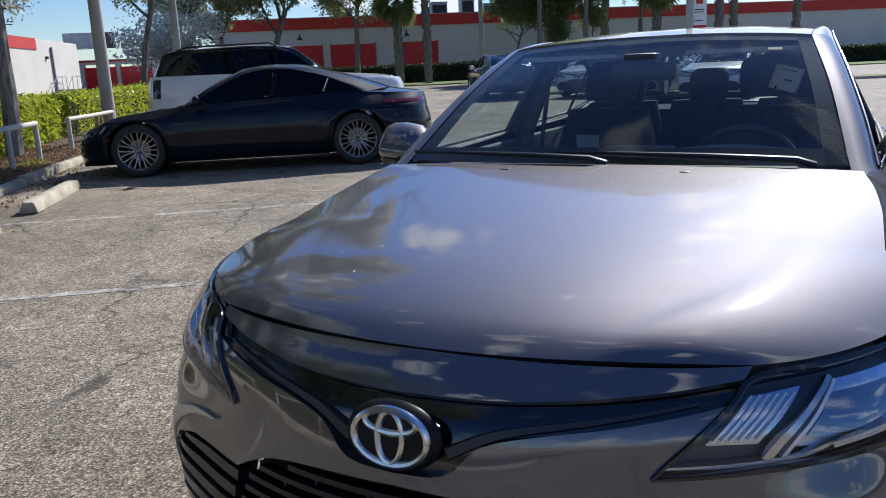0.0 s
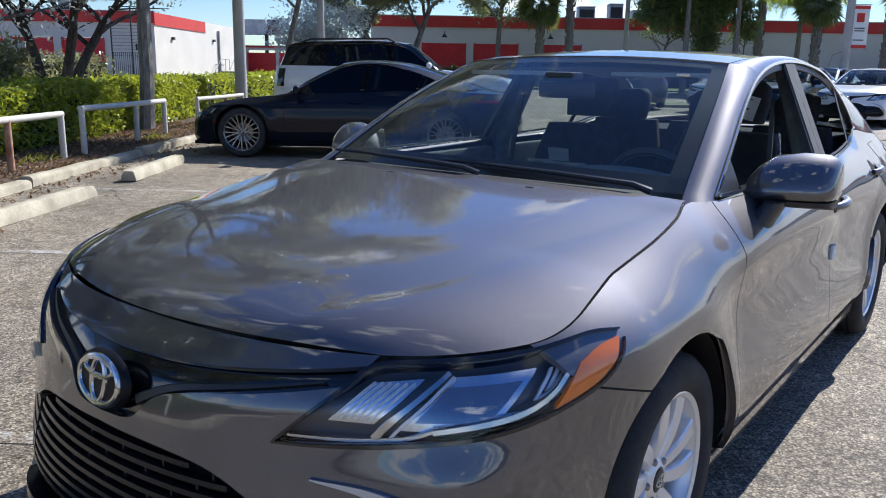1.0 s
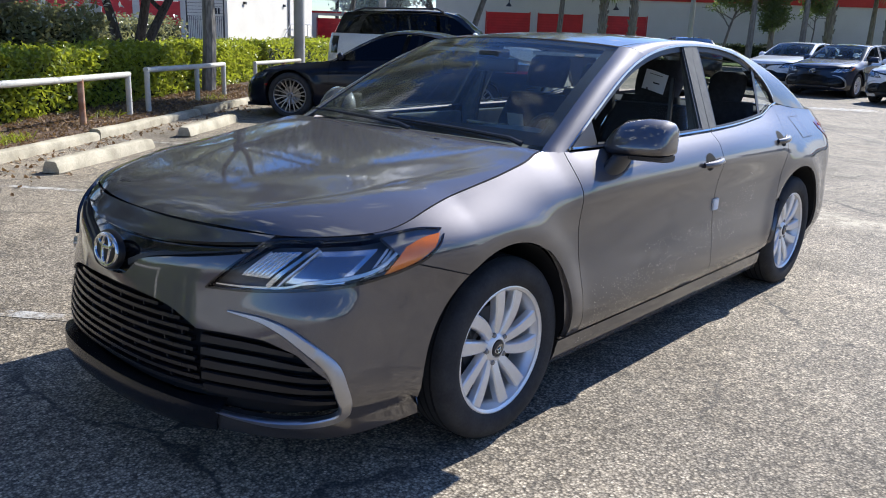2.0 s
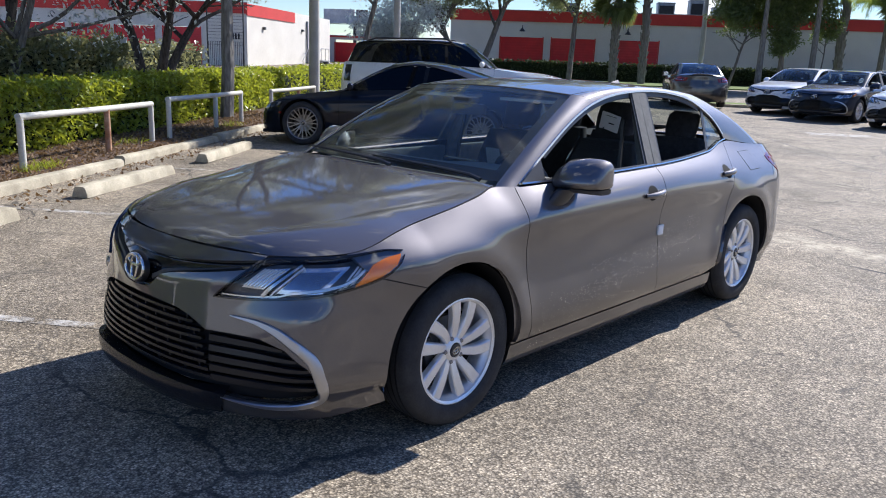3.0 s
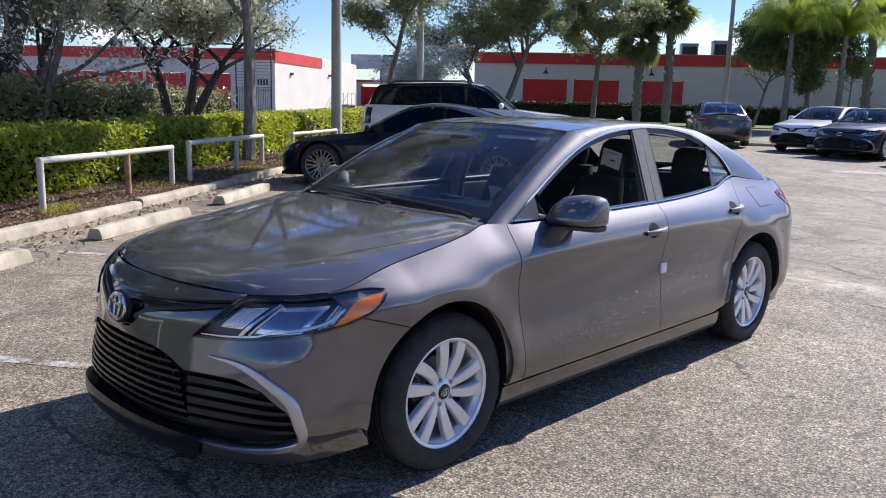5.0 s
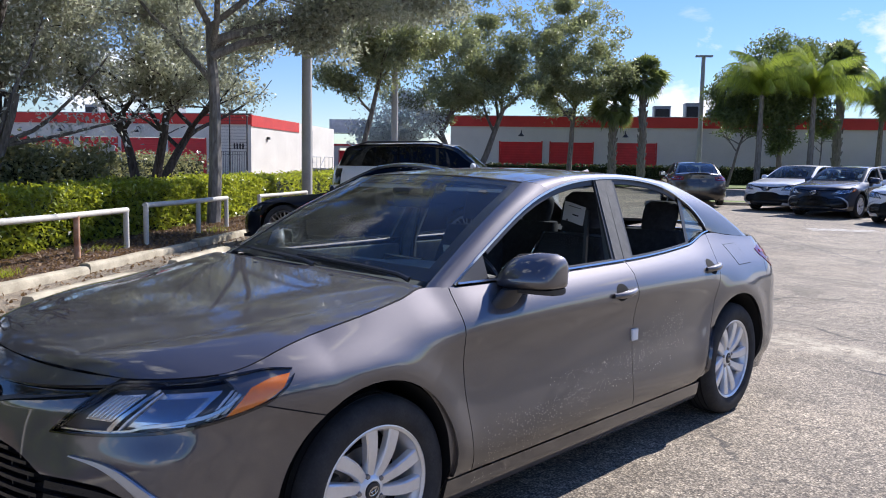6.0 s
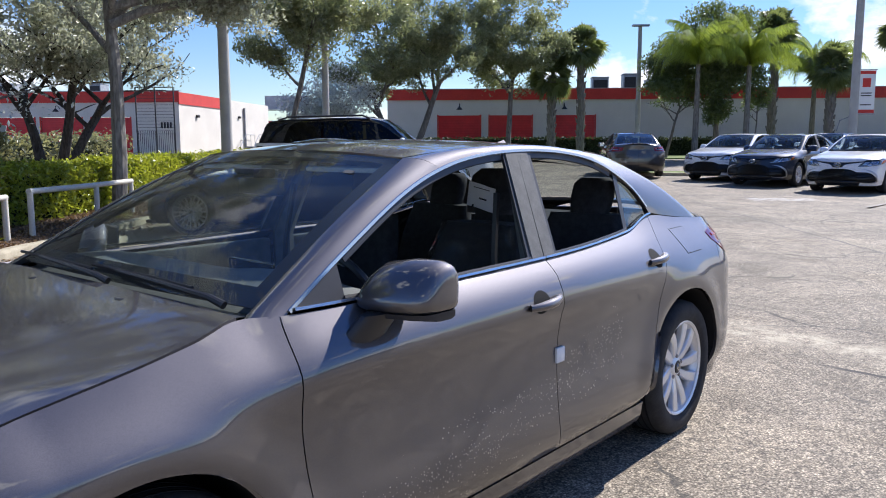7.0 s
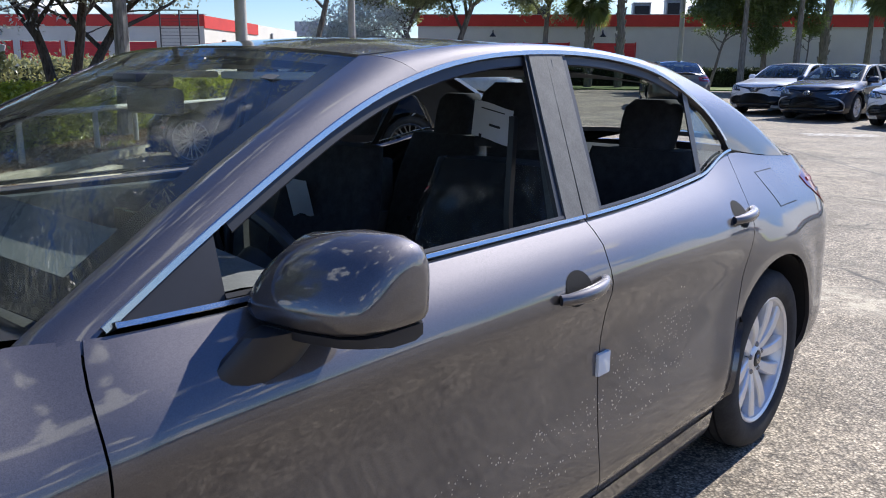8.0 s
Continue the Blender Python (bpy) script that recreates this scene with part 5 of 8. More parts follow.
def panel(name, nets, mat, parent, label="", both=True, **k):
    """A panel from one or more nets; both: a second one, mirrored, on the car's other side. Returns the near one."""
    first = None
    for mir in ((False, True) if both else (False,)):
        bm = bmesh.new()
        for P in (nets if isinstance(nets, list) else [nets]):
            shell(bm, P, mirror=mir, **k)
        ob = part(name, clean(bm), mat, parent, label)
        first = first or ob
    return first


def rows_net(cen, edge, nt, nx, pw=2.0, h=None, xi=(-1.0, 1.0)):
    """A crowned sheet: cen(t) gives the middle line's (y, z), edge(t) its edge's (x, y, z)."""
    rows = []
    for i in range(nt + 1):
        t = i / nt
        cy, cz = cen(t)
        ex, ey, ez = edge(t)
        row = []
        for j in range(nx + 1):
            q = xi[0] + (xi[1] - xi[0]) * j / nx
            g = h(abs(q), t) if h else q * q
            row.append((ex * q, cy + (ey - cy) * abs(q) ** pw, cz + (ez - cz) * g))
        rows.append(row)
    return np.array(rows)


def curve3(pts):
    p = path(pts, 60)

    def f(t):
        k = min(max(t, 0), 1) * 60
        i = min(int(k), 59)
        return tuple(p[i] + (p[i + 1] - p[i]) * (k - i))
    return f


def band(bm, pts, wide, thick, side=(1, 0, 0), mirror=False):
    """A flat moulding along points, wide across, thick proud of the given side."""
    s, rows = Vector(side).normalized(), []
    pts = [Vector(p) for p in pts]
    for i, p in enumerate(pts):
        d = (pts[min(i + 1, len(pts) - 1)] - pts[max(i - 1, 0)]).normalized()
        c = s.cross(d).normalized()
        o = d.cross(c).normalized()
        if o.dot(s) < 0:
            o = -o
        row = [p - c * wide / 2, p - c * wide * 0.4 + o * thick, p + c * wide * 0.4 + o * thick, p + c * wide / 2]
        rows.append([Vector((-v.x, v.y, v.z)) if mirror else v for v in row])
    vs = grid_faces(bm, rows)
    try:
        bm.faces.new(vs[0]); bm.faces.new(list(reversed(vs[-1])))
    except ValueError:
        pass
    bmesh.ops.recalc_face_normals(bm, faces=bm.faces)
    return bm


# ---- wheels ----
def wheel(name, radius, width, rim_r, spokes, alloy, style="swirl", lod=1):
    """A tyre on an alloy rim with disc and calliper; its outer face looks along +x."""
    t = thing(name, "", "")
    hw, R, r = width / 2, radius, rim_r
    bm = bmesh.new()
    prof = [(-hw * 0.80, r), (-hw * 0.98, r + 0.02), (-hw, r + (R - r) * 0.5), (-hw * 0.93, R - 0.022), (-hw * 0.72, R - 0.004), (-hw * 0.3, R), (hw * 0.3, R),
            (hw * 0.72, R - 0.004), (hw * 0.93, R - 0.022), (hw, r + (R - r) * 0.55), (hw * 0.985, r + (R - r) * 0.3), (hw * 0.96, r + 0.016), (hw * 0.84, r + 0.002), (hw * 0.80, r - 0.004)]
    sides = 72 if lod else 36
    rows = []
    for hgt, rad in prof:
        rows.append([Vector((hgt, rad * math.cos(2 * math.pi * k / sides), rad * math.sin(2 * math.pi * k / sides))) for k in range(sides)])
    grid_faces(bm, rows, close_j=True)
    tyre = part("tyre", bm, RUBBER, t)
    if lod:
        bm = bmesh.new()
        for off in (-0.45, -0.15, 0.15, 0.45):
            spin(bm, [(hw * (off - 0.04), R - 0.001), (hw * (off - 0.03), R + 0.0012), (hw * (off + 0.03), R + 0.0012), (hw * (off + 0.04), R - 0.001)], sides)
        part("tread_groove", bm, UNDER_BLACK, t)
    rim = part("rim", spin(bmesh.new(), [(-hw * 0.75, r), (-hw * 0.5, r - 0.03), (hw * 0.4, r - 0.03), (hw * 0.62, r - 0.022), (hw * 0.74, r - 0.012), (hw * 0.80, r - 0.012), (hw * 0.86, r - 0.002), (hw * 0.84, r + 0.004), (hw * 0.76, r + 0.004)], sides), alloy, t)
    hubx = hw * 0.62
    n = spokes
    for k in range(n):
        a0 = 2 * math.pi * k / n
        rows = []
        for i in range(7):
            q = i / 6
            rad = 0.035 + (r - 0.014 - 0.035) * q
            if style == "swirl":
                a = a0 + 0.10 * (q - 0.3) * (1 if k % 2 else -1) + 0.14 * q
                half = 0.0165 + 0.0165 * q - 0.004 * q ** 4
            else:
                a = a0 + (0.10 if k % 2 else -0.10) * (1 - q)
                half = 0.007 + 0.002 * q
            x = hubx - 0.012 + (hw * 0.78 - hubx + 0.008) * q ** 1.6 + 0.012 * math.sin(math.pi * q)
            rd, tg = Vector((0, math.cos(a), math.sin(a))), Vector((0, -math.sin(a), math.cos(a)))
            c = rd * rad
            rows.append([c + tg * half + Vector((x - 0.028, 0, 0)), c + tg * half * 0.92 + Vector((x - 0.005, 0, 0)), c + tg * half * 0.72 + Vector((x, 0, 0)),
                         c - tg * half * 0.72 + Vector((x, 0, 0)), c - tg * half * 0.92 + Vector((x - 0.005, 0, 0)), c - tg * half + Vector((x - 0.028, 0, 0))])
        bm = bmesh.new()
        grid_faces(bm, rows)
        bmesh.ops.recalc_face_normals(bm, faces=bm.faces)
        part("spoke", bm, alloy, t)
    part("hub", spin(bmesh.new(), [(hubx - 0.04, 0.064), (hubx - 0.016, 0.062), (hubx - 0.006, 0.050), (hubx + 0.001, 0.040), (hubx + 0.002, 0.034), (hubx - 0.006, 0.032), (hubx - 0.006, 0.0)], 30), alloy, t)
    cap = part("centre_cap", spin(bmesh.new(), [(hubx - 0.004, 0.031), (hubx + 0.004, 0.029), (hubx + 0.006, 0.02), (hubx + 0.006, 0.0)], 24), SATIN_BLACK, t, "black centre cap with a chrome mark")
    if lod:
        bm = bmesh.new()
        for ry, rz, cz in ((0.021, 0.014, 0.0), (0.008, 0.014, 0.0), (0.014, 0.006, 0.006)):
            pts = [(hubx + 0.0068, ry * math.cos(a), cz + rz * math.sin(a)) for a in np.linspace(0, 2 * math.pi, 20)]
            tube(bm, pts, 0.0018, 4, False)
        part("mark", bm, CHROME, t)
        for k in range(5):
            a = 2 * math.pi * (k + 0.25) / 5
            bm = bmesh.new()
            spin(bm, [(hubx - 0.02, 0.012), (hubx - 0.004, 0.0105), (hubx + 0.001, 0.007), (hubx + 0.001, 0)], 6, "X", (0, 0.054 * math.cos(a), 0.054 * math.sin(a)))
            part("lug_nut", bm, DISC_STEEL, t)
    part("brake_disc", spin(bmesh.new(), [(-0.02, 0.14), (0.004, 0.14), (0.004, 0.075), (0.015, 0.07), (0.015, 0.0)], 36), DISC_STEEL, t)
    part("calliper", new_box(0.005, -0.115, 0.035, 0.055, 0.06, 0.15, bevel=0.012), DARK_METAL, t)
    part("barrel", spin(bmesh.new(), [(-hw * 0.7, r - 0.02), (-hw * 0.72, 0.0)], 36), UNDER_BLACK, t)
    return t


def put_wheels(car, proto, x, ys, zs, first=0.3):
    """Four wheels under a car: copies of one, turned a little each."""
    k = 0
    for y in ys:
        for sx in (1, -1):
            m = Matrix.Translation((sx * x, y, zs)) @ (Matrix.Rotation(math.pi, 4, "Z") if sx < 0 else Matrix()) @ Matrix.Rotation(first + 1.1 * k, 4, "X")
            c = copy_thing(proto, m)
            c.name = "wheel"
            c.parent = car
            k += 1


def drop_proto(ob):
    for o in list(ob.children_recursive) + [ob]:
        bpy.data.objects.remove(o)

# ---- the grey sedan ----
SEDAN = dict(
    yc=-0.2, yr=3.25, belt=1.0, knee=0.78, nr=2.1,
    prof=((0.16, 0.20, 0.27, 0.33, 0.38, 0.43, 0.52, 0.62, 0.70, 0.76, 0.80, 0.835, 0.855, 0.875, 0.90, 0.93, 0.95, 0.975, 1.0),
          (0.838, 0.860, 0.876, 0.902, 0.911, 0.910, 0.900, 0.890, 0.888, 0.894, 0.902, 0.912, 0.9145, 0.911, 0.901, 0.884, 0.868, 0.842, 0.812)),
    wid=((-0.4, 0.6, 1.4, 2.8, 3.3), (0.992, 0.998, 1.0, 1.0, 0.985)),
    zt=((0, 0.42, 0.67, 0.90, 1.0, 1.2, 1.4, 1.535, 1.69, 2.85, 3.6, 3.95, 4.2, 4.45, 5.0, 5.45),
        (0.812, 0.808, 0.823, 0.879, 0.898, 0.933, 0.970, 0.997, 0.992, 1.002, 1.030, 1.086, 1.060, 1.040, 1.012, 1.020)),
    xb=((-0.2, 0.0, 0.2, 0.335, 0.49, 1.0, 1.65, 2.4, 2.75, 3.0, 3.25), (0.785, 0.785, 0.771, 0.745, 0.786, 0.812, 0.814, 0.765, 0.715, 0.733, 0.742)),
    yf=((0.16, 0.20, 0.24, 0.30, 0.40, 0.50, 0.60, 0.70, 0.76, 0.81, 0.90), (-0.93, -0.975, -1.0, -1.012, -1.015, -1.008, -0.995, -0.972, -0.930, -0.868, -0.80)),
    nf=((0.2, 0.33, 0.5, 0.66, 0.75, 0.9), (2.5, 2.42, 2.14, 2.0, 2.1, 2.3)),
    yrear=((0.16, 0.2, 0.3, 0.45, 0.6, 0.75, 0.9, 1.0, 1.09), (3.66, 3.72, 3.83, 3.88, 3.875, 3.85, 3.82, 3.82, 3.80)),
    crest=((0.2, 0.33, 0.45, 0.59, 0.68, 0.76, 0.81), (0.034, 0.075, 0.103, 0.122, 0.078, 0.025, 0.0)),
    haunch=((0.16, 0.20, 0.27, 0.33, 0.43, 0.52, 0.62, 0.69, 0.74, 0.79, 0.835, 0.875, 0.91, 0.95, 1.0),
            (0.838, 0.860, 0.876, 0.902, 0.910, 0.910, 0.912, 0.914, 0.913, 0.909, 0.900, 0.888, 0.873, 0.850, 0.812)),
    arch=((-0.03, 0.345, 0.388), (2.80, 0.345, 0.390)))


def seat(parent, x, y, front=True, wide=0.50, wrapped=False):
    """A cloth car seat with bolsters and a headrest."""
    s = new("seat")
    s.parent = parent
    def cushion(name, rows):
        bm = bmesh.new()
        vs = grid_faces(bm, rows, close_j=True)
        bm.faces.new(list(reversed(vs[0]))); bm.faces.new(vs[-1])
        bmesh.ops.recalc_face_normals(bm, faces=bm.faces)
        return part(name, bm, CLOTH, s, sharp=60)
    def oval(cx, cy, cz, hx, hd, up, n=20, e=0.55, bolster=0.0):
        """A rounded slab cross-section; up: its depth runs along z, else along y."""
        row = []
        for k in range(n):
            a = 2 * math.pi * k / n
            c, s_ = math.cos(a), math.sin(a)
            px, pd = hx * math.copysign(abs(c) ** e, c), hd * math.copysign(abs(s_) ** e, s_)
            pd += bolster * (abs(px) / hx) ** 3
            row.append((cx + px, cy, cz + pd) if up else (cx + px, cy + pd, cz))
        return row
    hw = wide / 2
    cushion("cushion", [oval(x, y - 0.26 + 0.09 * k, 0.50 - 0.012 * k, hw * (0.93 + 0.07 * math.sin(math.pi * k / 6)), 0.085, True, bolster=0.035) for k in range(7)])
    rec = 0.30
    cushion("backrest", [oval(x, y + 0.24 + rec * (z - 0.5), z, hw * (1.0 if z < 0.9 else 1.0 - 1.1 * (z - 0.9)), 0.075 - 0.02 * (z - 0.5), False, bolster=-0.04) for z in np.linspace(0.48, 1.09, 9)])
    hz, hh, hr = (1.13, 0.19, 0.135) if front else (1.085, 0.175, 0.108)
    cushion("headrest", [oval(x, y + 0.245 + rec * (z - 0.52), z, hr * (0.9 + 0.1 * math.sin(math.pi * (z - hz) / hh)) * (0.72 if z > hz + hh - 0.02 else 1), 0.05, False) for z in np.linspace(hz, hz + hh, 7)])
    if wrapped:
        # thin film left over the backrest, loose and creased
        rng = random.Random(5)
        rows = []
        for k, z in enumerate(np.linspace(0.60, 1.10, 11)):
            ring = oval(x, y + 0.24 + rec * (z - 0.5), z, hw * (1.06 if z < 0.9 else 1.06 - 1.1 * (z - 0.9)), 0.098 - 0.02 * (z - 0.5), False, bolster=-0.04)
            rows.append([(p[0] + rng.uniform(-0.007, 0.007), p[1] + rng.uniform(-0.009, 0.009) + 0.006 * math.sin(i * 2.1 + k * 0.5), p[2]) for i, p in enumerate(ring)])
        bm = bmesh.new()
        grid_faces(bm, rows, close_j=True)
        bmesh.ops.recalc_face_normals(bm, faces=bm.faces)
        part("plastic_film", bm, FILM, s, "clear creased plastic film", sharp=70)
    return s


def interior(car):
    """Floor, dashboard, wheel, seats, door cards and headliner."""
    cab = car
    part("floor_pan", new_box(0, 1.45, 0.24, 1.55, 2.7, 0.04), UNDER_BLACK, cab)
    part("firewall", new_box(0, 0.36, 0.58, 1.50, 0.04, 0.68), UNDER_BLACK, cab)
    rows = []
    for k in range(9):
        q = k / 8
        y, z = 0.40 + 0.56 * q, 0.975 + 0.035 * math.sin(math.pi * min(1, q * 1.15)) - 0.10 * max(0, q - 0.8) * 3
        rows.append([(xx, y + 0.04 * (xx / 0.72) ** 2, z - 0.012 * (xx / 0.72) ** 2 + (0.028 * math.exp(-((xx - 0.37) / 0.2) ** 2) if 0.4 < q < 0.95 else 0)) for xx in np.linspace(-0.74, 0.74, 21)])
    rows += [[(xx, 0.97 + 0.04 * (xx / 0.72) ** 2, z) for xx in np.linspace(-0.74, 0.74, 21)] for z in (0.86, 0.70, 0.55)]
    bm = bmesh.new()
    grid_faces(bm, rows)
    bmesh.ops.recalc_face_normals(bm, faces=bm.faces)
    part("dashboard", bm, DASH, cab, "dark soft dashboard with a hood over the dials")
    part("screen", new_box(0, 0.93, 0.93, 0.26, 0.02, 0.15, bevel=0.006), GLOSS_BLACK, cab)
    part("steering_wheel", tube(bmesh.new(), [Matrix.Translation((0.37, 1.03, 0.90)) @ Matrix.Rotation(radians(-66), 4, "X") @ Vector((0.18 * math.cos(a), 0.18 * math.sin(a), 0)) for a in np.linspace(0, 2 * math.pi, 33)], 0.016, 8, False), SATIN_BLACK, cab)
    bm = tube(bmesh.new(), [(0.37, 0.95, 0.86), (0.37, 1.03, 0.90)], [0.06, 0.075], 14)
    tube(bm, [(0.20, 1.03, 0.90), (0.54, 1.03, 0.90)], 0.018, 6)
    part("wheel_hub", bm, SATIN_BLACK, cab)
    part("console", new_box(0, 1.35, 0.48, 0.24, 1.0, 0.30, bevel=0.03), DASH, cab)
    part("lever", tube(bmesh.new(), [(0.0, 1.12, 0.6), (0.0, 1.14, 0.74)], [0.015, 0.024], 8), SATIN_BLACK, cab)
    seat(cab, 0.37, 1.50, wrapped=True)
    seat(cab, -0.37, 1.50)
    for xx in (-0.46, 0.0, 0.46):
        seat(cab, xx, 2.20, False, 0.47)
    part("parcel_shelf", new_box(0, 2.95, 1.02, 1.25, 0.55, 0.03), CLOTH, cab)
    part("rear_bulkhead", new_box(0, 2.72, 0.70, 1.4, 0.05, 0.62), CLOTH, cab)
    for sx in (1, -1):
        for y0, y1 in ((0.52, 1.60), (1.72, 2.52)):
            bm = new_box(sx * 0.765, (y0 + y1) / 2, 0.66, 0.05, y1 - y0, 0.62, bevel=0.02)
            box(bm, sx * 0.735, (y0 + y1) / 2 + 0.1, 0.70, 0.07, (y1 - y0) * 0.6, 0.07)
            part("door_card", bm, DASH, cab)
        part("pillar_trim", tube(bmesh.new(), [(sx * 0.75, 1.68, 0.6), (sx * 0.745, 1.68, 1.0), (sx * 0.60, 1.75, 1.37)], [0.05, 0.05, 0.035], 8), DASH, cab)
        part("seat_belt", tube(bmesh.new(), [(sx * 0.60, 1.64, 1.24), (sx * 0.62, 1.60, 1.0), (sx * 0.66, 1.58, 0.6)], 0.012, 4), SATIN_BLACK, cab)
    P = rows_net(lambda t: (1.13 + 1.45 * t, 1.365 + 0.045 * math.sin(math.pi * t) - 0.03 * t), lambda t: (0.55, 1.16 + 1.32 * t, 1.335 + 0.03 * math.sin(math.pi * t) - 0.02 * t), 10, 12)
    bm = bmesh.new()
    grid_faces(bm, P)
    part("headliner", bm, HEADLINER, cab)
    part("inside_mirror", new_box(0.0, 0.985, 1.275, 0.24, 0.03, 0.065, bevel=0.014), SATIN_BLACK, cab)
    part("sensor_housing", new_box(0.0, 0.96, 1.325, 0.12, 0.10, 0.035, bevel=0.012), SATIN_BLACK, cab)
    for sx in (1, -1):
        part("sun_visor", new_box(sx * 0.33, 1.17, 1.338, 0.40, 0.16, 0.018, bevel=0.006), HEADLINER, cab)
    return cab


def emblem(parent, centre, sx, sz, tilt):
    """Three interlaced chrome ovals on a black plate."""
    m = Matrix.Translation(centre) @ Matrix.Rotation(radians(tilt), 4, "X")
    def oval(rx, rz, cz, rad):
        pts = [m @ Vector((rx * math.cos(a), 0.0, cz + rz * math.sin(a))) for a in np.linspace(0, 2 * math.pi, 41)]
        return tube(bmesh.new(), pts, rad, 8, False)
    bm = bmesh.new()
    spin(bm, [(0.012, sx * 1.30), (0.004, sx * 1.27), (-0.003, sx * 1.16), (-0.004, sx * 0.99), (-0.004, 0.0)], 40, "Y")
    for v_ in bm.verts:
        v_.co = m @ Vector((v_.co.x, v_.co.y + 0.004, v_.co.z * sz / sx))
    e = part("emblem_plate", bm, BADGE_BLACK, parent, "black badge plate with chrome ovals")
    part("badge_ring", oval(sx, sz, 0, 0.0070), CHROME, e)
    part("badge_ring", oval(sx * 0.34, sz * 0.93, 0, 0.0066), CHROME, e)
    part("badge_ring", oval(sx * 0.70, sz * 0.38, sz * 0.54, 0.0066), CHROME, e)
    return e


def strip_on(B, pts, n, off, half, thick, mirror=False):
    """A raised moulding along a curve on the skin; half: its half width (one, or one per given point)."""
    c = path(pts, n)
    hw = np.interp(np.linspace(0, 1, n + 1), np.linspace(0, 1, len(half)), half) if isinstance(half, (list, tuple)) else np.full(n + 1, half)
    P0 = [Vector(B.skin(*q)) for q in c]
    rows = []
    for i, p in enumerate(P0):
        w_, z_ = c[i]
        e = 1e-3
        dw = Vector(B.skin(w_ + e, z_)) - Vector(B.skin(w_ - e, z_))
        dz = Vector(B.skin(w_, z_ + e)) - Vector(B.skin(w_, z_ - e))
        nrm = dw.cross(dz).normalized()
        if nrm.dot(p - Vector((0, 1.2, 0.5))) < 0:
            nrm = -nrm
        d = (P0[min(i + 1, n)] - P0[max(i - 1, 0)]).normalized()
        s = nrm.cross(d).normalized()
        h_ = hw[i]
        row = [p + s * h_ + nrm * (off - 0.012), p + s * h_ + nrm * (off + thick * 0.5), p + s * h_ * 0.75 + nrm * (off + thick), p - s * h_ * 0.75 + nrm * (off + thick), p - s * h_ + nrm * (off + thick * 0.5), p - s * h_ + nrm * (off - 0.012)]
        rows.append([Vector((-v_.x, v_.y, v_.z)) if mirror else v_ for v_ in row])
    bm = bmesh.new()
    vs = grid_faces(bm, rows)
    bm.faces.new(vs[0]); bm.faces.new(list(reversed(vs[-1])))
    bmesh.ops.recalc_face_normals(bm, faces=bm.faces)
    return bm


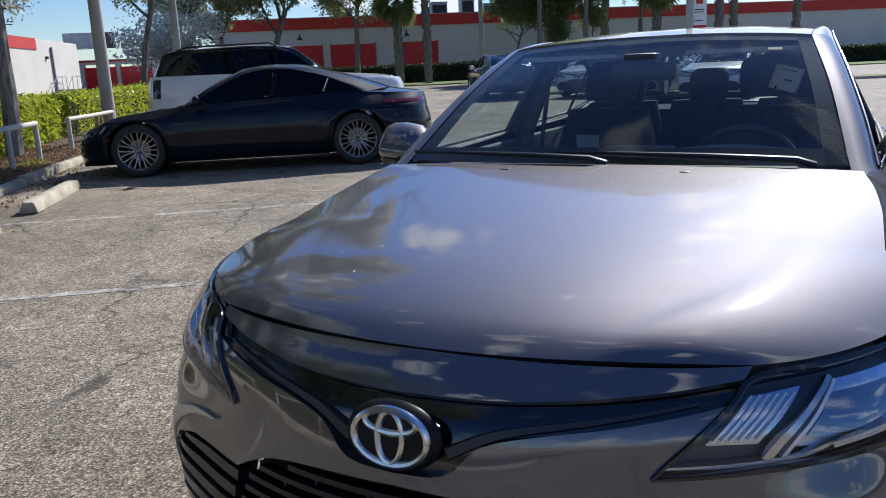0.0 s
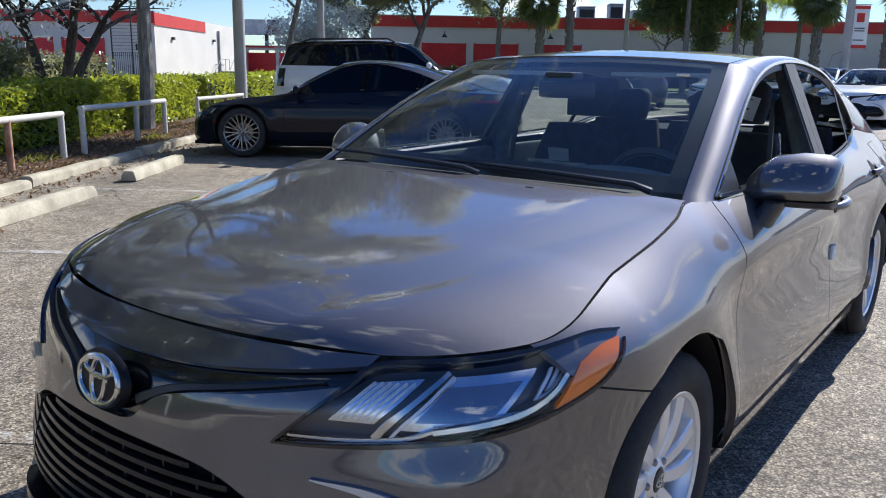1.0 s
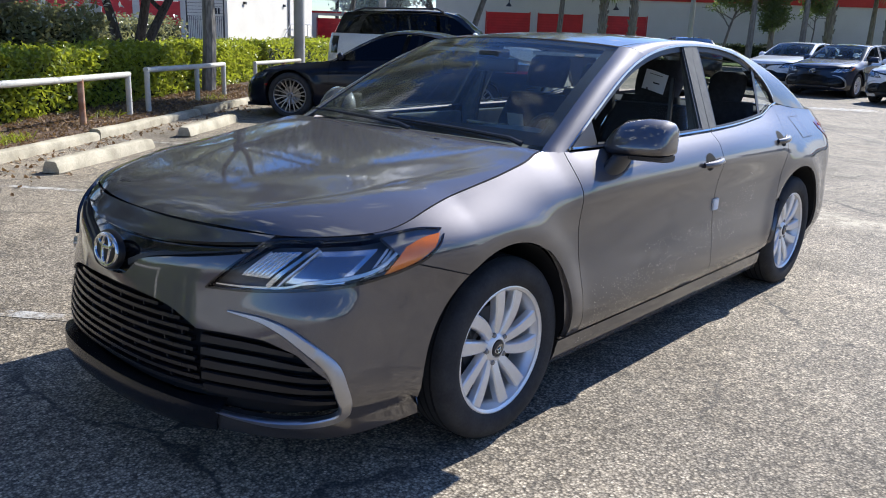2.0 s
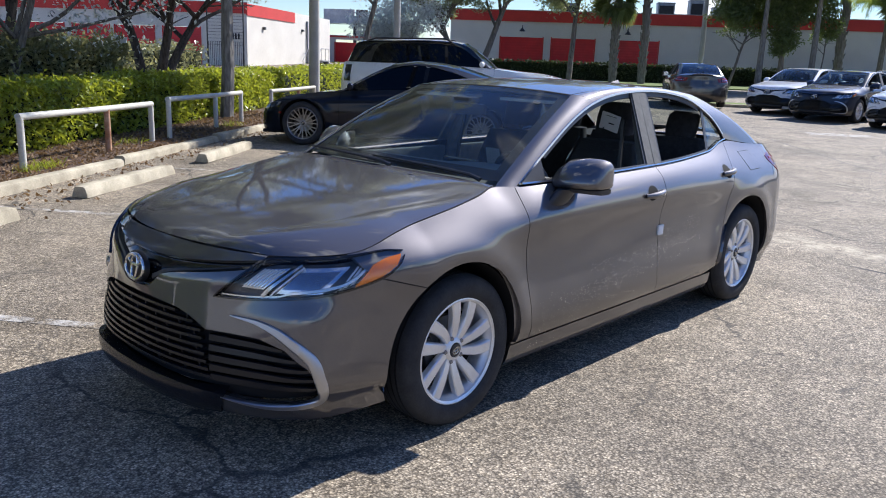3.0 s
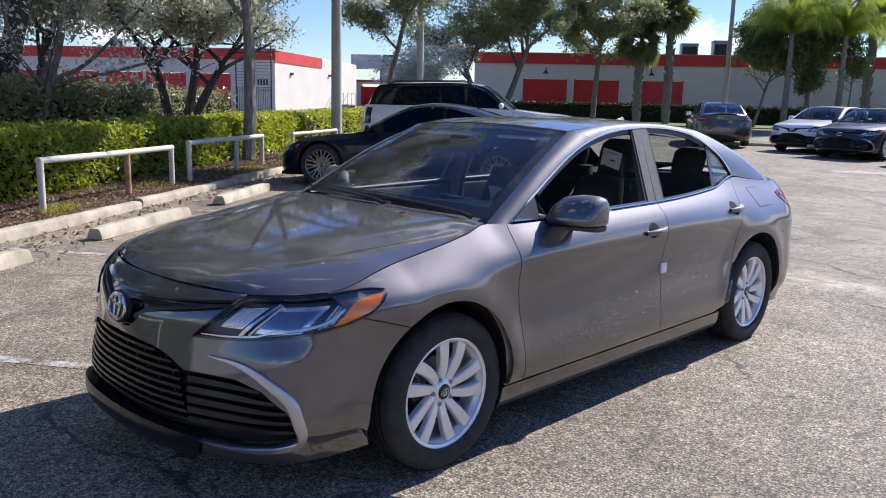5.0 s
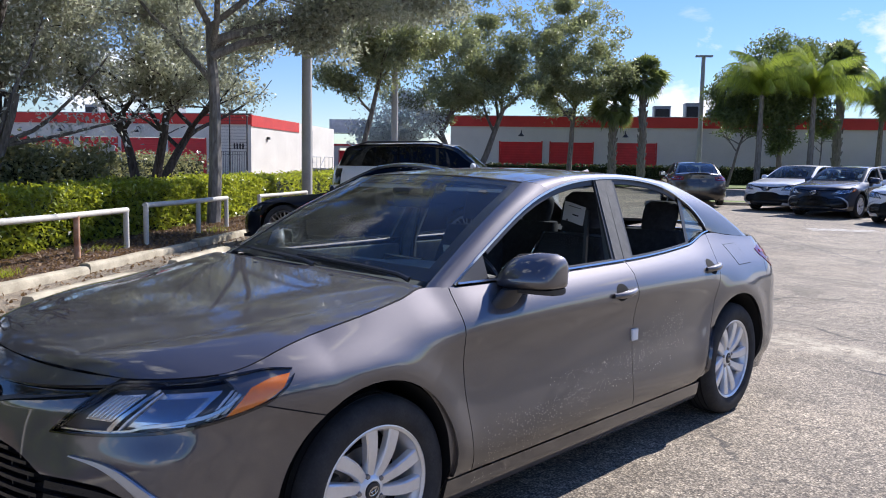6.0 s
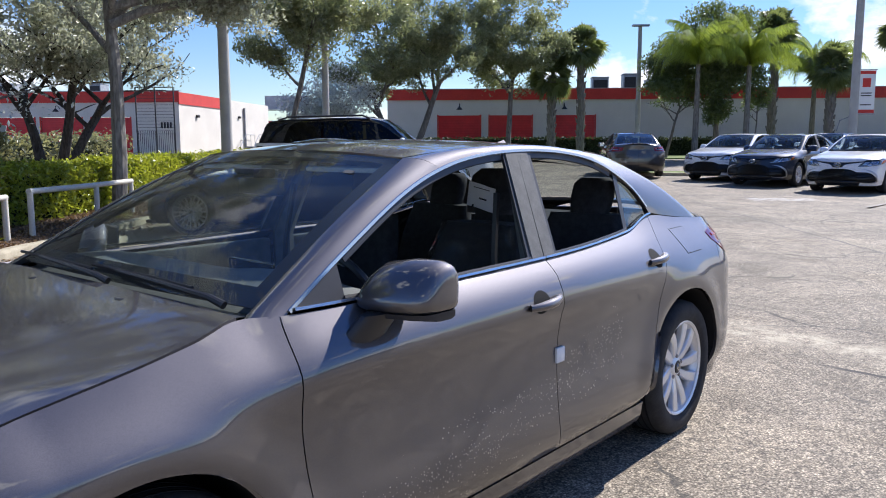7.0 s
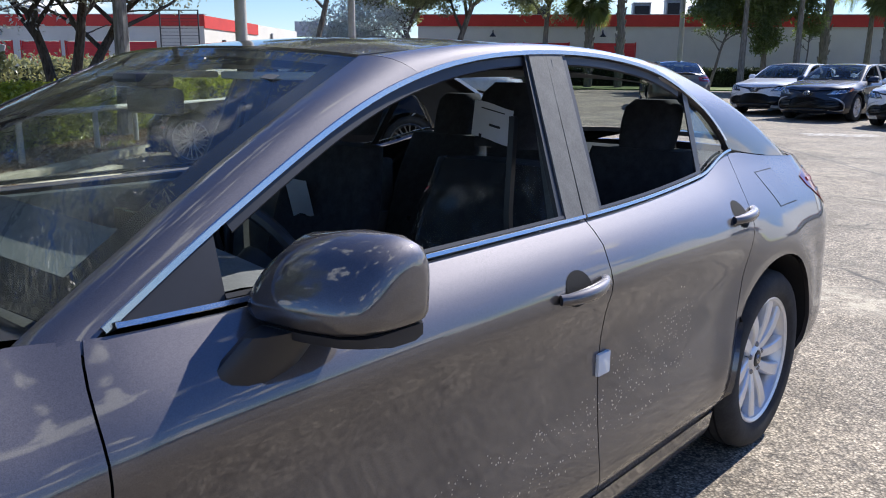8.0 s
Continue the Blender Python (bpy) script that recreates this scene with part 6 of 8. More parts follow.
def sedan(name, label, group=""):
    """The saloon: skin panels, glasshouse, lamps, mirrors, trim, cabin and wheels."""
    B = Body(SEDAN)
    car = thing(name, label, "car", None, group)
    PAINT = GREY_PAINT
    A, Y = B.at, B.side_at

    # -- side panels
    seam = Y([(-0.2465, 0.667)])[0]
    hl_low = ("w", 0.80, 0.735)
    door_front = [(0.484, 0.277), (0.452, 0.40), (0.428, 0.58), (0.414, 0.75), (0.411, 0.86), (0.420, 0.94), (0.440, 0.988)]
    divide = [(1.672, 0.277), (1.640, 0.34), (1.618, 0.45), (1.634, 0.70), (1.636, 0.90), (1.648, 0.95), (1.652, 1.002)]
    rear_edge = [(2.372, 0.305), (2.395, 0.40), (2.432, 0.55), (2.505, 0.75), (2.615, 0.95), (2.69, 1.045), (2.712, 1.08)]
    fender = B.net(B.arc(0, 123.9, -10.4, 26) + Y([(0.484, 0.277)]), B.top(0.67, 1.64, 20), [seam, *A([hl_low]), A([("w", 0.72, 0.79)])[0], (0.67, B.zt(0.67))], Y(door_front), 46, 26, (0, 1, 1, 1))
    panel("front_wing", fender, PAINT, car)
    panel("front_door", B.net(Y([(0.484, 0.277), (1.672, 0.277)]), B.top(1.64, 2.852), Y(door_front), Y(divide), 36, 26), PAINT, car)
    panel("rear_door", B.net(Y([(1.672, 0.277), (2.1, 0.277), (2.30, 0.280), (2.372, 0.305)]), B.top(2.852, 3.912), Y(divide), Y(rear_edge), 30, 26), PAINT, car)
    qbot = Y([(2.374, 0.305)]) + B.arc(1, 186, 40, 24)
    quarter = B.net(qbot, B.top(3.914, 4.62, 10), Y(rear_edge), Y([(3.0988, 0.5957), (3.20, 0.70), (3.26, 0.86)]) + [(4.62, B.zt(4.62))], 40, 24, (0, 1, 1, 1))
    panel("quarter_panel", quarter, PAINT, car)
    panel("sill", B.net(Y([(0.345, 0.162), (2.42, 0.162)]), Y([(0.352, 0.270), (2.40, 0.270)]), Y([(0.345, 0.162), (0.352, 0.270)]), Y([(2.42, 0.162), (2.40, 0.270)]), 30, 8), PAINT, car)
    for mir in (False, True):
        part("panel_seam", strip_on(B, [seam, *A([hl_low])], 10, 0.0, 0.0022, 0.0008, mirror=mir), UNDER_BLACK, car)
    for nm, g_, o_, mat in (("flap_gap", 0.003, 0.0006, UNDER_BLACK), ("fuel_flap", 0.0, 0.0014, PAINT)):
        y0, y1, y2, y3, z0, z1 = 2.875 - g_, 3.055 + g_, 2.835 - g_, 3.005 + g_, 0.895 - g_, 1.008 + g_
        bm = bmesh.new()
        shell(bm, B.net(Y([(y0, z0), (y1, z0)]), Y([(y2, z1), (y3, z1)]), Y([(y0, z0), (y2, z1)]), Y([(y1, z0), (y3, z1)]), 10, 8), off=o_, gap=0, depth=0.003)
        part(nm, bm, mat, car)
    bl = B.arc(1, -21, 40, 14)
    panel("rear_bumper", B.net([bl[0], *Y([(3.4, 0.19)]), (5.45, 0.19)], [bl[-1], *Y([(3.20, 0.70)]), (4.7, 0.715), (5.45, 0.72)], bl, [(5.45, 0.19), (5.45, 0.72)], 34, 14, (1, 1, 0, 0)), PAINT, car)
    panel("tail_panel", B.net([*Y([(3.20, 0.70)]), (4.7, 0.715), (5.45, 0.72)], B.top(4.62, 5.45, 10), Y([(3.20, 0.70), (3.26, 0.86)]) + [(4.62, B.zt(4.62))], [(5.45, 0.72), (5.45, B.zt(5.45))], 30, 14), PAINT, car)

    # -- nose
    slit_low = [("x", 0.0001, 0.622), ("x", 0.10, 0.632), ("x", 0.165, 0.688), ("x", 0.26, 0.712), ("x", 0.36, 0.726), ("x", 0.434, 0.738)]
    grille_top = [("x", 0.0001, 0.600), ("x", 0.16, 0.594), ("x", 0.27, 0.582), ("x", 0.34, 0.562), ("x", 0.42, 0.522)]
    hl_tip = ("x", 0.434, 0.648)
    centre = B.net(A(grille_top), A(slit_low), A([("x", 0.0001, 0.600), ("x", 0.0001, 0.622)]), A([("x", 0.42, 0.522), hl_tip, ("x", 0.434, 0.738)]), 26, 12, (1, 1, 1, 0))
    hl_in = [hl_tip, ("x", 0.50, 0.715), ("x", 0.545, 0.760)]
    cheek = B.net(A(hl_in), A([("x", 0.434, 0.738), ("x", 0.50, 0.750), ("x", 0.545, 0.760)]), A([hl_tip, ("x", 0.434, 0.738)]), A([("x", 0.545, 0.760), ("x", 0.545, 0.7601)]), 10, 6)
    hl_bot = [hl_tip, ("x", 0.54, 0.652), ("x", 0.66, 0.664), ("w", 0.68, 0.690), hl_low]
    intake_top = [("x", 0.42, 0.522), ("x", 0.52, 0.522), ("x", 0.63, 0.517), ("x", 0.725, 0.487), ("x", 0.796, 0.418), ("x", 0.816, 0.348), ("x", 0.817, 0.314)]
    arch_low = B.arc(0, 200, 123.9, 16)
    cheek_side = B.net(A(intake_top) + A([("w", 0.854, 0.287)]) + [arch_low[2]], A(hl_bot) + [seam], A([("x", 0.42, 0.522), hl_tip]), arch_low[2:], 44, 20, (0, 1, 1, 0))
    low_corner = B.net(A([("x", 0.46, 0.196), ("x", 0.66, 0.190), ("x", 0.78, 0.194)]) + [arch_low[0]], A([("x", 0.50, 0.274), ("x", 0.66, 0.262), ("x", 0.78, 0.268), ("x", 0.818, 0.316), ("w", 0.852, 0.292)]) + [arch_low[2]], A([("x", 0.46, 0.196), ("x", 0.50, 0.274)]), arch_low[:3], 30, 6, (1, 1, 1, 0))
    for mir in (False, True):
        bm = bmesh.new()
        for P in (centre, cheek, cheek_side, low_corner):
            shell(bm, P, off=-0.003 if P is low_corner else 0.0, gap=0.0, depth=0.03, mirror=mir)
        part("front_bumper", clean(bm), PAINT, car)
    top_slit = [("x", 0.0001, 0.752), ("x", 0.2, 0.757), ("x", 0.4, 0.772), ("x", 0.56, 0.790)]
    nose_half = B.net(A(top_slit), B.top(0.0001, 0.42, 10), [(0.0001, 0.752), (0.0001, 0.812)], A([("x", 0.56, 0.790)]) + [(0.42, 0.808)], 24, 6)
    nose = np.concatenate([nose_half[::-1] * (-1, 1, 1), nose_half[1:]])
    panel("nose_panel", nose, PAINT, car, both=False, gap=0.0015)
    # the black wing that carries the badge
    sl = B.net(A(slit_low) + A([("x", 0.545, 0.760)]), A(top_slit), [(0.0001, 0.622), (0.0001, 0.752)], A([("x", 0.545, 0.760), ("x", 0.56, 0.790)]), 26, 8)
    wing = np.concatenate([sl[::-1] * (-1, 1, 1), sl[1:]])
    panel("upper_grille", wing, GLOSS_BLACK, car, "gloss black wing-shaped upper grille", both=False, off=-0.022, depth=0.0, gap=0)
    for mir in (False, True):
        part("grille_blade", strip_on(B, A([("x", 0.10, 0.668), ("x", 0.20, 0.712), ("x", 0.34, 0.737), ("x", 0.50, 0.764)]), 20, -0.018, [0.012, 0.008, 0.005, 0.003], 0.010, mir), SATIN_BLACK, car)
    emblem(car, (0, -0.990, 0.690), 0.074, 0.050, -9)
    # lower grille: a dark mouth with level bars
    mouth_half = B.net(A([("x", 0.0001, 0.285), ("x", 0.25, 0.285), ("x", 0.49, 0.288)]), A(grille_top), [(0.0001, 0.285), (0.0001, 0.600)], A([("x", 0.49, 0.288), ("x", 0.455, 0.40), ("x", 0.42, 0.522)]), 24, 10)
    mouth = np.concatenate([mouth_half[::-1] * (-1, 1, 1), mouth_half[1:]])
    panel("lower_grille_back", mouth, UNDER_BLACK, car, both=False, off=-0.055, depth=0, gap=0)
    for k in range(9):
        z_ = 0.347 + 0.0280 * k
        xe = 0.478 - 0.09 * max(0, (z_ - 0.30)) / 0.22 if z_ < 0.524 else 0.42 - 0.42 * (z_ - 0.522) / 0.08 * 0.62
        pts = A([("x", max(xe * q, 0.0001), z_ - 0.004 * q) for q in (0.0, 0.33, 0.66, 1.0)])
        full = [(-a_, b_) for a_, b_ in reversed(pts[1:])] + pts[1:]
        bar = part("grille_bar", strip_on(B, full, 44, -0.022, 0.0072, 0.012), GRILLE_BLACK, car)
        for q in range(-2, 3) if k < 8 else ():
            x_ = (q + 0.5 * (k % 2)) * xe * 0.36
            if abs(x_) < xe - 0.03:
                wz = B.wx(max(abs(x_), 0.0001), z_) * (-1 if x_ < 0 else 1)
                part("grille_tab", strip_on(B, [(wz, z_), (wz, z_ + 0.028)], 2, -0.026, 0.0035, 0.008), GRILLE_BLACK, bar)
    for mir in (False, True):
        back = B.net(A([("x", 0.48, 0.262), ("x", 0.66, 0.256), ("x", 0.808, 0.266)]), A(intake_top[:-2]), A([("x", 0.48, 0.262), ("x", 0.42, 0.522)]), A([("x", 0.808, 0.266), ("x", 0.815, 0.34), ("x", 0.796, 0.418)]), 20, 8)
        bm = bmesh.new()
        shell(bm, back, off=-0.05, depth=0, gap=0, mirror=mir)
        part("side_intake_back", bm, UNDER_BLACK, car)
        for k in range(5):
            z_ = 0.345 + 0.037 * k
            xo = (0.808, 0.810, 0.798, 0.764, 0.714)[k]
            xi_ = 0.468 - 0.04 * (z_ - 0.30) / 0.22
            part("intake_fin", strip_on(B, A([("x", xi_, z_), ("x", (xi_ + xo) / 2, z_ - 0.003), ("x", xo, z_ - 0.012)]), 16, -0.024, [0.0150, 0.0140, 0.007], 0.014, mir), GRILLE_BLACK, car)
        chrome = A([("x", 0.512, 0.588), ("x", 0.63, 0.571), ("x", 0.725, 0.530), ("x", 0.798, 0.455), ("x", 0.818, 0.376), ("x", 0.817, 0.318), ("x", 0.796, 0.283), ("x", 0.75, 0.264), ("x", 0.66, 0.258), ("x", 0.56, 0.268), ("x", 0.505, 0.278)])
        part("bumper_trim", strip_on(B, chrome, 60, 0.002, [0.002, 0.009, 0.016, 0.020, 0.022, 0.022, 0.016, 0.013, 0.010, 0.006, 0.002], 0.008, mir), SATIN_CHROME, car, "satin silver C-shaped bumper trim")
    lipn = B.net(A([("x", 0.0001, 0.195), ("x", 0.3, 0.197), ("x", 0.48, 0.205)]), A([("x", 0.0001, 0.308), ("x", 0.3, 0.306), ("x", 0.52, 0.288)]), [(0.0001, 0.195), (0.0001, 0.308)], A([("x", 0.48, 0.205), ("x", 0.52, 0.288)]), 24, 8)
    swell = np.sin(np.pi * np.linspace(0.12, 0.80, 9))[None, :] * (1 - np.linspace(0, 1, 25) ** 4)[:, None]
    lipn[..., 1] -= 0.030 * swell
    panel("front_lip", np.concatenate([lipn[::-1] * (-1, 1, 1), lipn[1:]]), GRILLE_BLACK, car, "gloss black lower lip", both=False, off=0.008, depth=0.10, gap=0)
    bm = new_box(0, -0.50, 0.235, 1.05, 0.60, 0.02)
    part("undertray", bm, UNDER_BLACK, car)

    # -- bonnet
    hz = pch((-0.868, -0.82, -0.75, -0.6, -0.4, 0.0, 0.345), (0.814, 0.845, 0.868, 0.897, 0.922, 0.966, 1.004))
    def bon_edge(t):
        w_ = 0.42 + (1.535 - 0.42) * t
        return B.skin(w_, B.zt(w_))
    def bon_h(q, t):
        return 0.28 * q * q + 0.72 * max(0.0, (q - 0.60) / 0.40) ** 1.8
    bon = rows_net(lambda t: (-0.868 + 1.213 * t, hz(-0.868 + 1.213 * t)), bon_edge, 44, 76, 2.0, bon_h)
    # the dome falls to a crease on either side, running out from the nose to the screen's corners, and the flank rises from it
    for i in range(len(bon)):
        t, half = i / (len(bon) - 1), np.abs(bon[i, :, 0]).max()
        q = np.abs(bon[i, :, 0]) / half - 0.51 - 0.45 * t
        dip = np.where(q < 0, np.exp(-(q / 0.20) ** 2), np.exp(-q / 0.09))
        bon[i, :, 2] -= 0.012 * min(1.0, t / 0.2) * (1 - t) ** 0.5 * dip
    panel("bonnet", bon, PAINT, car, both=False, gap=0.0018, depth=0.02, out=(0, 0, 0))
    for sx in (1, -1):
        part("washer_jet", new_box(sx * 0.28, 0.27, 0.992, 0.03, 0.018, 0.01, bevel=0.003), SATIN_BLACK, car)

    # -- glasshouse
    ws_c = curve3([(0, 0.385, 1.002), (0, 0.72, 1.235), (0, 1.085, 1.402)])
    ws_e = curve3([(0.705, 0.415, 1.002), (0.64, 0.78, 1.208), (0.563, 1.142, 1.378)])
    ws = rows_net(lambda t: ws_c(t)[1:], ws_e, 20, 24, 2.2)
    panel("windshield", ws, WINDSHIELD, car, "clear laminated windshield", both=False, gap=0, depth=0.0, out=(0, 2, 0))
    # dark ceramic edge of the glass, just behind it
    def fringe(P, u0, u1, v0, v1):
        bm = bmesh.new()
        n_ = normals(P)
        Q = P - n_ * np.sign((n_ * (P - np.array([0, 2, 0]))).sum(-1).mean()) * 0.003
        grid_faces(bm, Q[u0:u1, v0:v1])
        return bm
    part("glass_fringe", fringe(ws, 0, 3, 0, None), UNDER_BLACK, car)
    part("glass_fringe", fringe(ws, 19, 21, 0, None), UNDER_BLACK, car)
    part("glass_fringe", fringe(ws, 0, None, 0, 2), UNDER_BLACK, car)
    part("glass_fringe", fringe(ws, 0, None, -2, None), UNDER_BLACK, car)
    cowl = np.array([[(x_, 0.352 + 0.0 + (0.05 if k else 0.0) + 0.02 * (x_ / 0.74) ** 2 - 0.012 * (1 - k), 0.99 - 0.012 * k - 0.004 * (1 - k)) for x_ in np.linspace(-0.70, 0.70, 20)] for k in (0, 1)])
    bm = bmesh.new()
    grid_faces(bm, cowl)
    part("cowl", bm, SATIN_BLACK, car)
    rf_c = curve3([(0, 1.09, 1.407), (0, 1.40, 1.437), (0, 1.80, 1.447), (0, 2.25, 1.432), (0, 2.715, 1.396)])
    rf_e = curve3([(0.565, 1.147, 1.383), (0.563, 1.40, 1.405), (0.560, 1.80, 1.414), (0.550, 2.20, 1.402), (0.542, 2.45, 1.390), (0.538, 2.60, 1.367)])
    panel("roof", rows_net(lambda t: rf_c(t)[1:], rf_e, 24, 22, 2.0, lambda q, t: q ** 2.4), PAINT, car, both=False, gap=0.002, depth=0.012, out=(0, 1.8, 0))
    bk_c = curve3([(0, 2.720, 1.392), (0, 3.08, 1.268), (0, 3.46, 1.098)])
    bk_e = curve3([(0.540, 2.605, 1.362), (0.572, 2.86, 1.284), (0.602, 3.05, 1.202), (0.638, 3.29, 1.072)])
    panel("rear_window", rows_net(lambda t: bk_c(t)[1:], bk_e, 16, 20, 2.0), TINT, car, "tinted rear window", both=False, gap=0, depth=0, out=(0, 1, 0))
    def deck_edge(t):
        w_ = 4.50 + 0.58 * t
        return B.skin(w_, B.zt(w_))
    panel("boot_lid", rows_net(lambda t: (3.465 + 0.33 * t, 1.094 - 0.030 * t + 0.05 * max(0, t - 0.7) - 0.03 * max(0, t - 0.95)), deck_edge, 16, 24, 2.0, lambda q, t: q ** 3), PAINT, car, both=False, gap=0.002, depth=0.02, out=(0, 3, 0))
    # pillars and roof rails
    I0, O0 = [(0.707, 0.412, 1.004), (0.642, 0.78, 1.211), (0.565, 1.147, 1.381)], [(0.778, 0.470, 0.992), (0.742, 0.687, 1.113), (0.683, 1.003, 1.263), (0.645, 1.25, 1.343)]
    I1, O1 = [(0.565, 1.147, 1.381), (0.563, 1.40, 1.405), (0.560, 1.80, 1.414), (0.548, 2.28, 1.401)], [(0.645, 1.25, 1.343), (0.626, 1.50, 1.386), (0.620, 1.80, 1.401), (0.622, 2.10, 1.388), (0.640, 2.35, 1.343)]
    I2, O2 = [(0.548, 2.28, 1.401), (0.540, 2.602, 1.364), (0.574, 2.86, 1.285), (0.604, 3.05, 1.203), (0.640, 3.29, 1.073)], [(0.640, 2.35, 1.343), (0.668, 2.585, 1.243), (0.697, 2.69, 1.155), (0.712, 2.742, 1.095)]
    belt_end = [tuple(B.skin(w_, B.zt(w_) - 0.002)) for w_ in (3.94, 4.08, 4.28, 4.50)]
    foot_o, foot_i = [(0.790, 0.436, 0.968)] + O0, [(0.724, 0.360, 0.976)] + I0
    rails = [coons(foot_o, foot_i, [foot_o[0], foot_i[0]], [O0[-1], I0[-1]], 22, 6), coons(O1, I1, [O1[0], I1[0]], [O1[-1], I1[-1]], 24, 6),
             coons(O2, I2, [O2[0], I2[0]], [O2[-1], *belt_end[1:], I2[-1]], 20, 10, (1, 1, 0, 0))]
    for P in rails[:2]:
        N = normals(P)
        if (N * (P - np.array([0, 1.6, 0.9]))).sum(-1).mean() < 0:
            N = -N
        P += N * (0.016 * np.sin(np.pi * np.linspace(0, 1, P.shape[1])) ** 0.8)[None, :, None]
    for mir in (False, True):
        bm = bmesh.new()
        for P in rails:
            shell(bm, P, gap=0, depth=0.02, mirror=mir, out=(0, 1.7, 0.8))
        part("side_frame", clean(bm), PAINT, car)
    # side glass and trim round it
    belt = lambda y, d=0.0: Vector(B.skin(1.2 + y, B.zt(1.2 + y) - d))
    upper = curve3(O0 + O1[1:] + O2[1:])
    tops = [Vector(upper(t)) for t in np.linspace(0, 1, 200)]
    def top_at(y):
        k = min(range(len(tops)), key=lambda i: abs(tops[i].y - y))
        return tops[k]
    def pane(y0, y1, yt0, yt1, inset=0.012):
        return np.array([[belt(y0 + (y1 - y0) * i / 14).lerp(top_at(yt0 + (yt1 - yt0) * i / 14), 0.01 + 0.98 * j / 8) - Vector((inset, 0, 0)) for j in range(9)] for i in range(15)])
    for mir in (False, True):
        def put(nm, P, mat, lab="", off=0.0, depth=0.004):
            bm = bmesh.new()
            shell(bm, P, off=off, gap=0, depth=depth, mirror=mir, out=(0, 1.6, 0.6))
            return part(nm, bm, mat, car, lab)
        put("mirror_sail", pane(0.50, 0.66, 0.50, 0.675, 0.004), SATIN_BLACK)
        if mir:
            put("front_side_glass", pane(0.66, 1.585, 0.675, 1.66), TINT, "tinted side glass", depth=0)
            put("rear_side_glass", pane(1.72, 2.40, 1.80, 2.48), TINT, "tinted side glass", depth=0)
        put("quarter_glass", pane(2.435, 2.71, 2.50, 2.735), TINT, "tinted quarter glass", depth=0)
        put("pillar_cover", pane(1.575, 1.648, 1.665, 1.732, 0.0), TRIM_GREY, "satin grey door pillar cover", 0.002, 0.02)
        put("pillar_cover", pane(1.654, 1.728, 1.738, 1.812, 0.0), TRIM_GREY, "satin grey door pillar cover", 0.002, 0.02)
        put("pane_divider", pane(2.395, 2.435, 2.47, 2.505, 0.004), SATIN_BLACK)
        # window seals
        if not mir:
            put("window_seal", pane(1.553, 1.574, 1.645, 1.664, 0.003), SATIN_BLACK, depth=0.012)
            put("window_seal", pane(1.729, 1.748, 1.813, 1.832, 0.003), SATIN_BLACK, depth=0.012)
        front_seal = [top_at(y) - Vector((0.006, 0, 0.020)) for y in np.linspace(0.70, 1.66, 20)]
        rear_seal = [top_at(y) - Vector((0.006, 0, 0.020)) for y in np.linspace(1.81, 2.45, 16)]
        for sl_ in (front_seal, rear_seal):
            part("window_seal", band(bmesh.new(), sl_, 0.028, 0.004, (1, 0, 0.3), mir), SATIN_BLACK, car)
        part("window_trim", band(bmesh.new(), [t_ + Vector((0.002, 0, 0.001)) for t_ in tops[::4]], 0.013, 0.004, (1, 0, 0.18), mir), CHROME, car, "bright trim over the side windows")
        part("belt_trim", band(bmesh.new(), [belt(y, -0.006) + Vector((0.004, 0, 0)) for y in np.linspace(0.485, 1.648, 30)], 0.010, 0.004, (1, 0, 0.42), mir), CHROME, car)
        part("belt_trim", band(bmesh.new(), [belt(y, -0.006) + Vector((0.004, 0, 0)) for y in np.linspace(1.656, 2.738, 30)], 0.010, 0.004, (1, 0, 0.42), mir), CHROME, car)
        part("belt_seal", band(bmesh.new(), [belt(y, -0.012) - Vector((0.010, 0, 0)) for y in np.linspace(0.66, 1.60, 24)], 0.010, 0.004, (1, 0, 0.6), mir), SATIN_BLACK, car)
        part("belt_seal", band(bmesh.new(), [belt(y, -0.012) - Vector((0.010, 0, 0)) for y in np.linspace(1.72, 2.42, 20)], 0.010, 0.004, (1, 0, 0.6), mir), SATIN_BLACK, car)

    # -- lamps
    for mir in (False, True):
        hl_top = [("x", 0.548, 0.764), ("x", 0.575, 0.792), ("x", 0.68, 0.802), ("x", 0.78, 0.812), ("w", 0.80, 0.828), ("w", 0.878, 0.823)]
        hl_b = hl_bot + [("w", 0.85, 0.772), ("w", 0.878, 0.808)]
        lens_net = B.net(A(hl_b), A(hl_in + hl_top[1:]), A([hl_tip, ("x", 0.4341, 0.6482)]), A([("w", 0.878, 0.808), ("w", 0.878, 0.823)]), 44, 12, (1, 1, 0, 0))
        def lay(nm, P, mat, off, depth, lab="", gap=0.0):
            bm = bmesh.new()
            shell(bm, P, off=off, depth=depth, gap=gap, mirror=mir)
            return part(nm, clean(bm), mat, head, lab)
        bm = bmesh.new()
        shell(bm, lens_net, off=-0.040, depth=0.0, gap=0.0, mirror=mir)
        head = part("headlight", clean(bm), LAMP_BOWL, car, "swept headlight with an amber corner")
        lay("lens", lens_net, LENS, 0.007, 0.0)
        for side_pts in (A(hl_b), A(hl_in + hl_top[1:])):
            part("lamp_rim", strip_on(B, side_pts, 44, 0.002, [0.003, 0.005, 0.005, 0.005, 0.002], 0.006, mir), GLOSS_BLACK, head)
        part("light_bar", strip_on(B, A([("x", 0.455, 0.660), ("x", 0.56, 0.662), ("x", 0.655, 0.672), ("x", 0.70, 0.688)]), 20, -0.024, [0.003, 0.004, 0.005, 0.004], 0.012, mir), CHROME, head)
